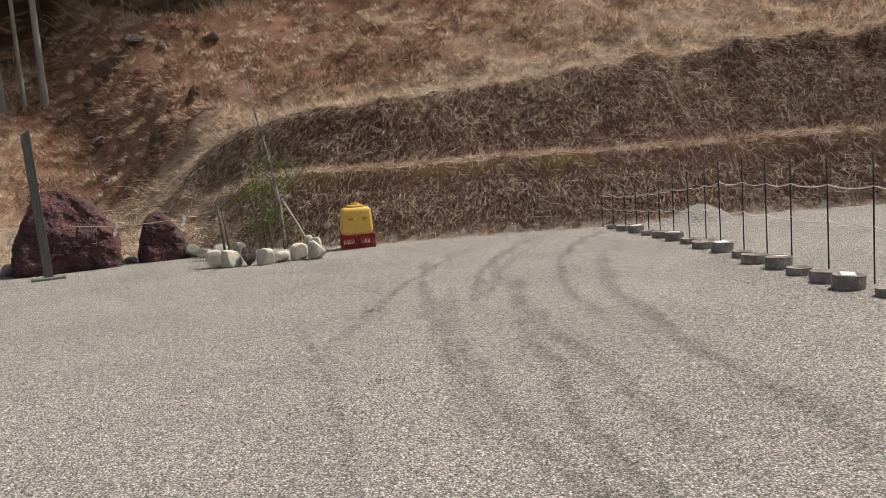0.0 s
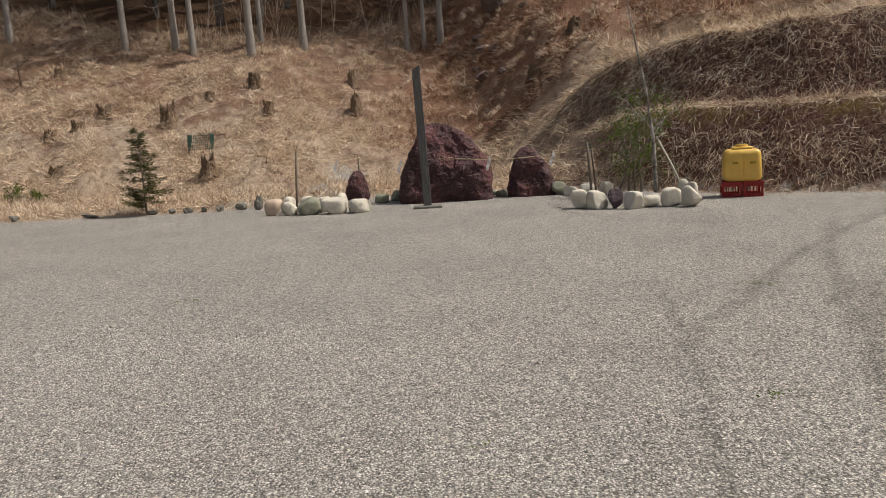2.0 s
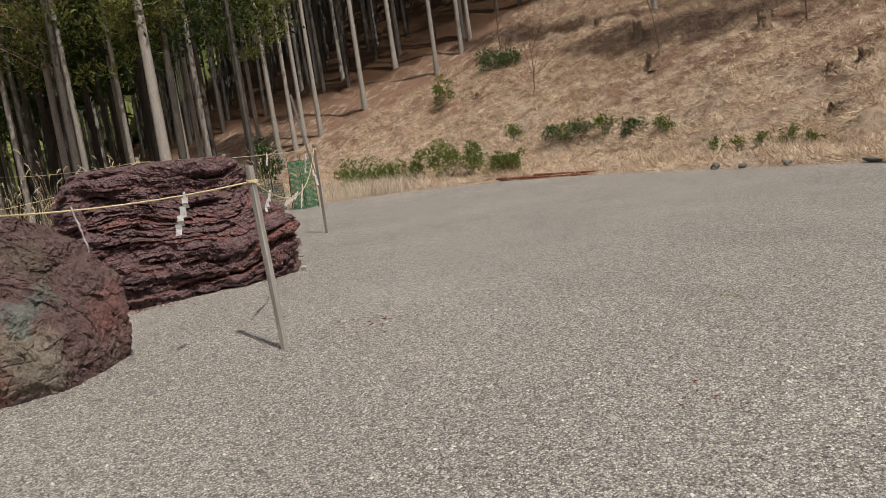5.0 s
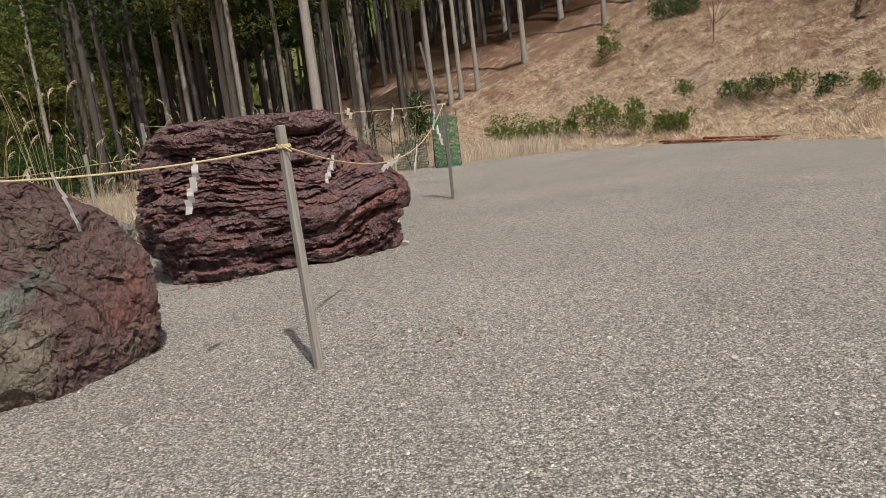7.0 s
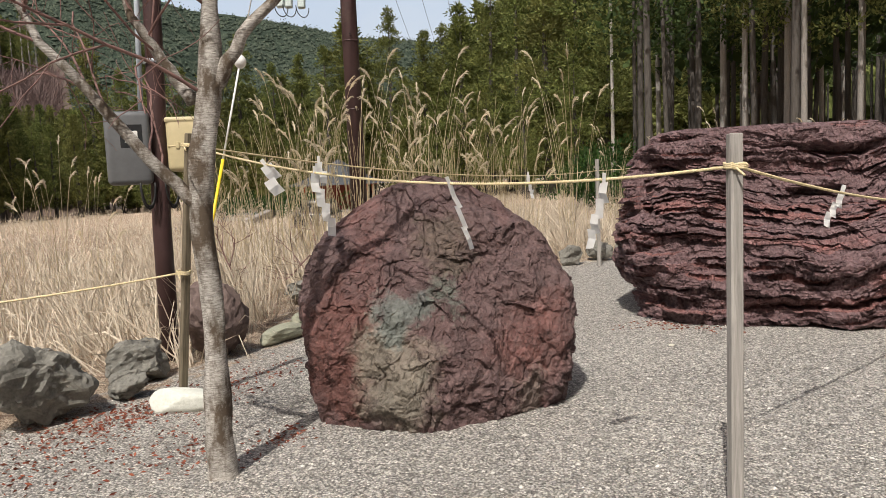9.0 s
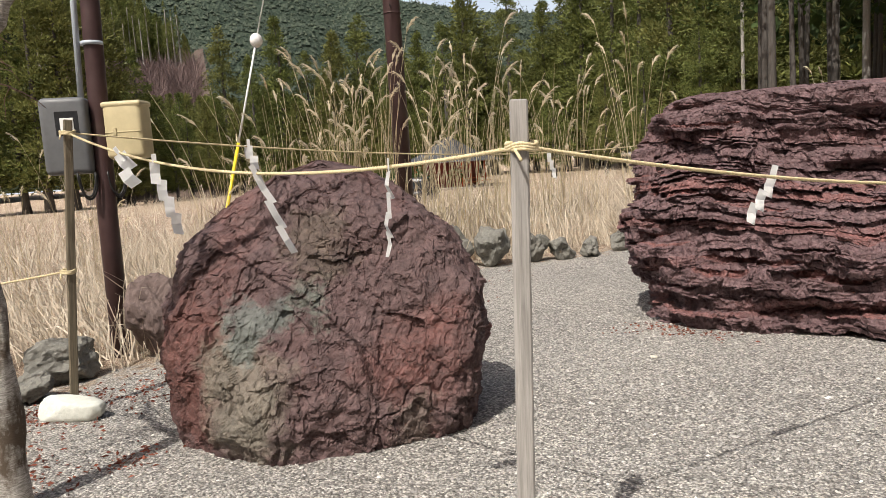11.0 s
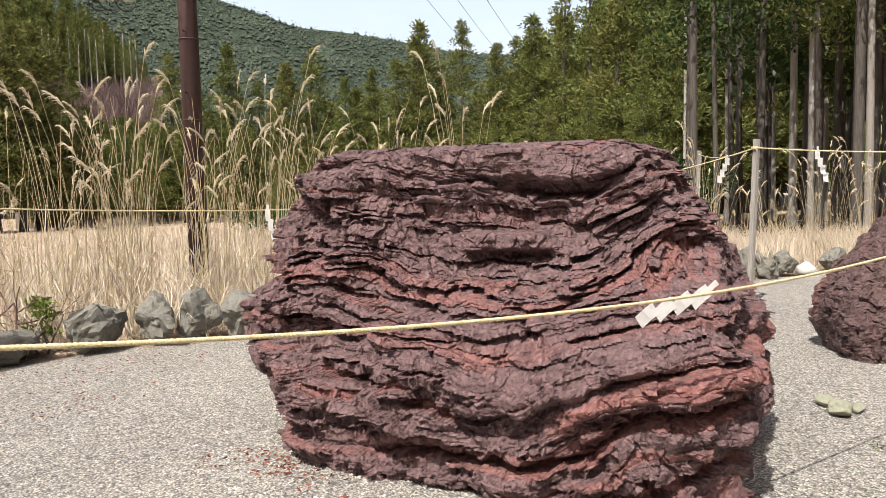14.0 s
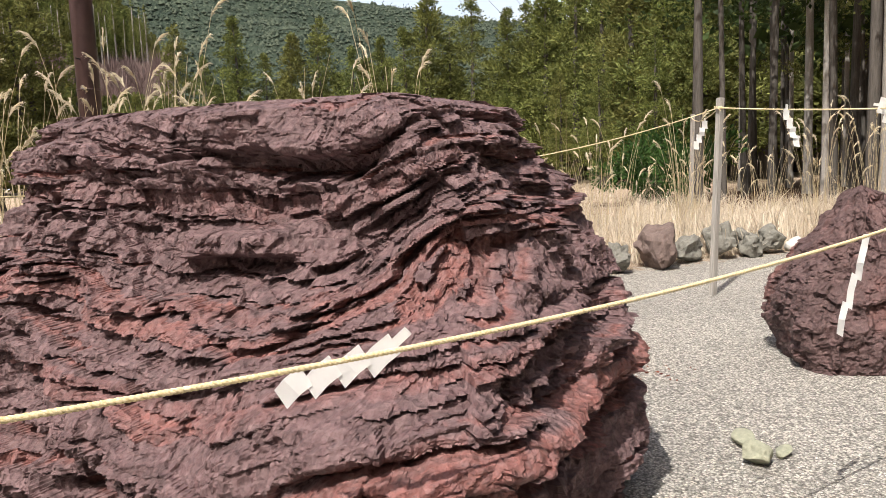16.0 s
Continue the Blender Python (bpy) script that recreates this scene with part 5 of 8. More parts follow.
# ---------------------------------------------------------------- mountains
def mountain(name, label, rows, near, far, base, trees, tree_h, seed, leaf_mat, soil_mat, m=26, tuft=0.34, start=0.0, sides=6, parts=2):
    """A wooded mountainside: rows of bearing and ridge angle as seen from the lot, from near to far."""
    rng = np.random.RandomState(seed)
    rows = np.array(rows)
    az = np.linspace(rows[0, 0], rows[-1, 0], 90)
    ridge = np.interp(az, *rows[np.argsort(rows[:, 0])].T)
    t = np.linspace(0, 1, 26)
    A, Tt = np.meshgrid(np.radians(az), t)
    R = np.repeat(ridge[None], len(t), 0)
    d = near + (far - near) * Tt
    top = np.tan(np.radians(R)) * far - tree_h * 0.7
    z = base + (top - base) * Tt ** 1.15
    x, y = -7 + d * np.cos(A), 6.5 + d * np.sin(A)
    p = np.stack([x.ravel() * 0.02, y.ravel() * 0.02, np.zeros(x.size)], -1)
    z = z + (fbm(p, 4, seed) * 0.035 * far * (Tt * (1 - Tt) * 4).ravel()).reshape(z.shape) * 0.5
    n = len(az)
    i = np.arange((len(t) - 1) * (n - 1))
    a = i // (n - 1) * n + i % (n - 1)
    me = mesh_of(name, np.stack([x.ravel(), y.ravel(), z.ravel()], -1), np.stack([a, a + 1, a + n + 1, a + n], -1), True)
    solid(name, me, soil_mat, label, "mountain", kind="structure")

    def height_at(bearing, dist):
        j = np.clip((dist - near) / (far - near), 0, 1) * (len(t) - 1.001)
        i = np.clip((bearing - rows[0, 0]) / (rows[-1, 0] - rows[0, 0]), 0, 1) * (n - 1.001)
        return float(z[int(round(j)), int(round(i))])

    if not trees:
        return height_at
    # trees: ragged cones of sprigs
    fi, fj = rng.uniform(start * (n - 1), n - 1.001, trees), rng.uniform(0, 1, trees) ** 0.8 * (len(t) - 1.001)
    i0, j0 = fi.astype(int), fj.astype(int)
    u, v = fi - i0, fj - j0
    pick = lambda g: (g[j0, i0] * (1 - u) + g[j0, i0 + 1] * u) * (1 - v) + (g[j0 + 1, i0] * (1 - u) + g[j0 + 1, i0 + 1] * u) * v
    cx, cy, cz = pick(x), pick(y), pick(z)
    hgt = tree_h * rng.uniform(0.6, 1.25, trees)
    # each tree: three ragged skirts of foliage, narrower upwards
    verts, tris = [], []
    ang = np.linspace(0, 2 * np.pi, sides, endpoint=False)
    for k in range(parts):
        a = ang[None] + rng.uniform(0, 6, (trees, 1))
        rad = (0.36 - 0.09 * k) * hgt[:, None] * rng.uniform(0.45, 1.25, (trees, sides))
        low = (0.10 + 0.26 * k) * hgt[:, None] * rng.uniform(0.6, 1.3, (trees, sides))
        ring = np.stack([cx[:, None] + np.cos(a) * rad, cy[:, None] + np.sin(a) * rad, cz[:, None] + low], -1)
        tip = np.stack([cx + rng.normal(0, 0.3, trees), cy + rng.normal(0, 0.3, trees), cz + (0.52 + 0.24 * k) * hgt], -1)[:, None]
        first = sum(len(v) for v in verts)
        verts.append(np.concatenate([ring, tip], 1).reshape(-1, 3))
        o = first + np.arange(trees)[:, None, None] * (sides + 1)
        j = np.arange(sides)
        tris.append((o + np.stack([j, (j + 1) % sides, np.full(sides, sides)], -1)[None]).reshape(-1, 3))
    verts, tris = np.concatenate(verts), np.concatenate(tris)
    # tufts round them
    sj = rng.uniform(0.15, 1, (trees, m))
    aj = rng.uniform(0, 2 * np.pi, (trees, m))
    rj = (0.28 * hgt)[:, None] * (1.05 - sj) ** 0.8
    foot = np.stack([cx[:, None] + np.cos(aj) * rj * 0.7, cy[:, None] + np.sin(aj) * rj * 0.7, cz[:, None] + sj * hgt[:, None]], -1).reshape(-1, 3)
    way = np.stack([np.cos(aj), np.sin(aj), rng.uniform(-0.1, 0.9, (trees, m))], -1).reshape(-1, 3)
    size = np.repeat(tuft * hgt, m) * rng.uniform(0.7, 1.3, trees * m)
    more, faces = sprigs(foot, way, size, size * 0.42, rng)
    verts, tris = np.concatenate([verts, more]), np.concatenate([tris, faces + len(verts)])
    tagged(part("mountain_wood", tri_mesh("mountain_wood", verts, tris), leaf_mat), "thick woods covering the mountainside", "trees", kind="stuff")
    return height_at


M_SLOPE = stone_material("wooded_soil", (0.012, 0.018, 0.009), (0.032, 0.042, 0.020))
# tree cover of the far ridge, with distance haze mixed into its colour
def hazy_canopy():
    n = Nodes("hazy_canopy")
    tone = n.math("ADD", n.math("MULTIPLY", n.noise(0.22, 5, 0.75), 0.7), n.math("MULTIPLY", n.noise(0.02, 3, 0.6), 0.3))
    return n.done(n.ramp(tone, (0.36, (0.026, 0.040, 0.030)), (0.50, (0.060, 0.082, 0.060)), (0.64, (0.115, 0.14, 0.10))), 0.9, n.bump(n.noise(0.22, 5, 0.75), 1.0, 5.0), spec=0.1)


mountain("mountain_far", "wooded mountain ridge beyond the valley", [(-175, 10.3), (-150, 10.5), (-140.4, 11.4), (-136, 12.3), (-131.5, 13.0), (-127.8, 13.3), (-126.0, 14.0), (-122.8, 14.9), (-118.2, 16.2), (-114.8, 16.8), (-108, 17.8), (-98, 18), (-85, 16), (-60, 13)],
         380, 800, 2, 30000, 5.5, 3, M_HAZY_WOOD, hazy_canopy(), 2, 0.30, 0.0, 5, 1)
west_height = mountain("mountain_west", "steep cedar-covered hill behind the wood", [(-146.5, 3.5), (-148.2, 8.5), (-151, 13.5), (-155, 17.5), (-161, 22), (-170, 26), (-182, 26), (-195, 26)],
                       112, 230, 1, 900, 13, 5, M_CEDAR, M_SLOPE, 24, 0.10, 0.36)
south_height = mountain("mountain_south", "shaded cedar-covered spur across the valley", [(-118.6, 3), (-117.4, 9.0), (-116.2, 12.5), (-115, 14.0), (-111, 15.5), (-106, 17), (-98, 18), (-85, 18), (-60, 16)],
                        150, 250, 1, 500, 13, 8, M_SPUR_SHADED, M_SLOPE, 24, 0.10, 0.28)


def hill_cedars(height_at, ridge, bearings, dists, step, label, group, material, seed):
    """Cedars on a hillside across the valley, set in a shaken lattice."""
    rng = np.random.RandomState(seed)
    k = 0
    for d in np.arange(dists[0], dists[1], step):
        for az in np.arange(bearings[0], bearings[1], math.degrees(step / d)):
            b, dd = az + rng.uniform(-0.5, 0.5) * math.degrees(step / d), d + rng.uniform(-0.5, 0.5) * step
            h = min(rng.uniform(11.0, 16.0), math.tan(radians(np.interp(-b, *ridge))) * dd + 1.6 - height_at(b, dd))
            if h < 2.4:
                continue
            place = pose(-7 + dd * math.cos(radians(b)), 6.5 + dd * math.sin(radians(b)), height_at(b, dd) - 0.5, 0, 0, rng.uniform(0, 360))
            ob = thing("hill_cedar", label, "tree", group, place @ Matrix.Scale(h / FULL_H[k % 5], 4))
            part("trunk", TRUNKS_FULL[k % 5], M_CEDAR_BARK_SHADED, ob)
            part("crown", CROWNS_FULL[k % 5], material, ob)
            k += 1


hill_cedars(west_height, ([146.5, 147.2, 149.4, 152, 156, 162, 170], [11.0, 14.4, 16.4, 18.5, 21.0, 24.0, 27.0]), (-165.0, -147.0), (113, 232), 7.4, "dense green cedar on the steep hill behind the wood", "cedars on the west hill", M_CEDAR, 91)
hill_cedars(south_height, ([103, 108, 111.5, 115, 116.4, 118.2], [18.5, 17.0, 15.2, 12.6, 10.8, 7.0]), (-118.0, -104.0), (151, 252), 5.6, "green cedar on the spur across the valley, coloured as in shade", "cedars on the south spur", M_SPUR_SHADED, 92)


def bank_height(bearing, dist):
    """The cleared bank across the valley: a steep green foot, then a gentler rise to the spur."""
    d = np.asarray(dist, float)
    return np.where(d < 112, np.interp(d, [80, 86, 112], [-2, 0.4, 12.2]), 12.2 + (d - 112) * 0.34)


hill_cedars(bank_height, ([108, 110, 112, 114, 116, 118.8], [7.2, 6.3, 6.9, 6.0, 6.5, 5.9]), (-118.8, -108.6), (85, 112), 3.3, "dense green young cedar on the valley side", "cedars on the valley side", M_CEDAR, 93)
hill_cedars(bank_height, ([108, 111, 114, 116, 117.4, 118.4], [14.6, 14.0, 12.6, 11.6, 10.4, 8.5]), (-118.4, -107.5), (140, 153), 3.0, "green cedar along the foot of the spur, coloured as in shade", "cedars at the spur's foot", M_SPUR_SHADED, 94)
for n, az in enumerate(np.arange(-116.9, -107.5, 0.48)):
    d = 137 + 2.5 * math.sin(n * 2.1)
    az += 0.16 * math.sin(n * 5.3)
    ob = thing("spur_cedar", "tall bare-stemmed cedar along the foot of the shaded spur", "tree", "cedars at the spur's foot", pose(-7 + d * math.cos(radians(az)), 6.5 + d * math.sin(radians(az)), float(bank_height(az, d)) - 0.3, 0, 0, n * 70) @ Matrix.Scale(0.40 + 0.05 * math.sin(n * 3.7), 4))
    part("trunk", TRUNKS_TALL[n % 5], M_CEDAR_BARK_SHADED, ob, m=Matrix.Diagonal((0.42, 0.42, 1, 1)))
    part("crown", CROWNS_TALL[n % 3], M_SPUR_SHADED, ob)


# ---------------------------------------------------------------- hazy sky low over the valley
def sky_backdrop():
    n = Nodes("valley_haze", "object")
    sep = n.add("ShaderNodeSeparateXYZ")
    n.put(sep.inputs[0], n.stretch(1, 1, 1))
    veil = n.math("ADD", n.math("MULTIPLY", sep.outputs[2], 1 / 700.0), n.math("MULTIPLY", n.math("SUBTRACT", n.noise(0.004, 5, 0.6, at=n.stretch(1, 1, 3)), 0.5), 0.5))
    glow = n.add("ShaderNodeEmission")
    n.put(glow.inputs[0], n.ramp(veil, (0.05, (0.80, 0.86, 0.93)), (0.9, (0.55, 0.70, 0.90))))
    glow.inputs[1].default_value = 0.86
    out = [k for k in n.tree.nodes if k.type == "OUTPUT_MATERIAL"][0]
    n.tree.links.new(glow.outputs[0], out.inputs[0])
    a = np.radians(np.linspace(-180, -80, 60))
    z = np.linspace(-60, 520, 12)
    A, Z = np.meshgrid(a, z)
    v = np.stack([1500 * np.cos(A).ravel(), 1500 * np.sin(A).ravel(), Z.ravel()], -1)
    i = np.arange(11 * 59)
    k = i // 59 * 60 + i % 59
    me = mesh_of("backdrop", v, np.stack([k, k + 60, k + 61, k + 1], -1), True)
    solid("backdrop", me, n.mat, "pale hazy daylight sky beyond the mountains", "sky", kind="structure")


sky_backdrop()


def thicket():
    """Leafless brush on the clearing below the spur."""
    rng = np.random.RandomState(19)
    n = 11000
    a = np.radians(rng.uniform(-118.0, -109.5, n))
    d = rng.uniform(110, 136, n)
    clump = fbm(np.stack([a * 90, d * 0.12, np.zeros(n)], -1), 2, 6) * 0.5 + 0.5
    z = bank_height(a, d)
    foot = np.stack([-7 + d * np.cos(a), 6.5 + d * np.sin(a), z], -1)
    me = blades("bare_thicket", foot, np.stack([rng.normal(0, 0.5, n), rng.normal(0, 0.5, n), np.ones(n)], -1), rng.uniform(1.2, 3.6, n) * np.clip(0.15 + 1.5 * clump, 0.2, 1.6), 0.10, 0.1, rng)
    tagged(part("bare_thicket", me, leaf("bare_brush", (0.11, 0.075, 0.070), (0.28, 0.20, 0.185), 0.2)), "pinkish-brown leafless brush on a far clearing", "brush", kind="stuff")
    t = np.radians(np.linspace(-118.6, -109, 24))
    d = np.linspace(80, 152, 12)
    A, R = np.meshgrid(t, d)
    h = bank_height(A, R) + fbm(np.stack([A.ravel() * 60, R.ravel() * 0.2, 0 * R.ravel()], -1), 3, 4).reshape(R.shape) * 0.9
    i = np.arange(11 * 23)
    k = i // 23 * 24 + i % 23
    me = mesh_of("far_bank", np.stack([-7 + R.ravel() * np.cos(A).ravel(), 6.5 + R.ravel() * np.sin(A).ravel(), h.ravel()], -1), np.stack([k, k + 24, k + 25, k + 1], -1), True)
    solid("far_bank", me, stone_material("brush_soil", (0.060, 0.045, 0.034), (0.17, 0.125, 0.10)), "brown cleared bank below the cedar spur", "ground", kind="structure")


thicket()


# ---------------------------------------------------------------- grass
M_STRAW = dry_blade("straw", (0.20, (0.13, 0.075, 0.05)), (0.38, (0.52, 0.375, 0.265)), (0.60, (0.82, 0.68, 0.51)), (0.92, (0.96, 0.88, 0.74)))
M_BRACKEN = dry_blade("dead_fern", (0.20, (0.06, 0.028, 0.019)), (0.45, (0.22, 0.11, 0.068)), (0.70, (0.44, 0.25, 0.155)), (0.97, (0.86, 0.70, 0.52)))
M_STRAW_TALL = leaf("tall_straw", (0.16, 0.095, 0.06), (0.74, 0.58, 0.38), 0.3, (0.30, 0.17, 0.10))
M_STRAW_PALE = leaf("pale_straw", (0.40, 0.31, 0.225), (0.84, 0.75, 0.61), 0.25)
M_BANK_STRAW = dry_blade("bank_straw", (0.20, (0.10, 0.055, 0.042)), (0.42, (0.38, 0.25, 0.175)), (0.58, (0.78, 0.64, 0.47)), (0.92, (0.98, 0.90, 0.75)))
M_REED = leaf("reed", (0.54, 0.44, 0.27), (0.86, 0.76, 0.54), 0.35)
M_PLUME = leaf("reed_plume", (0.62, 0.53, 0.37), (0.92, 0.85, 0.68), 0.45)


def scatter(n, x0, x1, y0, y1, rng, keep):
    x, y = rng.uniform(x0, x1, n), rng.uniform(y0, y1, n)
    k = keep(x, y)
    return x[k], y[k]


def slope_of(x, y):
    e = 0.15
    gx, gy = (land(x + e, y) - land(x - e, y)) / (2 * e), (land(x, y + e) - land(x, y - e)) / (2 * e)
    return gx, gy


def lay_grass(name, label, x, y, rng, low, high, width, flat, material, droop=0.35, lift=0.0, short=False, stray=0.45):
    """Dead grass: laid down the slope (flat near 1) or standing (near 0)."""
    z = land(x, y)
    gx, gy = slope_of(x, y)
    nrm = unit(np.stack([-gx, -gy, np.ones_like(gx)], -1))
    down = np.stack([-gx, -gy, -(gx ** 2 + gy ** 2)], -1)
    way = nrm * (1 - flat) + unit(down + 0.001) * flat * 0.8 + rng.normal(0, stray, (len(x), 3)) * (0.35 + flat)
    way[:, 2] = np.where((way * nrm).sum(1) < 0.05, way[:, 2] + 0.3, way[:, 2])
    foot = np.stack([x, y, z - 0.02 + lift], -1)
    me = blades(name, foot, way, rng.uniform(low, high, len(x)), width * rng.uniform(0.6, 1.4, len(x)), droop * rng.uniform(0.2, 1.2, len(x)), rng, short)
    return tagged(part(name, me, material), label, "grass", kind="stuff")


def clumpy(x, y, scale, seed, low, high, rng):
    v = fbm(np.stack([x * scale, y * scale, np.zeros_like(x)], -1), 3, seed) * 0.5 + 0.5
    return rng.uniform(size=len(x)) < np.clip((v - low) / (high - low), 0.04, 1)


def all_grass():
    rng = np.random.RandomState(5)

    def bank_share(x, y):
        return smooth(-0.6, 2.0, x + 0.30 * (foot_distance(x, y) - 3.0))

    def bank_top(x):
        return 0.1 + TIER[0] * 0.62 + TIER[1] + np.clip(1.15 + 0.10 * x, 0.8, 2.7) * 0.62

    def on_hill(x, y):
        d = foot_distance(x, y)
        return (d > 0.25) & (d < 24) & (wood_share(x, y) < 0.75) & ~((bank_share(x, y) > 0.5) & (d < bank_top(x) - 0.1))

    x, y = scatter(1100000, -46, 27, 11, 42, rng, on_hill)
    k = clumpy(x, y, 0.9, 21, 0.32, 0.66, rng)
    x, y = x[k], y[k]
    fern = rng.uniform(size=len(x)) < 0.85 * bracken_share(x, y, foot_distance(x, y))
    tx, ty = scatter(4600, -46, 24, 11, 42, rng, on_hill)
    n = 26
    a, r = rng.uniform(0, 2 * np.pi, (len(tx), n)), rng.uniform(0, 0.10, (len(tx), n))
    fx, fy = (tx[:, None] + np.cos(a) * r).ravel(), (ty[:, None] + np.sin(a) * r).ravel()
    tall = np.repeat(rng.uniform(0.22, 0.55, len(tx)), n) * rng.uniform(0.6, 1.2, len(tx) * n)
    sx, sy = slope_of(tx, ty)
    way = np.stack([np.cos(a) * 0.8 - 0.9 * sx[:, None], np.sin(a) * 0.8 - 0.9 * sy[:, None], rng.uniform(0.35, 1.0, a.shape)], -1).reshape(-1, 3)
    me = blades("tussocks", np.stack([fx, fy, land(fx, fy) - 0.02], -1), way, tall, 0.012, rng.uniform(0.3, 0.75, len(fx)), rng)
    tagged(part("tussocks", me, M_STRAW), "rounded tussocks of dry grass on the hillside", "grass", kind="stuff")
    lay_grass("dead_grass", "flattened dry straw-coloured grass over the hillside", x[~fern], y[~fern], rng, 0.16, 0.50, 0.021, 0.66, M_STRAW, short=True)
    lay_grass("dead_fern", "red-brown dead fern and litter over the slope", x[fern], y[fern], rng, 0.12, 0.38, 0.027, 0.40, M_BRACKEN, short=True, stray=0.6)
    x, y = scatter(130000, -46, 24, 13, 44, rng, on_hill)
    k = clumpy(x, y, 0.5, 33, 0.50, 0.78, rng)
    lay_grass("standing_grass", "tufts of taller dry grass on the hillside", x[k], y[k], rng, 0.35, 0.95, 0.010, 0.20, M_STRAW_TALL, 0.35, short=True)

    def by_wood(x, y):
        w = wood_share(x, y)
        return (w > 0.02) & (w < 0.9) & (foot_distance(x, y) > 8)

    x, y = scatter(60000, -46, 14, 20, 44, rng, by_wood)
    k = clumpy(x, y, 0.7, 37, 0.42, 0.66, rng)
    lay_grass("edge_grass", "tall pale dry grass along the edge of the cedar wood", x[k], y[k], rng, 0.5, 1.2, 0.011, 0.08, M_STRAW_PALE, 0.35)

    def on_bank(x, y):
        d = foot_distance(x, y)
        return (d > 0.05) & (d < bank_top(x) + 0.2) & (bank_share(x, y) > 0.35)

    x, y = scatter(470000, -3, 27, 9, 24, rng, on_bank)
    edge = foot_distance(x, y) - 0.1 - TIER[0] * 0.62
    k = rng.uniform(size=len(x)) < np.where((edge > -0.30) & (edge < 0.05), 0.35, 1.0)
    lay_grass("bank_straw", "loose pale straws caught on the dark coir banks", x[k], y[k], rng, 0.12, 0.38, 0.0115, 0.84, M_BANK_STRAW, 0.25, 0.03, True, 0.45)

    def bank_rim(x, y):
        return (np.abs(foot_distance(x, y) - bank_top(x) - 0.35) < 0.55) & (bank_share(x, y) > 0.4)

    x, y = scatter(90000, -3, 27, 9, 26, rng, bank_rim)
    k = clumpy(x, y, 0.8, 43, 0.30, 0.60, rng)
    lay_grass("rim_grass", "long pale dry grass hanging over the upper bank", x[k], y[k], rng, 0.25, 0.65, 0.010, 0.80, M_STRAW_PALE, 0.5)

    def on_edge(x, y):
        d = foot_distance(x, y) - 0.1 - TIER[0] * 0.62
        return (np.abs(d - 0.05) < 0.16) & (bank_share(x, y) > 0.4)

    x, y = scatter(34000, -2, 27, 9, 22, rng, on_edge)
    lay_grass("berm_grass", "pale dry grass along the edge of the lower bank", x, y, rng, 0.08, 0.22, 0.010, 0.75, M_STRAW_PALE, 0.4)

    def foot_band(x, y):
        d = foot_distance(x, y)
        return (d > -0.15) & (d < 0.6)

    x, y = scatter(60000, -30, 20, 10, 22, rng, foot_band)
    lay_grass("foot_grass", "dry grass fringe along the foot of the hill", x, y, rng, 0.08, 0.30, 0.011, 0.6, M_STRAW, 0.4)

    # the field to the south and west
    def on_field(x, y):
        d = lot_distance(x, y)
        return (d > 0.05) & (foot_distance(x, y) < 0.5) & (wood_share(x, y) < 0.5)

    x, y = scatter(260000, -36, 0, -16, 14, rng, on_field)
    d = lot_distance(x, y)
    k = (rng.uniform(size=len(x)) < np.clip(1.15 - d / 13, 0.12, 1)) & clumpy(x, y, 0.9, 51, 0.40, 0.72, rng)
    lay_grass("field_grass", "tangled dry grass covering the field", x[k], y[k], rng, 0.45, 1.3, 0.011, 0.26, M_STRAW_PALE, 0.45)
    def by_edge(x, y):
        d = lot_distance(x, y)
        return (d > 0.35) & (d < 3.6) & (foot_distance(x, y) < 4.0) & (x < -8.6) & ((foot_distance(x, y) < 0.3) | (x < -27.5))

    x, y = scatter(150000, -33, -8, -6, 14, rng, by_edge)
    k = clumpy(x, y, 1.4, 61, 0.46, 0.78, rng)
    lay_grass("tall_grass", "thick standing dry grass behind the edge stones", x[k], y[k], rng, 0.45, 1.15, 0.010, 0.10, M_STRAW_PALE, 0.35)
    x, y = scatter(50000, -70, 20, -60, -8, rng, on_field)
    k = clumpy(x, y, 0.12, 57, 0.45, 0.7, rng)
    x, y = x[k], y[k]
    lay_grass("far_field_grass", "dry grass over the far field", x, y, rng, 0.4, 1.15, 0.03, 0.25, M_STRAW_PALE, 0.4, short=True)


all_grass()


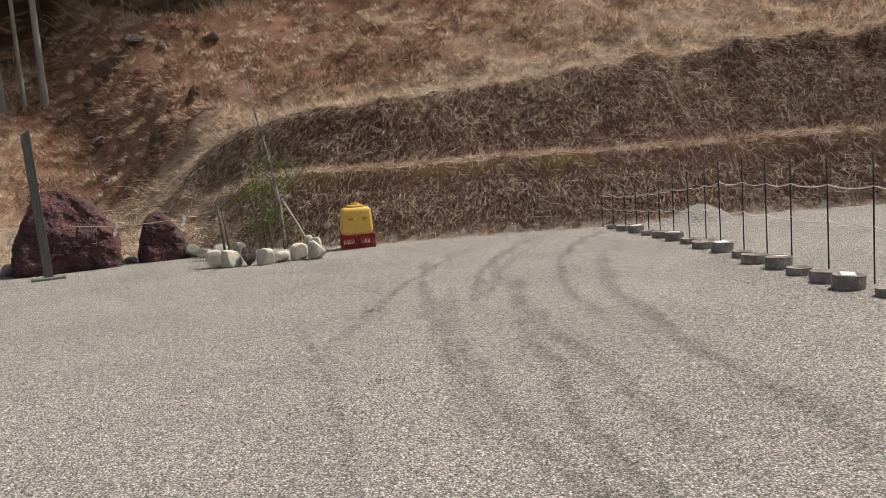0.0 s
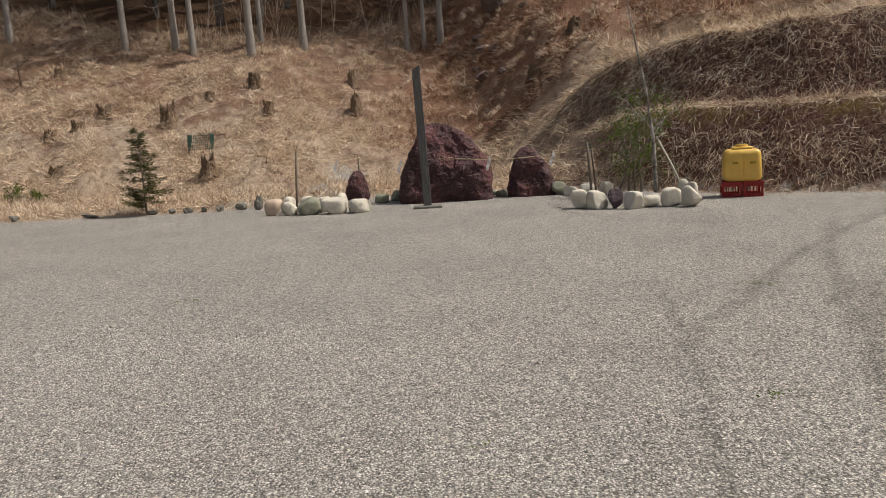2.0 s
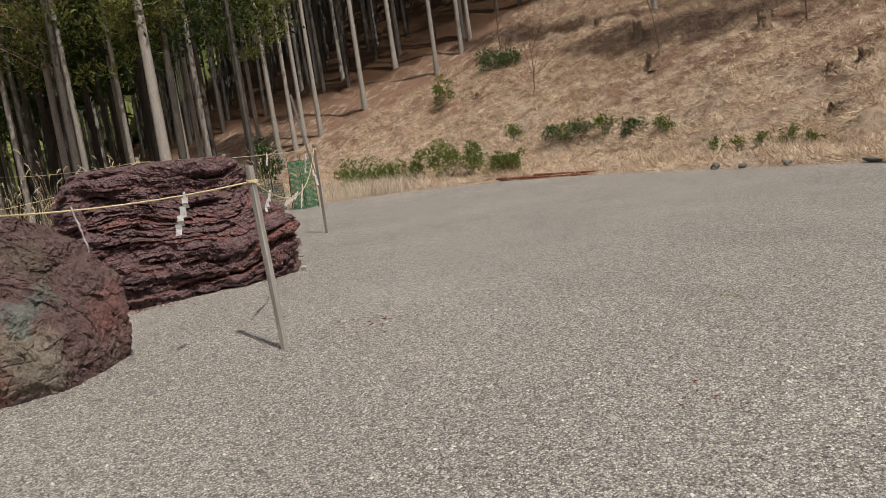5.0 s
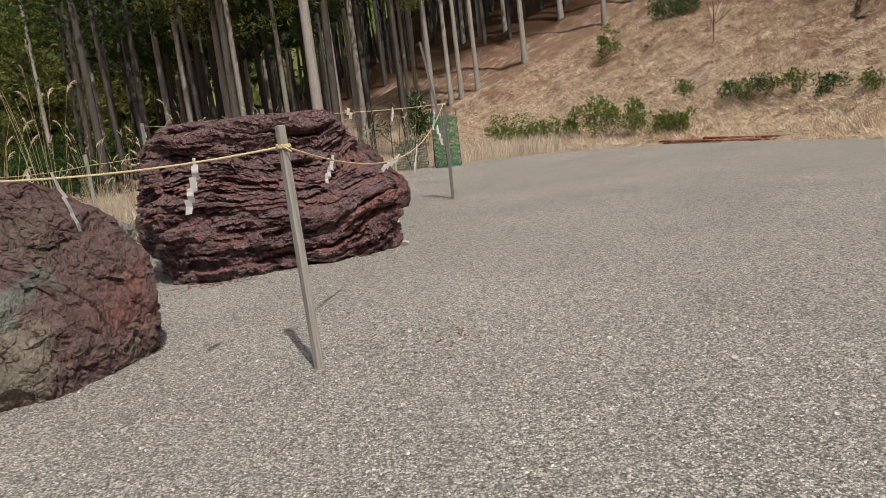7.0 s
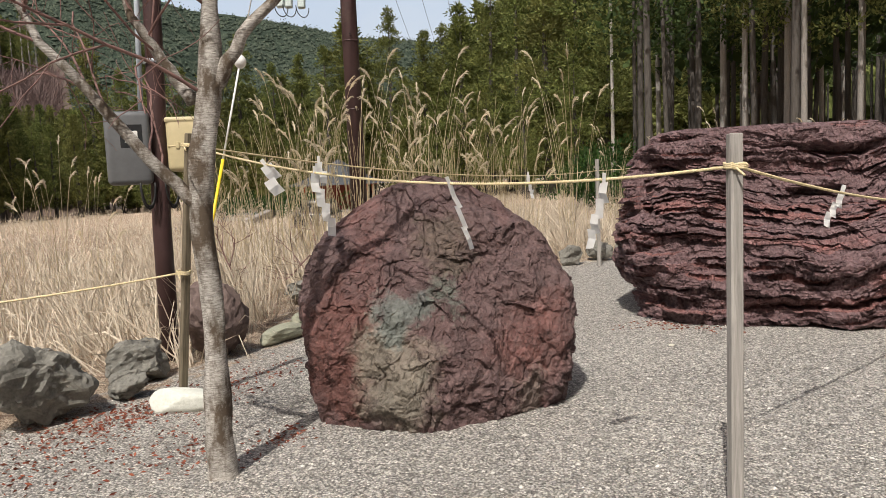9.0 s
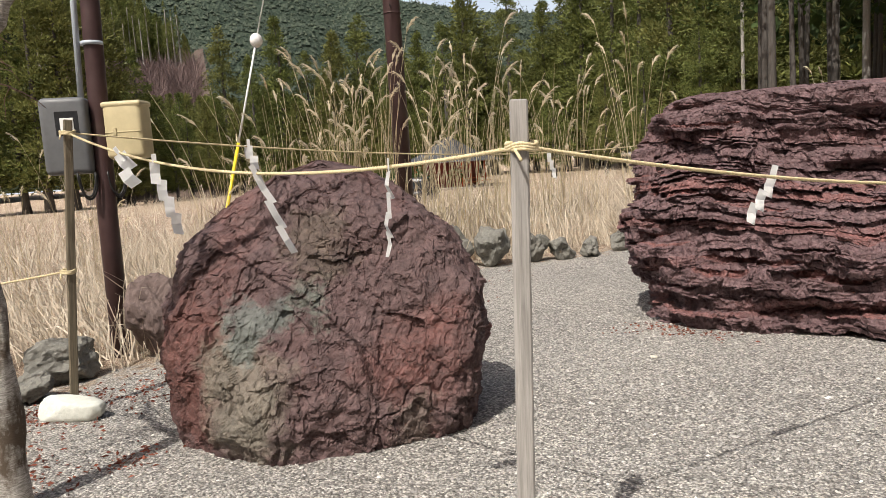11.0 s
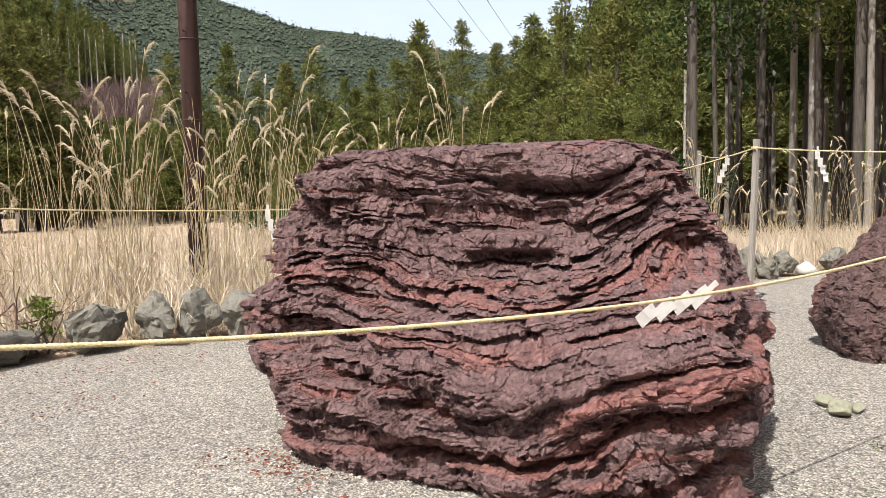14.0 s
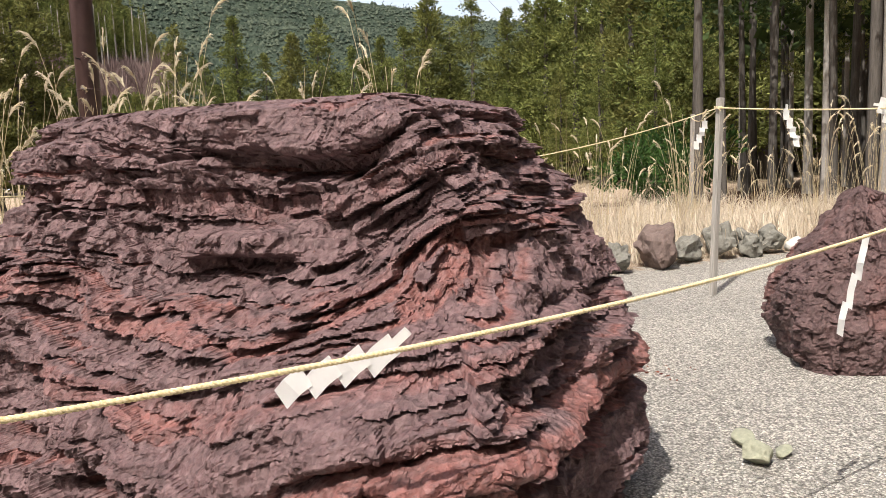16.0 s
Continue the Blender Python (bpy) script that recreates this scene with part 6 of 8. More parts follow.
# ---------------------------------------------------------------- tall plume grass
def plume_grass_meshes(seed, stalks, tall):
    """Stems, plumes and leaves of one clump of tall plume grass."""
    rng = np.random.RandomState(seed)
    stems, feet, ways, lens, lfoot, lway = [], [], [], [], [], []
    wind = rng.uniform(0, 2 * np.pi)
    for _ in range(stalks):
        a, r = rng.uniform(0, 2 * np.pi), rng.uniform(0, 0.34)
        h = tall * rng.uniform(0.60, 1.12)
        lean = np.array([math.cos(a), math.sin(a)]) * rng.uniform(0.02, 0.20) * h + np.array([math.cos(wind), math.sin(wind)]) * 0.08 * h
        t = np.linspace(0, 1, 6)
        p = np.stack([math.cos(a) * r + lean[0] * t ** 2.0, math.sin(a) * r + lean[1] * t ** 2.0, h * t - 0.05 * h * t ** 4], -1)
        stems.append((p, np.linspace(0.0055, 0.0028, 6)))
        if rng.uniform() < 0.45:
            m = 58
            s = rng.uniform(0, 1, m)
            tip, way = p[-1], unit((p[-1] - p[-2])[None])[0]
            bend = unit(np.array([[lean[0], lean[1], -0.25]]))[0]
            spine = tip + np.outer(s * 0.26, way) + np.outer(s ** 2 * 0.10, bend)
            feet.append(spine)
            ways.append(way * 1.0 + bend * (0.2 + 0.8 * s[:, None]) + rng.normal(0, 0.16, (m, 3)))
            lens.append(rng.uniform(0.08, 0.17, m) * (1.1 - 0.5 * s))
        for _ in range(5):
            q = rng.uniform(0, 0.42)
            i = int(q * 5)
            lfoot.append(p[i])
            b = rng.uniform(0, 2 * np.pi)
            lway.append((math.cos(b) * 0.6, math.sin(b) * 0.6, rng.uniform(0.5, 1.6)))
    stem = tubes("stems", stems, 3, False)
    plume = blades("plumes", np.concatenate(feet), np.concatenate(ways), np.concatenate(lens), 0.010, 0.35, rng)
    lv = blades("leaves", np.array(lfoot), np.array(lway), rng.uniform(0.4, 1.0, len(lfoot)), 0.010, rng.uniform(0.3, 0.9, len(lfoot)), rng)
    return stem, plume, lv


PLUMES = [plume_grass_meshes(600 + k, (11, 13, 10, 12, 9)[k], (2.9, 3.2, 2.6, 2.8, 2.2)[k]) for k in range(5)]


def plume_grass(x, y, k, scale=1.0):
    ob = thing("plume_grass", "tall dry plume grass with feathery pale heads", "grass", "plume grass clumps", pose(x, y, float(land([x], [y])[0]) - 0.03, 0, 0, (k * 77) % 360) @ Matrix.Scale(scale, 4))
    for name, me, mat in zip(("stem_cluster", "plume_cluster", "foliage"), PLUMES[k % 5], (M_REED, M_PLUME, M_STRAW_PALE)):
        part(name, me, mat, ob)


for n, (x, y, s) in enumerate([(-11.3, -2.0, 1.0), (-11.9, -1.7, 0.95), (-12.4, -2.3, 1.1), (-12.9, -1.5, 1.0), (-13.4, -2.6, 1.15), (-13.8, -1.6, 1.0), (-14.4, -2.2, 1.1), (-14.9, -1.2, 0.95), (-15.3, -2.4, 1.05), (-12.2, -3.4, 1.1),
                               (-13.0, -3.8, 1.1), (-14.2, -3.5, 1.05), (-10.7, -2.6, 0.9), (-10.2, -3.3, 0.95), (-9.6, -2.6, 0.7), (-15.8, -1.0, 0.9), (-16.4, -1.6, 0.95), (-16.9, -0.6, 0.8), (-11.6, -4.4, 1.0), (-15.4, -4.6, 1.0),
                               (-8.6, -3.2, 0.62), (-7.9, -3.8, 0.6), (-7.2, -3.0, 0.55), (-6.4, -3.6, 0.6), (-5.6, -2.9, 0.6), (-5.0, -3.8, 0.62), (-8.9, -4.6, 0.7), (-6.9, -5.0, 0.65),
                               (-19.6, 0.2, 0.85), (-20.3, 0.7, 0.9), (-21.2, 0.5, 0.8), (-22.0, 1.2, 0.85), (-23.0, 0.8, 0.8), (-18.7, -0.3, 0.8), (-24.2, 1.8, 0.85), (-25.6, 2.4, 0.85), (-26.6, 3.2, 0.8), (-27.6, 3.8, 0.9), (-28.4, 5.0, 0.9), (-29.0, 6.4, 0.85),
                               (-29.4, 7.8, 0.7), (-28.8, 2.6, 0.85), (-30.2, 4.2, 0.9), (-30.6, 6.0, 0.9), (-27.2, 1.0, 0.8), (-25.0, 0.2, 0.8), (-30.4, 9.6, 0.5), (-31.5, 8.2, 0.7)]):
    plume_grass(x, y, n, s)


# a ragged row of clumps close behind the edge stones
edge_rng = np.random.RandomState(88)
EDGE_WAY = [(-28.9, 9.0), (-28.9, 7.2), (-27.3, 4.6), (-25.2, 3.2), (-22.4, 2.0), (-20.0, 0.9), (-18.3, 0.4), (-16.0, -0.4), (-14.0, -0.9), (-12.6, -1.7), (-11.2, -2.2), (-9.9, -2.3)]
for k in range(58):
    t = (k + edge_rng.uniform(-0.4, 0.4)) / 58 * (len(EDGE_WAY) - 1)
    i = min(max(int(t), 0), len(EDGE_WAY) - 2)
    (ax, ay), (bx, by) = EDGE_WAY[i], EDGE_WAY[i + 1]
    px, py = ax + (bx - ax) * (t - i), ay + (by - ay) * (t - i)
    out = abs(edge_rng.normal(0, 0.9))
    plume_grass(px - 0.35 * out, py - 0.9 * out, k, edge_rng.uniform(0.80, 1.12) if -16.5 < px < -10.5 else edge_rng.uniform(0.5, 0.85))


# ---------------------------------------------------------------- chips, litter and weeds on the gravel
def loose_gravel():
    """Single larger chips lying on the gravel near the way."""
    rng = np.random.RandomState(9)
    n = 90000
    t = rng.uniform(0, 1, n)
    cx, cy = np.interp(t, [0, 0.3, 0.6, 1], [1.5, -1.5, -5.5, -11]), np.interp(t, [0, 0.3, 0.6, 1], [5.2, 6.0, 5.3, 4.6])
    x, y = cx + rng.normal(0, 2.6, n), cy + rng.normal(0, 2.4, n)
    keep = lot_distance(x, y) < -0.1
    x, y = x[keep], y[keep]
    n = len(x)
    base = np.array([(1, 0.1, 0), (-1, -0.2, 0), (0.1, 1, 0), (-0.2, -1, 0), (0.1, 0, 1)])
    tri = np.array([(0, 2, 4), (2, 1, 4), (1, 3, 4), (3, 0, 4)])
    size = np.clip(np.exp(rng.normal(np.log(0.0075), 0.35, n)), 0.004, 0.018)
    turn = rng.uniform(0, 2 * np.pi, n)
    v = base[None] * rng.uniform(0.6, 1.3, (n, 5, 1)) * size[:, None, None] * np.array([1.0, 0.75, 0.6])
    c, s = np.cos(turn)[:, None], np.sin(turn)[:, None]
    v = np.stack([v[..., 0] * c - v[..., 1] * s + x[:, None], v[..., 0] * s + v[..., 1] * c + y[:, None], v[..., 2] + 0.001], -1)
    me = tri_mesh("gravel_chips", v.reshape(-1, 3), (np.arange(n)[:, None, None] * 5 + tri[None]).reshape(-1, 3))
    nd = Nodes("gravel_chip")
    col = nd.ramp(nd.island(), (0.0, (0.13, 0.125, 0.12)), (0.35, (0.30, 0.286, 0.27)), (0.88, (0.56, 0.535, 0.495)), (1.0, (0.78, 0.75, 0.70)))
    tagged(part("gravel_chips", me, nd.done(nd.mix(0.25, col, nd.ramp(nd.noise(120, 3), (0.3, 0.2), (0.7, 0.7)), "OVERLAY"), 0.85)), "loose grey and white gravel chips", "gravel", kind="stuff")


def litter(name, label, x0, y0, sx, sy, n, size, material, seed):
    rng = np.random.RandomState(seed)
    x, y = x0 + rng.normal(0, sx, n), y0 + rng.normal(0, sy, n)
    foot = np.stack([x, y, land(x, y) + 0.004], -1)
    way = np.stack([rng.normal(size=n), rng.normal(size=n), rng.uniform(-0.05, 0.35, n)], -1)
    v, t = sprigs(foot, way, size * rng.uniform(0.6, 1.3, n), size * 0.45, rng)
    tagged(part(name, tri_mesh(name, v, t), material), label, "leaves", kind="stuff")


loose_gravel()
M_LITTER = leaf("red_leaf_litter", (0.12, 0.035, 0.025), (0.36, 0.12, 0.07), 0.2)
for n, (x, y, sx, sy, c) in enumerate([(-6.35, 0.75, 0.42, 0.20, 500), (-6.0, 1.5, 0.3, 0.2, 120), (-6.1, 1.9, 0.12, 0.12, 60), (-6.55, 2.0, 0.12, 0.08, 70), (-7.2, 0.75, 0.5, 0.2, 220), (-11.0, -0.2, 0.5, 0.3, 120), (-10.2, 0.8, 0.3, 0.2, 60), (-10.3, 2.9, 0.15, 0.1, 40),
                                       (-6.9, 5.4, 0.2, 0.15, 30), (-10.45, 3.3, 0.1, 0.2, 90), (-14.6, 4.4, 0.1, 0.1, 30), (-3.5, 6.3, 0.12, 0.1, 14), (-5.4, 1.0, 0.4, 0.3, 160)]):
    litter("leaf_litter", "dry reddish leaves lying on the gravel", x, y, sx, sy, c, 0.035, M_LITTER, 700 + n)
M_WEED = leaf("weed", (0.06, 0.10, 0.012), (0.22, 0.30, 0.05), 0.3)
for n, (x, y, s, c) in enumerate([(2.7, 9.0, 0.10, 60), (7.1, 7.6, 0.16, 60), (7.4, 6.8, 0.15, 60), (0.6, 5.3, 0.05, 14), (-0.4, 3.6, 0.08, 40), (-5.0, 8.0, 0.05, 40), (-3.0, 8.6, 0.06, 40), (-12.0, 6.0, 0.1, 30), (-12.9, 5.9, 0.05, 30), (2.2, 6.1, 0.06, 40)]):
    litter("weed_patch", "small green weeds growing through the gravel", x, y, s, s * 0.7, c // 2, 0.026, M_WEED, 740 + n)


# ---------------------------------------------------------------- rope, posts and paper streamers
def square_post(name, foot, top, width, material, label, group="rope posts", thick=None, turn_z=25):
    foot, top = Vector(foot), Vector(top)
    bm = box_bm(width, thick or width, (top - foot).length + 0.15, (0, 0, -0.15), 0.004, 1)
    turn = (top - foot).to_track_quat("Z", "Y").to_matrix().to_4x4()
    return solid(name, bm, material, label, "post", group, m=Matrix.Translation(foot) @ turn @ pose(0, 0, 0, 0, 0, turn_z))


P_NEAR, P_LEFT, P_CORNER, P_BACK, P_FAR = (-6.81, 4.505, 1.495), (-6.82, 0.97, 1.80), (-16.28, 7.16, 1.88), (-17.9, 3.55, 2.13), (-28.0, -1.24, 2.62)
square_post("rope_post", (-6.70, 4.52, 0), (-6.815, 4.50, 1.63), 0.053, M_POST, "grey weathered square wooden post with a yellow rope")
square_post("rope_post", (-16.26, 7.14, 0), (-16.30, 7.17, 1.98), 0.06, M_POST_DARK, "grey wooden corner post with a yellow rope")
square_post("long_pole", (-16.20, 7.10, 1.2), (-16.36, 6.86, 3.1), 0.045, M_POST_DARK, "thin dark pole tied to the corner post")
square_post("rope_post", (-6.68, 0.86, -0.05), (-6.83, 0.97, 1.88), 0.048, M_POST_BROWN, "brown wooden post with ropes tied beside the stones")
square_post("rope_post", (-17.86, 3.5, 0), (-17.92, 3.56, 2.24), 0.065, M_POST, "grey wooden post behind the pointed rock")
square_post("rope_post", (-28.0, -1.27, -0.3), (-28.02, -1.21, 2.7), 0.09, M_POST, "grey wooden post standing in tall dry grass")
square_post("rope_post", (-14.6, 0.9, 0), (-14.6, 0.9, 1.7), 0.06, M_POST, "grey wooden post behind the layered rock")

M_ROPE = (lambda n: n.done(n.mix(n.ramp(n.noise(160, 4), (0.35, 0.0), (0.65, 1.0)), (0.52, 0.42, 0.22), (0.78, 0.68, 0.46)), 0.8, n.bump(n.noise(220, 3), 0.5, 0.003), spec=0.2))(Nodes("straw_rope"))
M_PAPER = (lambda n: thin_leaf(n, n.mix(n.ramp(n.noise(14, 4), (0.4, 0.0), (0.7, 1.0)), (0.88, 0.88, 0.87), (0.95, 0.95, 0.94)), 0.7, 0.3))(Nodes("white_paper", "object"))


def hang(a, b, sag, n):
    """Points of a rope that hangs between two places."""
    t = np.linspace(0, 1, n)
    p = np.outer(1 - t, a) + np.outer(t, b)
    p[:, 2] -= 4 * sag * t * (1 - t)
    return p


def laid_rope(name, label, a, b, sag, r=0.0056, pitch=0.038, fine=True):
    """A rope of three twisted strands, or a plain one where it stays far off."""
    a, b = np.array(a, float), np.array(b, float)
    length = np.linalg.norm(b - a)
    if not fine:
        me = tubes(name, [(hang(a, b, sag, 40), r * 1.25)], 6)
    else:
        n = int(length / pitch * 9)
        p = hang(a, b, sag, n)
        tang = unit(np.gradient(p, axis=0))
        s1 = unit(np.cross(tang, np.array([0, 0, 1.0])))
        s2 = np.cross(tang, s1)
        turn = np.linspace(0, 2 * np.pi * length / pitch, n)
        many = []
        for k in range(3):
            w = turn + k * 2.0944
            many.append((p + (s1 * np.cos(w)[:, None] + s2 * np.sin(w)[:, None]) * r * 0.62, r * 0.72))
        me = tubes(name, many, 5)
    return solid(name, me, M_ROPE, label, "rope", "shrine ropes")


def knot(place, r=0.045, turns=3):
    t = np.linspace(0, turns * 2 * np.pi, turns * 22)
    p = np.stack([np.cos(t) * r, np.sin(t) * r, np.linspace(-0.012, 0.012, len(t)) + 0.004 * np.sin(t * 3)], -1) + np.array(place)
    tail = np.array(place) + np.outer(np.linspace(0, 1, 8), (0.03, 0.05, -0.04)) + (0.04, 0, 0)
    solid("rope_knot", tubes("rope_knot", [(p, 0.006), (tail, 0.005)], 6), M_ROPE, "yellow straw rope wound round a wooden post", "rope", "rope knots")


laid_rope("straw_rope", "yellow twisted rope hanging in front of the layered rock", P_NEAR, P_CORNER, 0.51)
laid_rope("straw_rope", "yellow twisted rope hanging in front of the dome rock", P_LEFT, P_NEAR, 0.155)
laid_rope("straw_rope", "thin yellow rope running behind the rocks", P_LEFT, (-14.6, 0.9, 1.52), 0.14, 0.005, fine=False)
laid_rope("straw_rope", "thin yellow rope running behind the rocks", (-14.6, 0.9, 1.52), P_BACK, 0.16, 0.005, fine=False)
laid_rope("straw_rope", "yellow rope between two wooden posts", P_BACK, P_CORNER, 0.06, 0.0065, fine=False)
laid_rope("straw_rope", "thin yellow rope running off over the dry grass", P_BACK, P_FAR, 0.12, 0.0055, fine=False)
laid_rope("straw_rope", "dark rope tied low on the brown post", (-6.74, 0.91, 0.93), (-3.6, -1.6, 0.85), 0.10, 0.006, fine=False)
for place in (P_NEAR, P_LEFT, P_CORNER, P_BACK, (-6.74, 0.91, 0.93)):
    knot(place)


def streamer(at, away, length=0.33, width=0.06, twist=0, folds=4, lean=(0, 0), tag="white zigzag paper streamer hanging from the rope"):
    """A folded white paper streamer: offset leaves, one below another. away: bearing of its face in degrees."""
    bm = bmesh.new()
    step = length / folds
    x = 0.0
    rng = random.Random(int(abs(at[0] * 100 + at[1] * 10)))
    for k in range(folds):
        top, bot = -k * step, -(k + 1) * step - 0.012
        bend = rng.uniform(-0.012, 0.012)
        d = 0.002 * k
        vs = [bm.verts.new(c) for c in ((x - width / 2, d, top), (x + width / 2, d, top + 0.010), (x + width / 2 + 0.004, d + bend, (top + bot) / 2), (x + width / 2, d - bend, bot), (x - width / 2, d - bend, bot - 0.010), (x - width / 2 + 0.004, d + bend, (top + bot) / 2))]
        bm.faces.new((vs[0], vs[1], vs[2], vs[5]))
        bm.faces.new((vs[5], vs[2], vs[3], vs[4]))
        x += width * (0.55 if k % 1 == 0 else -0.55) * (1 if twist >= 0 else -1)
    tie = [bm.verts.new(c) for c in ((-0.012, 0, 0.05), (0.012, 0, 0.05), (0.012, 0, -0.01), (-0.012, 0, -0.01))]
    bm.faces.new(tie)
    bmesh.ops.solidify(bm, geom=bm.faces[:], thickness=0.0012)
    return solid("paper_streamer", bm, M_PAPER, tag, "paper streamer", "paper streamers", m=pose(at[0], at[1], at[2], lean[0], lean[1], away))


streamer((-6.815, 1.71, 1.625), -50, 0.17, 0.075, 1, 2, (0, 35))
streamer((-6.815, 2.12, 1.555), -35, 0.36, 0.05, -1, 4)
streamer((-6.81, 3.08, 1.46), -20, 0.36, 0.03, 1, 3, (0, 26))
streamer((-6.80, 3.93, 1.44), 62, 0.30, 0.055, -1, 4, (0, 4))
streamer((-7.99, 4.81, 1.32), -60, 0.17, 0.034, 1, 3, (0, -14))
streamer((-10.86, 5.62, 1.17), -52, 0.28, 0.055, 1, 4, (0, -48), "white zigzag paper streamer blown over the rope")
streamer((-12.97, 6.13, 1.20), -75, 0.36, 0.025, 1, 3, (0, -8))
streamer((-15.0, 6.80, 1.44), -52, 0.30, 0.06, -1, 3)
streamer((-12.04, 0.95, 1.49), -40, 0.28, 0.045, -1, 3)
streamer((-8.1, 0.97, 1.68), -40, 0.16, 0.06, -1, 2)
streamer((-17.5, 4.4, 2.03), -52, 0.36, 0.06, -1, 4)
streamer((-17.1, 5.3, 1.98), -52, 0.12, 0.14, 1, 2, (0, 80), "white paper streamer wound on the rope")
streamer((-16.7, 6.2, 1.90), -52, 0.22, 0.05, 1, 3)
streamer((-21.0, 2.08, 2.15), -52, 0.42, 0.08, 1, 4)
streamer((-16.5, 7.0, 1.75), -52, 0.34, 0.05, 1, 4)


# ---------------------------------------------------------------- tank on crates
M_TANK = plain("yellow_plastic", (0.78, 0.50, 0.11), 0.35, spread=0.12, scale=5, bump=0.03, spec=0.5)
M_CRATE = plain("red_plastic", (0.33, 0.022, 0.025), 0.4, spread=0.2, scale=8)


def crate(x, y, turn):
    """A red bottle crate: rails, posts and a slatted wall."""
    ob = thing("bottle_crate", "red plastic bottle crate under the yellow tank", "crate", "bottle crates", pose(x, y, 0, 0, 0, turn))
    w, d, h = 0.365, 0.45, 0.295
    for name, z, t in (("bottom_rail", 0.0, 0.07), ("top_rail", h - 0.09, 0.09)):
        bm = join_bm(box_bm(w, 0.014, t, (0, d / 2 - 0.007, z), 0.003, 1), box_bm(w, 0.014, t, (0, -d / 2 + 0.007, z), 0.003, 1),
                     box_bm(0.014, d - 0.03, t, (w / 2 - 0.007, 0, z), 0.003, 1), box_bm(0.014, d - 0.03, t, (-w / 2 + 0.007, 0, z), 0.003, 1))
        part(name, bm, M_CRATE, ob)
    part("floor", box_bm(w - 0.03, d - 0.03, 0.012, (0, 0, 0.004)), M_CRATE, ob)
    for sx in (-1, 1):
        for sy in (-1, 1):
            part("corner_post", box_bm(0.04, 0.04, h - 0.02, (sx * (w / 2 - 0.022), sy * (d / 2 - 0.022), 0.008), 0.004, 1), M_CRATE, ob)
        for k in (-1, 1):
            part("bar", box_bm(0.022, 0.016, h - 0.14, (k * 0.062, sx * (d / 2 - 0.012), 0.06), 0.002, 1), M_CRATE, ob)
    return ob


def tank(x, y, z, turn):
    ob = thing("water_tank", "yellow plastic water tank standing on red crates", "tank", at=pose(x, y, z, 0, 0, turn))
    body = box_bm(0.70, 0.52, 0.62, (0, 0, 0), 0.11, 5)
    for v in body.verts:
        k = v.co.z / 0.62
        v.co.x *= 1.0 - 0.10 * max(0, k - 0.55) ** 1.2 + 0.02 * math.sin(k * 6)
        v.co.y *= 1.0 - 0.10 * max(0, k - 0.55) ** 1.2
    part("body", body, M_TANK, ob, shade=True)
    part("shoulder", box_bm(0.36, 0.34, 0.06, (0, 0, 0.605), 0.025, 3), M_TANK, ob, shade=True)
    lid = bmesh.new()
    bmesh.ops.create_cone(lid, cap_ends=True, segments=28, radius1=0.115, radius2=0.105, depth=0.05)
    bmesh.ops.translate(lid, vec=(0, 0, 0.685), verts=lid.verts)
    part("lid", lid, M_TANK, ob, "round yellow screw lid", shade=False)
    part("rib", box_bm(0.03, 0.012, 0.44, (0.02, -0.262, 0.09), 0.005, 2), M_TANK, ob)
    # grips: thin plates in darker yellow that imitate the shade of a hollow
    for sx in (-0.14, 0.17):
        part("handle_recess", box_bm(0.11, 0.02, 0.05, (sx, -0.252, 0.34), 0.008, 2), plain("tank_yellow_shaded", (0.42, 0.27, 0.03), 0.5), ob, "yellow grip plate, darkened like a shaded recess")
    return ob


for k in (-1, 1):
    crate(4.07 + k * 0.19, 16.9 - k * 0.02, -4)
tank(4.07, 16.9, 0.297, -4)

# ---------------------------------------------------------------- tall board before the maroon rock
M_SLATE = weathered_wood("dark_board", (0.075, 0.072, 0.07), (0.20, 0.195, 0.185))
board = thing("tall_board", "tall dark weathered board set in a stone base", "post", at=pose(-2.26, 16.95, 0, 0, 0, 12))
bm = box_bm(0.17, 0.06, 2.98, (0, 0, 0.02), 0.006, 1)
for v in bm.verts:
    if v.co.z > 2.9:
        v.co.z -= 0.10 * (0.5 - v.co.x / 0.17)
part("board", bm, M_SLATE, board, m=pose(0, 0, 0, 0, -1.5, 0))
part("base", box_bm(0.62, 0.34, 0.07, (0, 0, -0.02), 0.02, 2), M_STONE, board, "low grey stone base")

# ---------------------------------------------------------------- thin stakes with a cord among the maroon rocks
M_STAKE = weathered_wood("stake", (0.14, 0.115, 0.09), (0.30, 0.25, 0.20))


def stake(x, y, h, r, label, lean=(0, 0), material=None, group="stakes", name="stake"):
    z = float(land([x], [y])[0])
    me = tubes(name, [([(x, y, z - 0.1), (x + lean[0] * 0.5, y + lean[1] * 0.5, z + h * 0.5), (x + lean[0], y + lean[1], z + h)], [r, r * 0.95, r * 0.9])], 8)
    return solid(name, me, material or M_STAKE, label, "stake", group)


CORD = [(-5.4, 17.55, 1.30), (-4.56, 19.6, 1.08), (-2.0, 17.9, 1.02), (1.12, 17.8, 1.10)]
stake(-5.5, 17.5, 1.38, 0.03, "brown wooden stake behind white border stones", (0.1, 0.05))
stake(-4.6, 19.58, 1.12, 0.025, "thin brown stake behind the small rock")
stake(1.2, 17.8, 1.2, 0.028, "thin grey stake before the coir bank", (-0.08, 0))
stake(1.3, 17.9, 1.15, 0.02, "thin grey stake before the coir bank", (-0.1, 0))
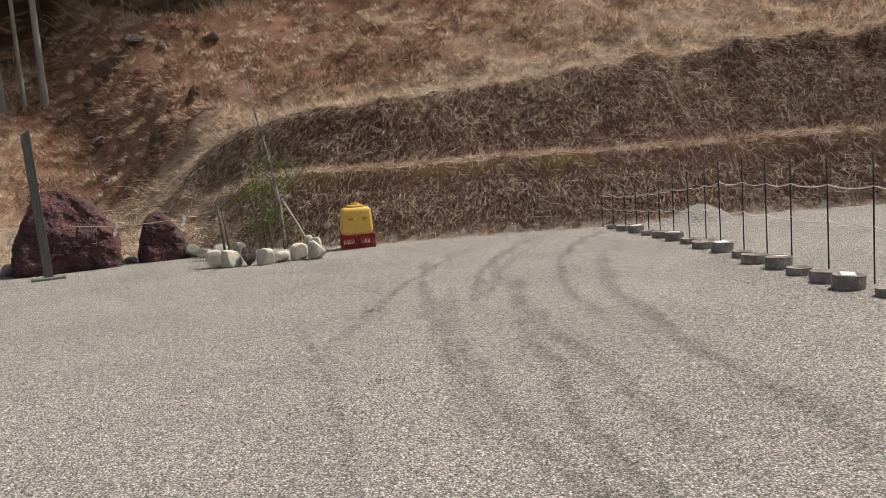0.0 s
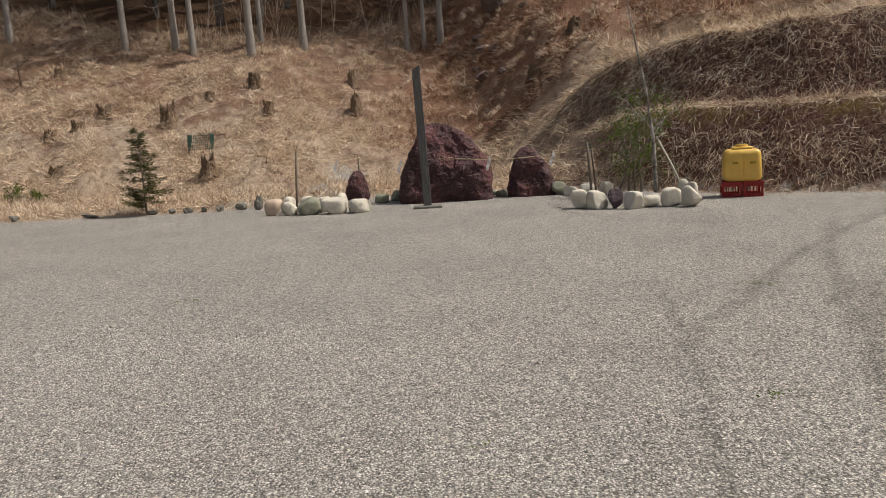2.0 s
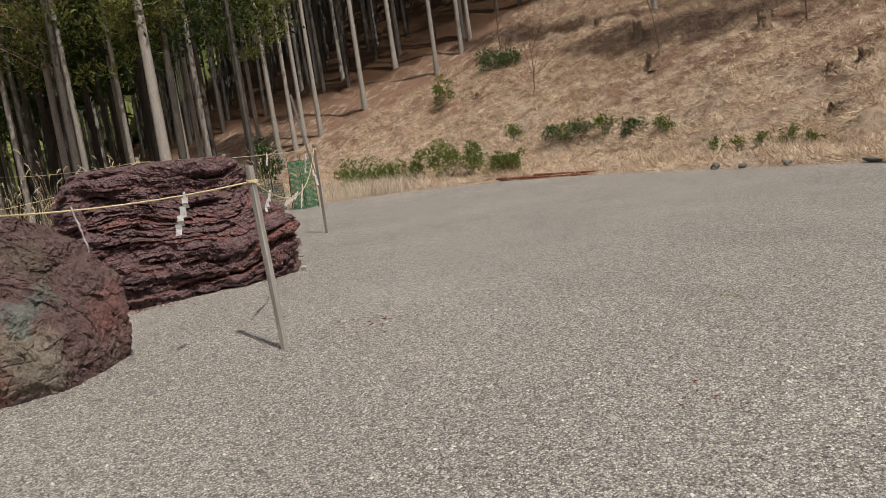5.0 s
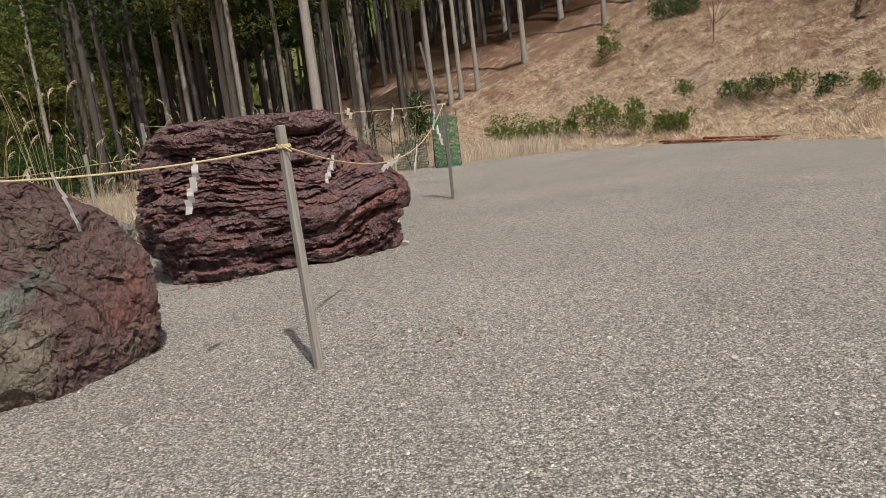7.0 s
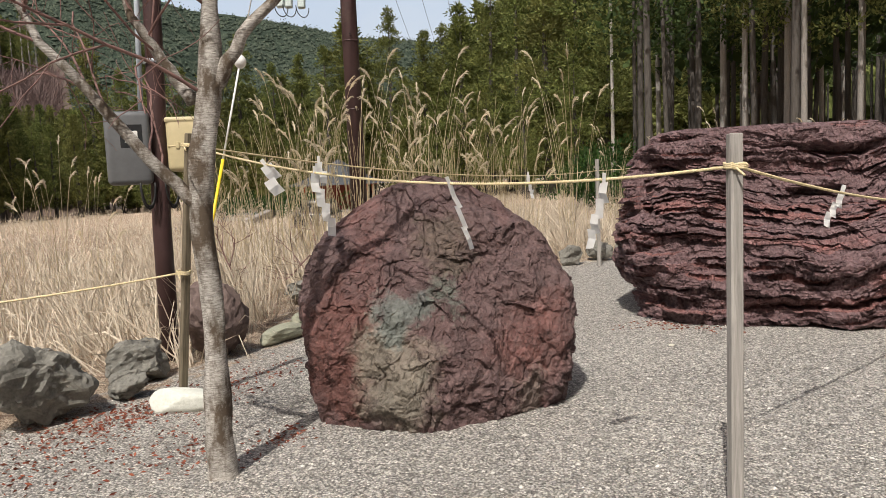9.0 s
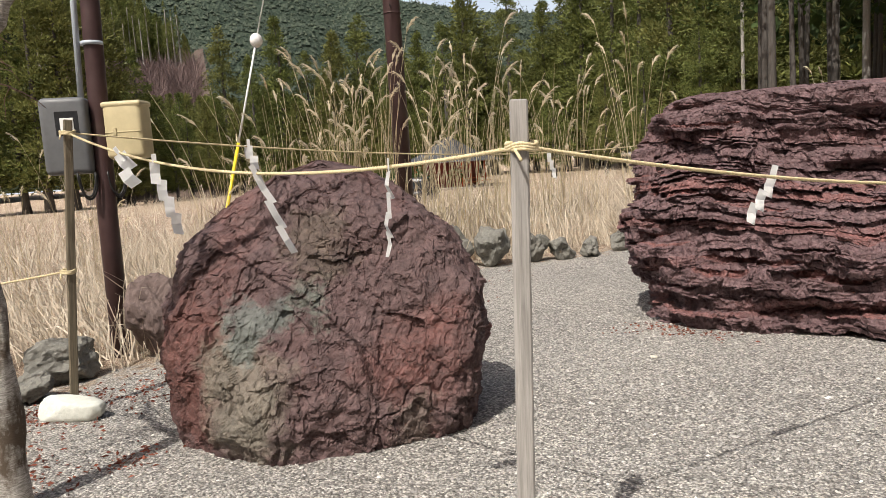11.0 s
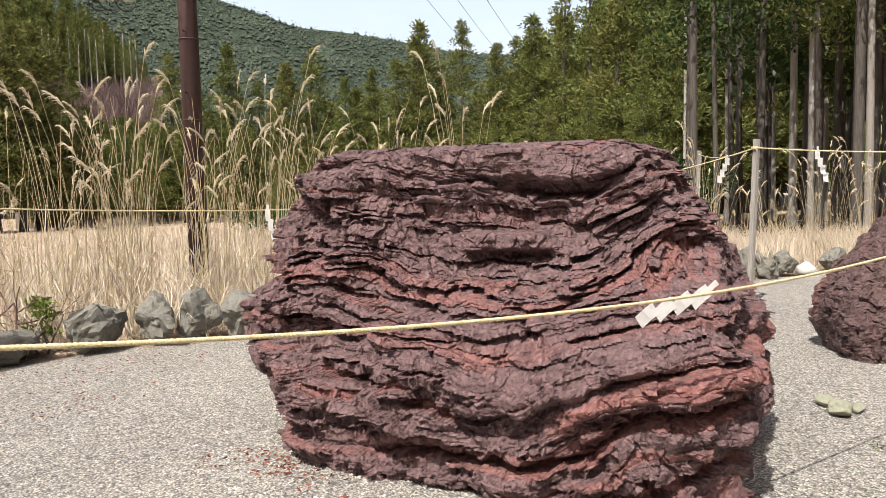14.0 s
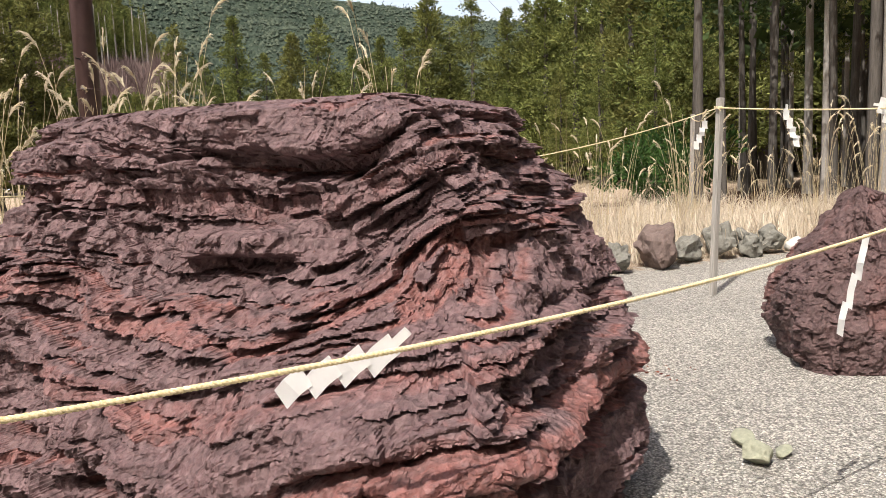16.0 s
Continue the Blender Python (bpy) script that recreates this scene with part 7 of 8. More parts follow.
for a, b in zip(CORD[:-1], CORD[1:]):
    laid_rope("straw_rope", "thin pale cord strung between stakes", a, b, 0.14, 0.006, fine=False)
for x, y, z in ((-3.2, 18.45, 0.95), (-1.0, 17.85, 0.95), (0.4, 17.8, 1.0), (-4.9, 18.8, 1.05)):
    streamer((x, y, z), -10, 0.24, 0.06, -1, 3)
stake(1.7, 18.1, 0.95, 0.03, "grey wooden prop beside the young tree", (0.55, 0.35), group="tree props", name="tree_prop")
stake(3.1, 16.9, 1.25, 0.02, "pale wooden prop leaning on the young tree", (-0.62, 0.05), M_WHITE_STONE, "tree props", "tree_prop")


# ---------------------------------------------------------------- bare trees and shrubs
def branch_out(start, way, length, r, depth, rng, out, tip, bend=0.25, droop=0.0, split=(2, 4)):
    """Adds a bent branch and its side branches to out; the ends of the thinnest to tip."""
    n = 6
    p, w = [np.array(start, float)], np.array(way, float)
    for _ in range(n):
        w = unit((w + rng.normal(0, bend / 2.2, 3) + np.array([0, 0, -droop]))[None])[0]
        p.append(p[-1] + w * length / n)
    p = np.array(p)
    out.append((p, np.linspace(r, r * 0.55, n + 1)))
    if depth == 0:
        tip.append(p[-1])
        return
    for _ in range(rng.randint(split[0], split[1] + 1)):
        i = rng.randint(2, n + 1)
        side = unit((w + rng.normal(0, 0.75, 3))[None])[0]
        branch_out(p[i], side, length * rng.uniform(0.5, 0.8), r * 0.52, depth - 1, rng, out, tip, bend, droop, split)


M_CHERRY = (lambda n: n.done(n.mix(n.ramp(n.noise(7, 6, 0.7, at=n.stretch(1, 1, 0.55)), (0.46, 0.0), (0.60, 1.0)), n.ramp(n.noise(60, 5, 0.7, at=n.stretch(0.5, 0.5, 3.0)), (0.38, (0.22, 0.20, 0.178)), (0.62, (0.56, 0.535, 0.49))), (0.11, 0.085, 0.062)), 0.85,
                             n.bump(n.noise(40, 6, 0.7, at=n.stretch(0.6, 0.6, 2.5)), 0.7, 0.012), spec=0.2))(Nodes("cherry_bark"))
M_TWIG = plain("red_twig", (0.21, 0.12, 0.105), 0.7, spread=0.3, scale=20)
M_TWIG_GREY = plain("grey_twig", (0.34, 0.28, 0.23), 0.8, spread=0.3, scale=20)


def cherry_tree():
    """The leaning old tree beside the dome rock: pale trunk with moss at the foot, three limbs, red twigs."""
    rng = np.random.RandomState(31)
    ob = thing("cherry_tree", "old bare tree with pale peeling bark and red twigs", "tree", at=pose(-5.98, 2.12, 0))
    t = np.array([(0, 0, -0.1), (0.0, 0, 0.06), (0.0, 0.0, 0.4), (-0.01, 0.01, 0.85), (0.02, 0.0, 1.3), (0.0, 0.02, 1.65), (-0.05, 0.05, 1.95), (-0.07, 0.07, 2.3), (-0.09, 0.09, 2.9), (-0.14, 0.16, 3.5)])
    tt = np.linspace(0, 1, 40)
    s = np.linspace(0, 1, len(t))
    line = np.stack([np.interp(tt, s, t[:, c]) for c in range(3)], -1)
    rad = np.interp(tt, s, [0.100, 0.080, 0.064, 0.056, 0.056, 0.064, 0.062, 0.046, 0.034, 0.018]) * (1 + 0.06 * np.sin(tt * 37) + 0.05 * np.sin(tt * 61))
    me = tubes("trunk", [(line, rad)], 16)
    co = np.array([v.co for v in me.vertices])
    push = fbm(co * np.array([14, 14, 5]), 4, 5) * 0.014
    for v, d in zip(me.vertices, push):
        v.co.x += d
        v.co.y += d * 0.6
    part("trunk", me, M_CHERRY, ob)
    limbs = [((-0.0, 0.0, 1.40), [(0.04, -0.04, 1.45), (0.18, -0.15, 1.66), (0.37, -0.30, 1.98), (0.52, -0.42, 2.22), (0.62, -0.6, 2.6)], 0.042),
             ((0.0, 0.0, 1.93), [(0.10, -0.08, 2.12), (0.20, -0.16, 2.33), (0.26, -0.3, 2.75)], 0.036),
             ((-0.05, 0.05, 1.97), [(-0.09, 0.11, 2.05), (-0.17, 0.2, 2.28), (-0.34, 0.35, 2.50), (-0.5, 0.5, 2.9)], 0.045)]
    twigs, tips = [], []

    def low(shoot):
        """True for a shoot that would hang low over the rope: those have been cut away."""
        p = np.concatenate([q for q, _ in shoot])
        out = (p[:, 1] - p[:, 0]) * 0.707
        return bool(((out > 0.15) & (p[:, 2] < 2.15 + 0.25 * out)).any())

    for start, pts, r in limbs:
        p = np.array([start] + pts)
        u = np.linspace(0, 1, 16)
        sp = np.linspace(0, 1, len(p))
        q = np.stack([np.interp(u, sp, p[:, c]) for c in range(3)], -1)
        q = q + rng.normal(0, 0.006, q.shape)
        part("limb", tubes("limb", [(q, np.linspace(r, r * 0.35, 16))], 10), M_CHERRY, ob)
        for _ in range(10):
            i = rng.randint(5, 16)
            way = unit((np.array([rng.normal(0, 0.8), rng.normal(0, 0.8), rng.uniform(-0.2, 0.7)]) + (q[i] - q[i - 3]) * 4)[None])[0]
            shoot = []
            branch_out(q[i], way, rng.uniform(0.5, 1.0), 0.008, 2, rng, shoot, tips, 0.3, 0.05, (2, 4))
            twigs += [] if low(shoot) else shoot
    for _ in range(16):
        i = rng.randint(26, 39)
        a = rng.uniform(0, 2 * np.pi)
        shoot = []
        branch_out(line[i], (math.cos(a), math.sin(a), 0.5), rng.uniform(0.8, 1.6), 0.011, 2, rng, shoot, tips, 0.3, 0.08, (3, 5))
        twigs += [] if low(shoot) else shoot
    part("twig_crown", tubes("twig_crown", twigs, 4, False), M_TWIG, ob, "thin reddish bare twigs")


cherry_tree()


def bare_shrub(x, y, h, seed, material, label, depth=3, group="bare shrubs", r=0.02):
    rng = np.random.RandomState(seed)
    out, tips = [], []
    branch_out((0, 0, -0.1), (rng.normal(0, 0.08), rng.normal(0, 0.08), 1), h * 0.75, r, depth, rng, out, tips, 0.16, -0.06, (3, 5))
    solid("bare_shrub", tubes("bare_shrub", out, 5, False), material, label, "shrub", group, m=pose(x, y, float(land([x], [y])[0])))


M_BROWN_TWIG = plain("brown_twig", (0.13, 0.085, 0.06), 0.8, spread=0.3, scale=20)
for n, (x, y, h) in enumerate([(-33.2, 22.6, 3.2), (-26.6, 25.2, 4.2), (-20.6, 27.1, 1.7), (-41.0, 25.1, 4.5)]):
    bare_shrub(x, y, h, 820 + n, M_BROWN_TWIG, "slender bare sapling on the dry slope", r=0.028)
for n, (x, y, h) in enumerate([(-14.4, 31.0, 3.0), (-11.6, 31.4, 3.0), (-9.6, 32.4, 3.4), (-8.2, 33.5, 3.2), (-13.4, 31.6, 2.6), (-10.3, 33.2, 3.0), (-17.0, 31.2, 2.2), (-7.4, 33.2, 2.6)]):
    bare_shrub(x, y, h, 840 + n, M_TWIG_GREY, "grey leafless bush under the cedars", 3, "bushes under the cedars")
bare_shrub(-27.9, 7.75, 1.6, 862, M_BROWN_TWIG, "bare brown sapling inside a faded net guard", 2, r=0.022)
bare_shrub(-9.6, -1.75, 0.9, 860, M_TWIG, "reddish leafless shrub in dry grass")
bare_shrub(-10.6, -1.55, 0.9, 861, M_TWIG, "reddish leafless shrub in dry grass")


def young_tree():
    """The young pale tree with its broadleaf neighbour, east."""
    rng = np.random.RandomState(12)
    ob = thing("young_tree", "slender young tree with pale stem and few leaves", "tree", at=pose(2.47, 17.0, 0))
    out, tips = [((np.array([(0, 0, -0.1), (-0.02, 0, 0.6), (-0.04, 0, 1.15), (-0.18, 0, 2.2), (-0.36, 0, 3.1), (-0.55, 0.02, 4.2)])), np.array([0.05, 0.045, 0.04, 0.028, 0.018, 0.008]))], []
    for z in (1.2, 1.35, 1.5, 1.8, 2.2, 2.6, 1.1, 1.4):
        a = rng.uniform(0, 2 * np.pi)
        branch_out((-0.04 - 0.16 * max(0, z - 1.1), 0, z), (math.cos(a), math.sin(a), 0.8), 0.7, 0.012, 2, rng, out, tips)
    part("stem", tubes("stem", out, 6), M_CHERRY, ob)
    bush = thing("leafy_sapling", "thin leafy green sapling beside the young tree", "tree", at=pose(2.0, 18.3, 0))
    tips = []
    for k in range(3):
        out = []
        out.append((np.array([(k * 0.14, 0, -0.1), (k * 0.12, 0.02, 0.6), (k * 0.16 - 0.1, 0, 1.3)]), np.array([0.03, 0.025, 0.015])))
        for _ in range(6):
            branch_out((k * 0.12, 0.02, rng.uniform(0.6, 1.3)), (rng.normal(), rng.normal(), 1.2), 0.6, 0.008, 2, rng, out, tips)
        part("stem", tubes("stem", out, 5), M_STAKE, bush)
    tips = np.array(tips)
    n = 1500
    foot = tips[rng.randint(len(tips), size=n)] + rng.normal(0, 0.09, (n, 3))
    v, t = sprigs(foot, rng.normal(size=(n, 3)), 0.075, 0.035, rng)
    part("foliage", tri_mesh("foliage", v, t), M_BUSH, bush)


M_BUSH = leaf("bush_leaf", (0.045, 0.085, 0.016), (0.19, 0.25, 0.05), 0.35, (0.22, 0.24, 0.06))
M_BUSH_DARK = leaf("dark_bush_leaf", (0.016, 0.045, 0.012), (0.065, 0.13, 0.03), 0.3)
M_BLOSSOM = leaf("blossom", (0.55, 0.50, 0.36), (0.80, 0.76, 0.60), 0.4)
young_tree()


def leafy_bush(x, y, w, h, seed, mat, label, count=900, size=0.09, bloom=0, group="green bushes"):
    """A rounded low bush: short stems, many leaves, some with pale flower heads."""
    rng = np.random.RandomState(seed)
    ob = thing("leafy_bush", label, "bush", group, pose(x, y, float(land([x], [y])[0]), 0, 0, seed * 37 % 360))
    for _ in range(7):
        out, tips = [], []
        branch_out((rng.normal(0, w * 0.12), rng.normal(0, w * 0.12), -0.05), (rng.normal(0, 0.5), rng.normal(0, 0.5), 1), h * 0.7, 0.014, 1, rng, out, tips)
        part("stem", tubes("stem", out, 4, False), M_STAKE, ob)
    lumps = rng.normal(0, 1, (14, 3)) * np.array([w * 0.26, w * 0.26, h * 0.18]) + np.array([0, 0, h * 0.55])
    c = lumps[rng.randint(14, size=count)]
    off = unit(rng.normal(size=(count, 3))) * (w * 0.20) * rng.uniform(0.5, 1.0, (count, 1))
    foot = c + off
    foot[:, 2] = np.clip(foot[:, 2], 0.03, None)
    v, t = sprigs(foot, off * 3 + rng.normal(0, 0.35, (count, 3)) + np.array([0, 0, 0.2]), size * rng.uniform(0.6, 1.3, count), size * 0.42, rng)
    part("foliage", tri_mesh("foliage", v, t), mat, ob)
    if bloom:
        c = lumps[rng.randint(14, size=bloom)] + unit(rng.normal(size=(bloom, 3)) + np.array([0, 0, 1.2])) * w * 0.22
        for place in c:
            part("flower_head", FLOWER, M_BLOSSOM, ob, "pale cream flower head", Matrix.Translation(Vector(place)) @ Matrix.Rotation(rng.uniform(0, 6.28), 4, "Z"))


def flower_mesh():
    rng = np.random.RandomState(70)
    v, t = sprigs(np.zeros((8, 3)), rng.normal(size=(8, 3)) + np.array([0, 0, 0.5]), 0.055, 0.042, rng)
    return tri_mesh("flower_head", v, t)


FLOWER = flower_mesh()
for n, (x, y, w, h) in enumerate([(-35.5, 12.9, 1.2, 0.8), (-32.9, 12.95, 1.9, 1.25), (-31.9, 13.2, 1.3, 1.0), (-31.0, 13.7, 1.2, 1.1), (-29.9, 14.5, 1.2, 1.2), (-28.6, 15.4, 1.7, 1.5), (-27.4, 15.75, 1.5, 1.3), (-25.9, 16.4, 1.1, 0.7), (-25.2, 16.55, 0.7, 0.6)]):
    leafy_bush(x, y, w, h, 860 + n, M_BUSH, "green flowering bush with pale heads at the gravel's edge", 1500, 0.11, 40 if n < 7 else 0, "flowering bushes")
for n, (x, y) in enumerate([(-28.6, 18.7), (-26.2, 19.1), (-25.4, 19.35), (-24.8, 19.7), (-23.6, 19.9), (-22.2, 20.0), (-20.8, 20.4)]):
    leafy_bush(x, y, 0.75, 0.75, 880 + n, M_BUSH_DARK if n % 2 else M_BUSH, "small dark green shrub in a row on the slope", 500, 0.10, 0, "row of shrubs")
for n, (x, y) in enumerate([(-16.7, 18.7), (-16.1, 18.9), (-15.7, 19.4), (-15.0, 19.7), (-14.4, 19.8)]):
    leafy_bush(x, y, 0.4, 0.55, 890 + n, M_BUSH, "small yellow-green seedling on the slope", 160, 0.09, 0, "seedlings")
leafy_bush(-40.0, 24.1, 2.4, 1.0, 897, M_BUSH_DARK, "dark green low bush on the slope", 1500, 0.14)
leafy_bush(-38.9, 24.3, 1.6, 0.9, 898, M_BUSH_DARK, "dark green low bush on the slope", 1000, 0.14)
leafy_bush(-39.3, 19.9, 1.2, 1.5, 899, M_BUSH, "green bush on the slope below the cedars", 900, 0.14)
leafy_bush(-44.0, 10.4, 2.2, 2.9, 900, M_BUSH_DARK, "tall green bush with pale blossoms before the wood", 2200, 0.17, 90)
leafy_bush(-10.9, -1.6, 0.35, 0.75, 901, M_BUSH, "small yellow-green seedling among the edge stones", 260, 0.08)
for n, (x, y, w, h) in enumerate([(-42.0, -8.5, 4.5, 3.2), (-46.0, -11.5, 4.5, 3.0)]):
    leafy_bush(x, y, w, h, 905 + n, M_BUSH_DARK, "dense dark undergrowth at the edge of the wood", 3000, 0.26, 0, "undergrowth")


def sapling_conifer(x, y, h, seed):
    rng = np.random.RandomState(seed)
    ob = thing("young_conifer", "young dark green conifer at the gravel's edge", "tree", at=pose(x, y, 0))
    out, foot, way = [((np.array([(0, 0, -0.1), (0.01, 0, h * 0.5), (0, 0, h)])), np.array([0.03, 0.018, 0.006]))], [], []
    for k in range(84):
        z = h * (0.08 + 0.90 * rng.uniform() ** 1.1)
        a, r = k * 2.4 + rng.normal(0, 0.4), (0.78 * (1 - z / h) ** 0.85 + 0.04) * rng.uniform(0.40, 1.1)
        end = np.array([math.cos(a) * r, math.sin(a) * r, z + r * rng.uniform(-0.10, 0.45)])
        p = np.array([(0, 0, z), end * 0.5 + np.array([0, 0, z * 0.5 + 0.03]), end])
        out.append((p, np.array([0.008, 0.006, 0.003])))
        for _ in range(int(16 + 110 * r)):
            s = rng.uniform(0.15, 1)
            foot.append((1 - s) * p[0] + s * p[2] + rng.normal(0, 0.025, 3))
            way.append((math.cos(a) + rng.normal(0, 0.8), math.sin(a) + rng.normal(0, 0.8), rng.uniform(-0.5, 0.3)))
    part("trunk", tubes("trunk", out, 5), M_STAKE, ob)
    v, t = sprigs(np.array(foot), np.array(way), 0.11 * rng.uniform(0.6, 1.3, len(foot)), 0.010, rng)
    part("needles", tri_mesh("needles", v, t), leaf("young_needle", (0.045, 0.055, 0.018), (0.17, 0.16, 0.06), 0.3), ob)


sapling_conifer(-9.6, 17.85, 2.2, 77)


# ---------------------------------------------------------------- stumps, guards and the rusty plate
M_STUMP = bark("stump_bark", (0.11, 0.075, 0.05), (0.34, 0.25, 0.17))


def stump(x, y, r, h, seed):
    """A weathered stump with flared roots and a broken rim."""
    rng = np.random.RandomState(seed)
    n, m = 26, 9
    ang = np.linspace(0, 2 * np.pi, n, endpoint=False)
    verts = []
    for j in range(m):
        k = j / (m - 1)
        rr = r * (1 + 0.65 * (1 - k) ** 3) * (1 + 0.16 * np.sin(ang * 5 + seed) * (1 - k) + 0.07 * rng.normal(size=n))
        top = h * k * (1 + (0.16 * rng.normal(size=n) + 0.12 * np.sin(ang * 2 + seed)) * (k > 0.95))
        verts.append(np.stack([np.cos(ang) * rr, np.sin(ang) * rr, top - 0.12], -1))
    verts = np.concatenate(verts + [np.array([[0, 0, h * 0.82 - 0.12]])])
    faces = [(j * n + i, j * n + (i + 1) % n, (j + 1) * n + (i + 1) % n, (j + 1) * n + i) for j in range(m - 1) for i in range(n)]
    faces += [((m - 1) * n + i, (m - 1) * n + (i + 1) % n, m * n) for i in range(n)]
    solid("tree_stump", mesh_of("tree_stump", verts, faces), M_STUMP, "weathered grey-brown tree stump on the dry slope", "stump", "tree stumps", m=pose(x, y, float(land([x], [y])[0]), 0, 0, seed * 31))


for n, (x, y, r, h) in enumerate([(-9.95, 21.7, .19, .58), (-12.8, 24.5, .24, .65), (-22.5, 27.0, .22, .6), (-30.9, 27.5, .2, .8), (-26.3, 24.6, .28, .65), (-15.8, 25.3, .22, .4), (-16.7, 23.6, .2, .35), (-16.0, 24.1, .2, .4), (-14.9, 21.4, .2, .3), (-35.0, 28.1, .2, .5),
                                  (-10.8, 27.2, .2, .45), (-7.0, 27.1, .16, .7), (-9.6, 25.5, .16, .45), (-11.0, 27.6, .2, .35), (-12.1, 26.2, .18, .25), (-8.0, 30.0, .16, .6), (-7.0, 27.3, .16, .5), (0.8, 26.6, .2, .5), (-0.5, 26.0, .22, .4), (-29.6, 27.0, .18, .5), (-37.5, 21.5, .2, .3), (-19.5, 28.0, .2, .5)]):
    stump(x, y, r, h, 3 + n)

M_NET = (lambda n: thin_leaf(n, n.mix(n.ramp(n.noise(30, 4), (0.4, 0.0), (0.6, 1.0)), (0.004, 0.20, 0.09), (0.02, 0.36, 0.18)), 0.6, 0.4))(Nodes("green_net", "object"))
M_STEEL = plain("dark_steel", (0.035, 0.033, 0.032), 0.5, 0.3, 0.3, 20)
M_GREEN_STAKE = plain("green_stake", (0.012, 0.055, 0.03), 0.4, spread=0.2)


def net_guard(x, y, w, h, label, turn=0, wires=22, material=None):
    """A tree guard: four stakes with green netting round them, its mesh as crossing strands."""
    z = float(land([x], [y])[0])
    ob = thing("net_guard", label, "tree guard", "tree guards", pose(x, y, z, 0, 0, turn))
    cs = [(-w / 2, -w / 2), (w / 2, -w / 2), (w / 2, w / 2), (-w / 2, w / 2)]
    for cx, cy in cs:
        part("stake", tubes("stake", [([(cx, cy, -0.1), (cx, cy, h * 1.1)], 0.012)], 6), M_GREEN_STAKE, ob)
    strands = []
    rng = np.random.RandomState(int(w * 100))
    ring = cs + cs[:1]
    for j in range(wires):
        zz = h * (j + 0.5) / wires
        strands.append((np.array([(a, b, zz + rng.normal(0, 0.008)) for a, b in ring]), 0.0058))
    for (ax, ay), (bx, by) in zip(ring[:-1], ring[1:]):
        for k in range(1, 12):
            s = k / 12
            strands.append((np.array([(ax + (bx - ax) * s, ay + (by - ay) * s, 0.0), (ax + (bx - ax) * s + 0.01, ay + (by - ay) * s, h)]), 0.0058))
    part("net", tubes("net", strands, 4, False), material or M_NET, ob)
    return ob


net_guard(-26.7, 8.85, 0.62, 1.75, "tall guard of bright green netting on stakes", 30, 40)
M_NET_OLD = plain("faded_net", (0.045, 0.10, 0.075), 0.7, spread=0.3)
net_guard(-27.9, 7.75, 0.8, 1.05, "slack guard of faded green netting round a bare sapling", 30, 12, M_NET_OLD)
net_guard(-11.1, 23.45, 0.7, 0.5, "low faded green netting guard on the slope", 20, 7, M_NET_OLD)
for n, (x, y, h) in enumerate([(-29.4, 7.2, 2.05), (-28.6, 8.0, 1.9), (-31.5, 6.4, 1.9), (-27.6, 8.5, 1.2)]):
    stake(x, y, h, 0.018, "thin dark stake before the dry grass", (0, 0.05), M_STEEL, "thin stakes")

M_RUST = (lambda n: n.done(n.ramp(n.noise(9, 7, 0.7), (0.3, (0.10, 0.030, 0.016)), (0.55, (0.235, 0.065, 0.030)), (0.75, (0.33, 0.11, 0.055))), 0.85, n.bump(n.noise(40, 5), 0.4, 0.006), 0.1))(Nodes("rusty_steel", "object"))
way = math.degrees(math.atan2(17.0 - 15.65, -19.95 + 24.05))
bm = join_bm(box_bm(4.3, 0.34, 0.05, (0, 0, 0.03), 0.008, 1), box_bm(2.6, 0.14, 0.06, (0.8, 0.1, 0.085), 0.008, 1))
solid("rusty_beam", bm, M_RUST, "long rusty red steel plate lying at the gravel's edge", "steel beam", m=pose(-22.0, 16.1, 0, 0, 1.0, way))

# ---------------------------------------------------------------- rope fence with concrete blocks, east
def heap(x, y, r, h, seed, label):
    """A low heap of loose gravel."""
    rng = np.random.RandomState(seed)
    n, m = 40, 14
    ang = np.linspace(0, 2 * np.pi, n, endpoint=False)
    k = np.linspace(1, 0, m)
    A, K = np.meshgrid(ang, k)
    px, py = np.cos(A) * K * r, np.sin(A) * K * r * 0.8
    pz = h * (1 - smooth(0.0, 1.05, K)) + 0.02 * fbm(np.stack([px.ravel() * 5, py.ravel() * 5, np.zeros(px.size)], -1), 3, seed).reshape(px.shape) * (1 - K) - 0.02 * K
    i = np.arange((m - 1) * n)
    a, j = i // n * n, i % n
    me = mesh_of("gravel_heap", np.stack([px.ravel(), py.ravel(), pz.ravel()], -1), np.stack([a + j, a + (j + 1) % n, a + n + (j + 1) % n, a + n + j], -1), True)
    with_value(me, "lot", np.ones(m * n))
    solid("gravel_heap", me, M_GROUND, label, "gravel heap", m=pose(x, y, 0))


heap(11.7, 14.9, 1.0, 0.36, 3, "low heap of grey gravel at the foot of the bank")
heap(2.1, 16.6, 1.05, 0.20, 4, "low gravel mound round the young tree")
M_CONCRETE = (lambda n: n.done(n.mix(n.ramp(n.noise(8, 6, 0.7), (0.45, 0.0), (0.65, 1.0)), (0.27, 0.235, 0.205), (0.46, 0.425, 0.385)), 0.9, n.bump(n.noise(50, 5), 0.8, 0.012)))(Nodes("old_concrete", "object"))
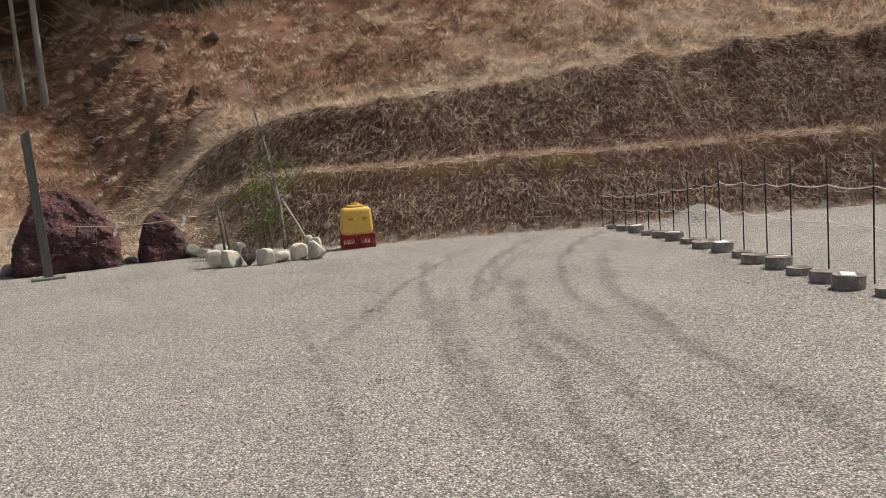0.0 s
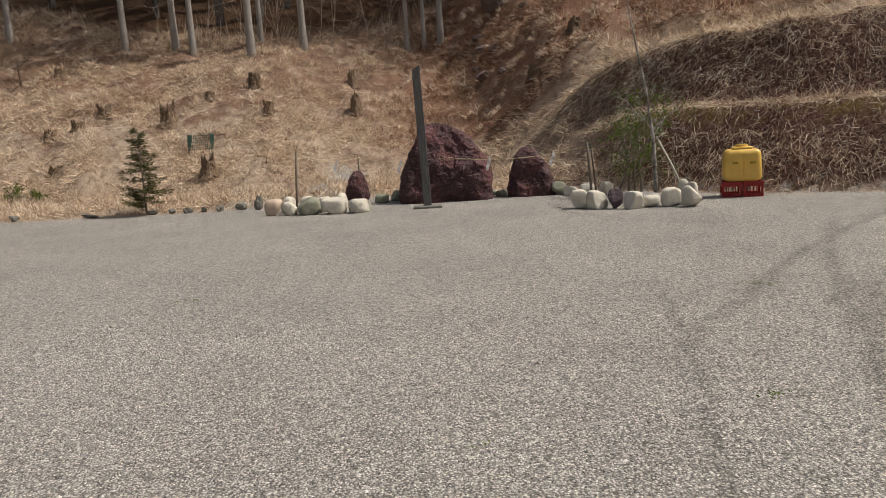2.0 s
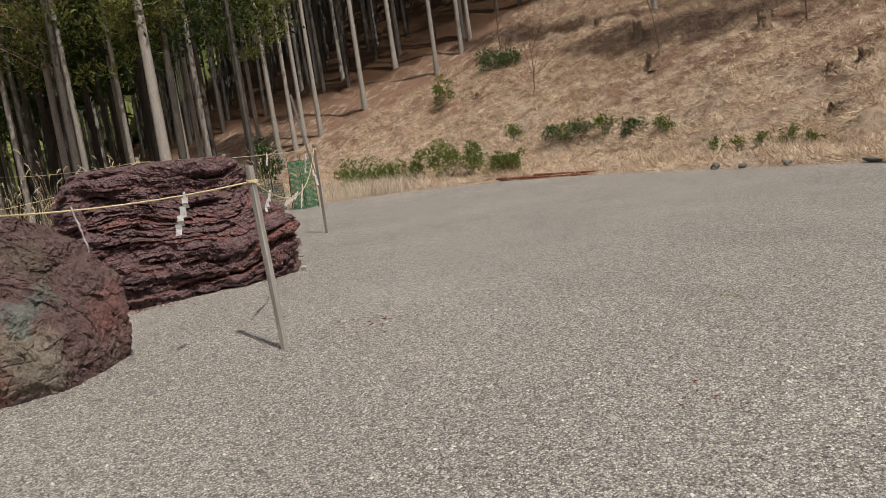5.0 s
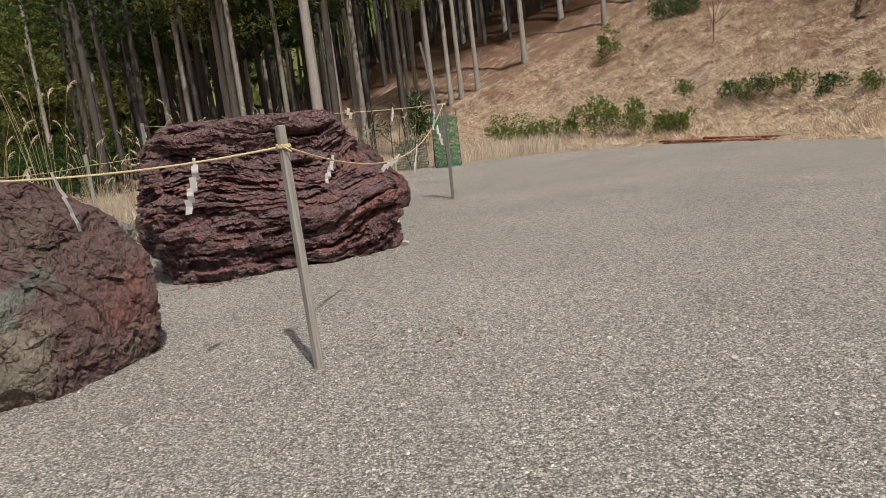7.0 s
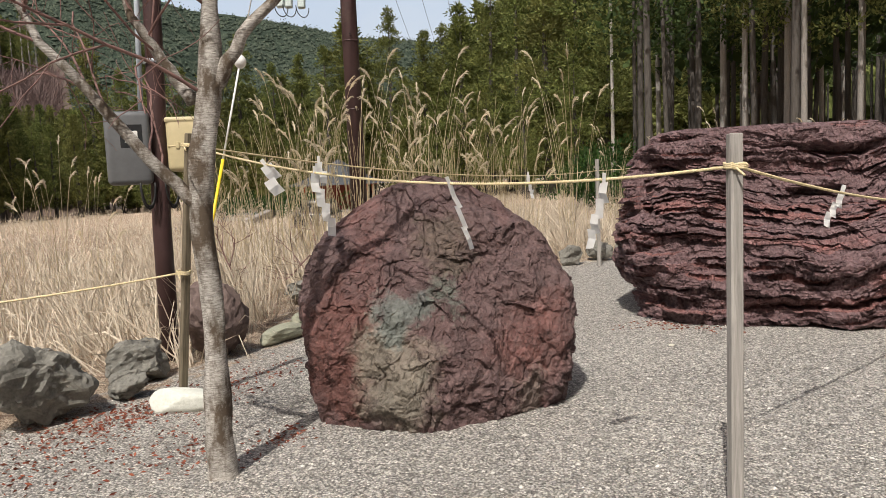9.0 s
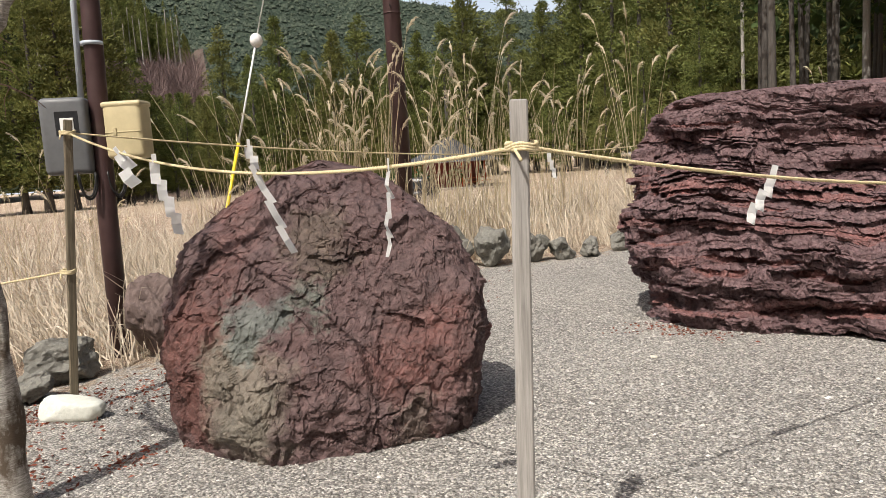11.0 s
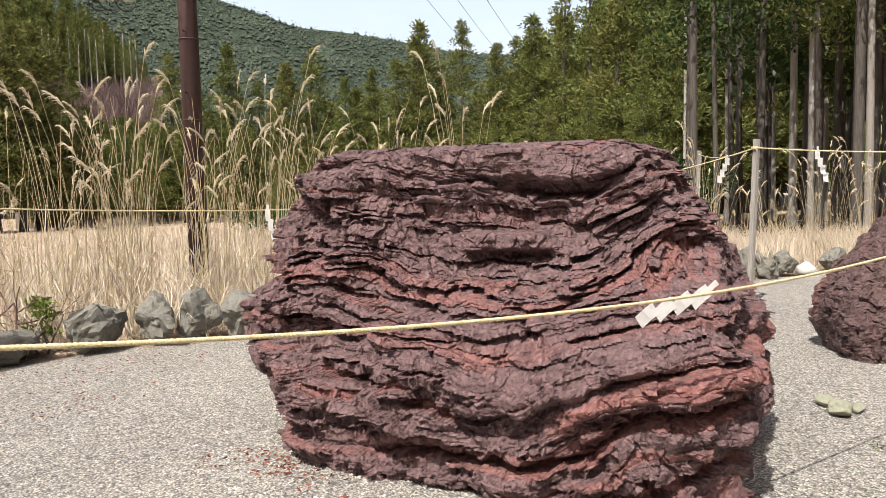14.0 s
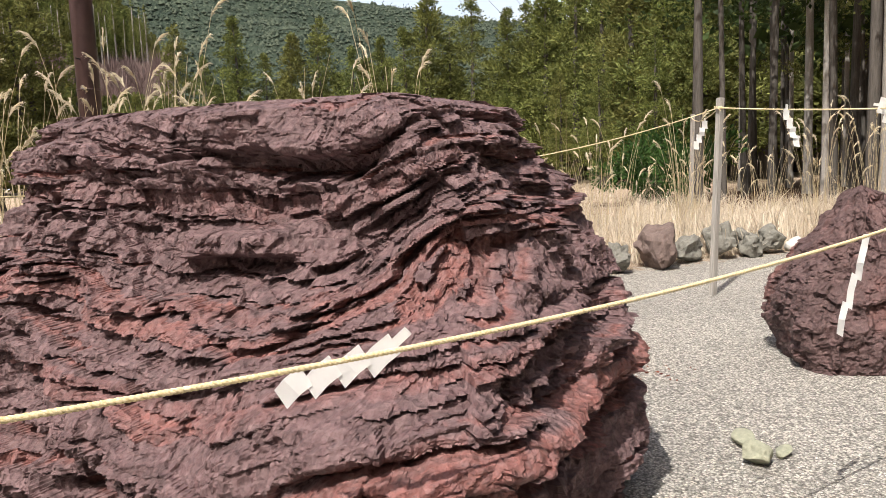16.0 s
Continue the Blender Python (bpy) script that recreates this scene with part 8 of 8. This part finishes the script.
FENCE = [(7.55, 5.9), (7.81, 6.75), (8.07, 7.62), (8.25, 8.4), (8.36, 8.97), (8.62, 9.75), (8.68, 10.35), (8.9, 11.0), (9.06, 11.67), (9.18, 12.3), (9.26, 12.85), (9.36, 13.4), (9.44, 13.95), (9.5, 14.5), (9.54, 15.05), (9.58, 15.6)]
FENCE_H = [1.42] * 7 + [1.32, 1.25, 1.2, 1.12, 1.05, 1.0, 0.95, 0.95, 0.95]
fence = thing("rope_fence", "low fence of thin dark stakes with two pale ropes", "fence", at=pose(0, 0, 0))
for n, ((x, y), h) in enumerate(zip(FENCE, FENCE_H)):
    part("stake", tubes("stake", [([(x, y, -0.1), (x + 0.01 * math.sin(n * 3), y, h)], 0.009)], 6), M_STEEL, fence)
for level, sag in ((0.62, 0.05), (1.12, 0.04)):
    many = [(hang((ax, ay, 0.1 + level * ha / 1.65), (bx, by, 0.1 + level * hb / 1.65), sag, 9), 0.0055) for (ax, ay), (bx, by), ha, hb in zip(FENCE[:-1], FENCE[1:], FENCE_H[:-1], FENCE_H[1:])]
    part("rope", tubes("rope", many, 5, False), M_PAPER, fence, "thin pale grey rope")


def concrete_block(x, y, r, h, k):
    """A short concrete pile cut off, hollow-topped."""
    bm = bmesh.new()
    bmesh.ops.create_cone(bm, cap_ends=True, segments=20, radius1=r * 1.04, radius2=r, depth=h + 0.2)
    top = [f for f in bm.faces if f.normal.z > 0.9]
    res = bmesh.ops.inset_region(bm, faces=top, thickness=r * 0.28)
    bmesh.ops.translate(bm, vec=(0, 0, -0.03), verts=[v for f in top for v in f.verts])
    bmesh.ops.translate(bm, vec=(0, 0, (h + 0.2) / 2 - 0.2), verts=bm.verts)
    solid("concrete_block", bm, M_CONCRETE, "round brown-grey concrete block along the rope fence", "concrete block", "fence blocks", m=pose(x, y, 0, (k * 13) % 7 - 3, (k * 7) % 5 - 2, k * 40))


for n, (x, y) in enumerate([(7.42, 6.2), (7.45, 6.75), (7.62, 7.2), (7.75, 7.75), (7.95, 8.3), (8.05, 8.85), (8.3, 9.4), (8.5, 10.1), (8.62, 10.7), (8.85, 11.4), (8.98, 12.0), (9.12, 12.6), (9.22, 13.2), (9.32, 13.8), (9.42, 14.4), (9.5, 15.0)]):
    concrete_block(x, y, 0.145 + 0.018 * ((n * 7) % 3), 0.09 + 0.03 * ((n * 5) % 3), n)
    if n % 3 == 1:
        solid("paper_scrap", box_bm(0.19, 0.15, 0.012, (0, 0, 0), 0.004, 1), M_PAPER, "crumpled white sheet lying on a concrete block", "sheet", "sheets on blocks", m=pose(x, y, 0.108 + 0.02 * ((n * 5) % 3), 4, -3, n * 50))

# ---------------------------------------------------------------- poles, boxes and wires, south
M_POLE = plain("brown_pole", (0.060, 0.032, 0.031), 0.45, spread=0.2, scale=6)
M_GREY_BOX = plain("grey_box", (0.13, 0.135, 0.14), 0.45, spread=0.12)
M_CREAM_BOX = plain("cream_box", (0.55, 0.47, 0.28), 0.5, spread=0.1, scale=8)
M_PIPE = plain("pale_pipe", (0.45, 0.50, 0.56), 0.4, spread=0.08)
M_BLACK = plain("black_cable", (0.02, 0.02, 0.02), 0.5)
M_YELLOW = plain("yellow_cover", (0.78, 0.60, 0.03), 0.45, spread=0.1)
M_WHITE_PAINT = plain("white_cover", (0.78, 0.78, 0.76), 0.4, spread=0.06)

pole = thing("meter_pole", "brown steel pole with meter boxes in dry grass", "pole", at=pose(-7.56, -0.43, 0))
part("shaft", tubes("shaft", [([(0.02, 0, -0.3), (0, 0, 1.2), (-0.06, 0.03, 3.2), (-0.2, 0.1, 7.5)], [0.082, 0.08, 0.074, 0.06])], 20), M_POLE, pole)
part("pipe", tubes("pipe", [([(0.085, -0.06, 2.0), (0.045, -0.03, 3.2), (-0.09, 0.03, 7.4)], 0.024)], 10), M_PIPE, pole, "pale blue-grey conduit pipe")
for z in (2.6, 3.4):
    part("band", tubes("band", [([(-0.05 + 0.02, 0.02, z), (-0.05 + 0.02, 0.02, z + 0.03)], 0.088)], 20), M_PIPE, pole, "pale steel band")
for dx in (-0.10, 0.14):
    a = np.linspace(0, np.pi * 1.0, 14)
    loop = np.stack([dx + 0.07 * np.cos(a), 0.05 + 0 * a, 1.55 - 0.20 * np.sin(a)], -1)
    part("cable", tubes("cable", [(loop, 0.011), (loop + (0.02, 0.03, 0.02), 0.009)], 8), M_BLACK, pole, "black cable loop")


def meter_box(name, label, x, y, z, w, d, h, turn, mat, window):
    ob = thing(name, label, "meter box", "meter boxes", pose(x, y, z, 0, 0, turn))
    part("case", box_bm(w, d, h, (0, 0, 0), 0.045, 4), mat, ob, shade=True)
    if window:
        part("window", box_bm(w * 0.5, 0.012, h * 0.32, (-w * 0.08, d / 2 - 0.004, h * 0.5), 0.004, 1), plain("dark_glass", (0.03, 0.032, 0.035), 0.12), ob, "dark glass window")
        part("dial", box_bm(w * 0.28, 0.012, h * 0.16, (-w * 0.08, d / 2 + 0.004, h * 0.57), 0.003, 1), M_WHITE_PAINT, ob, "white meter dial")
    else:
        part("lid", box_bm(w * 1.03, d * 1.05, 0.05, (0, 0, h - 0.045), 0.02, 2), mat, ob)
        part("seam", box_bm(w * 0.92, 0.012, 0.012, (0, d / 2 - 0.002, h * 0.46), 0.003, 1), mat, ob)
        part("latch", box_bm(0.03, 0.02, 0.06, (w * 0.2, d / 2, h * 0.42), 0.004, 1), mat, ob)


meter_box("grey_meter_box", "dark grey meter box with a glass window", -7.36, -0.52, 1.56, 0.36, 0.22, 0.62, -35, M_GREY_BOX, True)
meter_box("cream_box", "cream plastic service box fixed to the brown pole", -7.72, -0.20, 1.66, 0.32, 0.22, 0.46, -48, M_CREAM_BOX, False)

foot, ball, top = np.array((-9.7, -2.85, -0.15)), np.array((-10.741, -2.825, 3.256)), np.array((-12.6, -2.78, 9.2))
guy = thing("guy_wire", "guy wire with yellow cover and white ball insulator", "wire", at=pose(0, 0, 0))
part("cover", tubes("cover", [([foot, foot + (ball - foot) * 0.60], 0.022)], 10), M_YELLOW, guy, "bright yellow plastic cover")
part("sleeve", tubes("sleeve", [([foot + (ball - foot) * 0.60, ball], 0.014)], 8), M_WHITE_PAINT, guy, "white sleeve")
part("wire", tubes("wire", [([ball, top], 0.009)], 6), M_WHITE_PAINT, guy)
bm = bmesh.new()
bmesh.ops.create_uvsphere(bm, u_segments=20, v_segments=12, radius=0.085)
bmesh.ops.scale(bm, vec=(1, 1, 1.15), verts=bm.verts)
bmesh.ops.translate(bm, vec=ball, verts=bm.verts)
part("insulator", bm, M_WHITE_PAINT, guy, "white ball insulator", shade=True)

px, py = -13.8, -3.35
big = thing("utility_pole", "tall brown utility pole with a crossarm and insulators", "utility pole", at=pose(px, py, -0.3))
part("shaft", tubes("shaft", [([(0, 0, -0.3), (0, 0, 5), (0, 0, 11)], [0.155, 0.14, 0.115])], 22), M_POLE, big)
for z in (3.1, 4.3):
    part("band", tubes("band", [([(0, 0, z), (0, 0, z + 0.02)], 0.153)], 22), M_POLE, big)
for k in range(12):
    a = radians(40 + 180 * (k % 2))
    z = 2.6 + k * 0.45
    part("step_bolt", tubes("step_bolt", [([(math.cos(a) * 0.13, math.sin(a) * 0.13, z), (math.cos(a) * 0.25, math.sin(a) * 0.25, z), (math.cos(a) * 0.25, math.sin(a) * 0.25, z + 0.03)], 0.009)], 6), M_STEEL, big)
arm = np.array((0.80, -0.60, 0))
turn = math.degrees(math.atan2(arm[1], arm[0]))
part("crossarm", box_bm(1.6, 0.075, 0.075, (0.66, 0, 0), 0.006, 1), M_STEEL, big, m=pose(0, 0, 5.27, 0, 0, turn))
part("brace", box_bm(0.34, 0.08, 0.07, (0, 0, 0), 0.006, 1), M_STEEL, big, m=pose(arm[0] * 1.3, arm[1] * 1.3, 5.29, 0, 0, turn + 60))
part("clamp", box_bm(0.42, 0.36, 0.22, (0, 0, 0), 0.03, 2), M_POLE, big, m=pose(0, 0, 5.22, 0, 0, turn))
M_CERAMIC = plain("pale_ceramic", (0.40, 0.47, 0.46), 0.25, spread=0.1)
for k in (0.82, 1.04, 1.18):
    p = Vector((arm[0] * k, arm[1] * k, 5.27))
    ins = part("cutout", join_bm(box_bm(0.10, 0.13, 0.34, (0.02, 0, -0.42), 0.02, 2, pose(0, 0, 0, 0, -12, 30)), box_bm(0.04, 0.04, 0.14, (0, 0, -0.12), 0.005, 1)), M_CERAMIC, big, "pale ceramic switch body", Matrix.Translation(p))
    a = np.linspace(0, np.pi, 12)
    part("jumper", tubes("jumper", [(np.stack([0.1 + 0.16 * np.cos(a), 0.1 + 0 * a, -0.42 - 0.18 * np.sin(a)], -1), 0.008)], 6), M_BLACK, big, "black jumper cable", Matrix.Translation(p))
for k in (0.86, 1.38):
    part("pin_insulator", tubes("pin_insulator", [([(arm[0] * k, arm[1] * k, 5.34), (arm[0] * k, arm[1] * k, 5.42), (arm[0] * k, arm[1] * k, 5.48)], [0.05, 0.03, 0.055])], 12), M_WHITE_PAINT, big, "white pin insulator")
far = (-7 + 150 * math.cos(radians(-146.5)), 6.5 + 150 * math.sin(radians(-146.5)), 24.0)
for k, dz in ((0.0, 0.0), (0.5, -0.2), (1.0, -0.4)):
    a = (px + arm[0] * (k - 0.5) * 1.6, py + arm[1] * (k - 0.5) * 1.6, 10.6 + dz)
    b = (far[0] + arm[0] * (k - 0.5) * 9, far[1] + arm[1] * (k - 0.5) * 9, far[2])
    solid("power_line", tubes("power_line", [(hang(a, b, 1.6, 30), 0.014)], 5), M_BLACK, "thin dark power line over the trees", "power line", "power lines")

# ---------------------------------------------------------------- shrine hall, wall and car across the field
M_ROOF = plain("grey_roof", (0.075, 0.08, 0.085), 0.6, 0.2, 0.12, 3)
M_RED_WOOD = plain("red_wood", (0.22, 0.045, 0.03), 0.7, spread=0.2, scale=3)
M_ORANGE = plain("orange_wood", (0.62, 0.12, 0.03), 0.6, spread=0.15, scale=3)
sx, sy = -5.0 + 56 * math.cos(radians(-137.4)), 5.8 + 56 * math.sin(radians(-137.4))
hall = thing("shrine_hall", "small red wooden hall with a curved grey roof", "building", at=pose(sx, sy, -0.75, 0, 0, 20))
part("platform", box_bm(6.4, 5.4, 0.5, (0, 0, -0.2), 0.03, 1), M_CONCRETE, hall, "pale stone platform")
part("wall", box_bm(3.6, 3.0, 1.9, (0, 0, 0.3)), M_RED_WOOD, hall)
for ix in (-2.3, -0.8, 0.8, 2.3):
    for iy in (-1.9, 1.9):
        part("pillar", tubes("pillar", [([(ix, iy, 0.2), (ix, iy, 2.3)], 0.1)], 10), M_ORANGE, hall, "orange round pillar")
part("beam", box_bm(5.2, 4.4, 0.22, (0, 0, 2.1), 0.02, 1), M_RED_WOOD, hall)
for iy in (-2.2, 2.2):
    part("railing", join_bm(box_bm(5.4, 0.06, 0.07, (0, iy, 0.85)), box_bm(5.4, 0.06, 0.07, (0, iy, 0.55))), M_ORANGE, hall, "orange railing")
prof = [(3.6, 2.15), (2.9, 2.32), (2.0, 2.72), (1.2, 3.25), (0.0, 4.1)]
verts, faces = [], []
for r, z in prof:
    verts += [(-r - 0.2, -r * 0.88, z), (r + 0.2, -r * 0.88, z), (r + 0.2, r * 0.88, z), (-r - 0.2, r * 0.88, z)]
for j in range(len(prof) - 1):
    for i in range(4):
        faces.append((j * 4 + i, j * 4 + (i + 1) % 4, j * 4 + 4 + (i + 1) % 4, j * 4 + 4 + i))
faces.append((3, 2, 1, 0))
part("roof", mesh_of("roof", verts, faces), M_ROOF, hall, "curved grey roof")
for ang, dist, w, seed in ((-134.5, 50, 5.0, 1), (-131.5, 52, 5.0, 2), (-128.0, 54, 5.0, 3)):
    leafy_bush(-5 + dist * math.cos(radians(ang)), 5.8 + dist * math.sin(radians(ang)), 3.0, 1.5, 930 + seed, M_BUSH_DARK, "clipped green hedge before the hall", 1600, 0.2, 0, "hedges")
wx, wy = -5.0 + 46 * math.cos(radians(-131)), 5.8 + 46 * math.sin(radians(-131))
solid("stone_wall", box_bm(16, 0.5, 0.9, (0, 0, 0), 0.04, 1), M_CONCRETE, "long low grey stone wall across the field", "wall", kind="structure", m=pose(wx, wy, -1.0, 0, 0, 42))
solid("road", box_bm(60, 3.2, 0.12, (0, 0, 0)), plain("asphalt", (0.16, 0.16, 0.155), 0.9, spread=0.1, scale=1.0), "pale narrow asphalt road across the field", "road", kind="structure", m=pose(-5 + 38 * math.cos(radians(-124)), 5.8 + 38 * math.sin(radians(-124)), -0.72, 0, 0, 38))


def parked_car(x, y, z, turn):
    """A small dark estate car, far off behind the grass."""
    paint, glass = plain("dark_paint", (0.02, 0.022, 0.026), 0.25, spread=0.1), plain("car_glass", (0.03, 0.035, 0.04), 0.08)
    ob = thing("parked_car", "small black car parked beyond the tall grass", "car", at=pose(x, y, z, 0, 0, turn))
    body = box_bm(3.6, 1.5, 0.62, (0, 0, 0.28), 0.12, 3)
    part("body", body, paint, ob, shade=True)
    cab = box_bm(2.4, 1.36, 0.58, (-0.2, 0, 0.86), 0.12, 3)
    for v in cab.verts:
        if v.co.z > 1.2:
            v.co.x = -0.2 + (v.co.x + 0.2) * 0.78
            v.co.y *= 0.86
    part("cabin", cab, paint, ob, shade=True)
    for s in (-1, 1):
        part("side_window", box_bm(1.7, 0.02, 0.3, (-0.2, s * 0.655, 0.98), 0.01, 1, pose(0, 0, 0, s * -6)), glass, ob, "dark side window")
    part("windscreen", box_bm(0.02, 1.1, 0.36, (0.93, 0, 0.95), 0.005, 1), glass, ob)
    for wx_ in (-1.15, 1.15):
        for s in (-1, 1):
            wheel = part("wheel", tubes("wheel", [([(wx_, s * 0.62, 0.29), (wx_, s * 0.78, 0.29)], 0.29)], 20), M_BLACK, ob)
            part("rim", tubes("rim", [([(wx_, s * 0.77, 0.29), (wx_, s * 0.79, 0.29)], 0.17)], 16), M_PIPE, wheel)


parked_car(-5 + 33 * math.cos(radians(-134.6)), 5.8 + 33 * math.sin(radians(-134.6)), -0.62, 30)
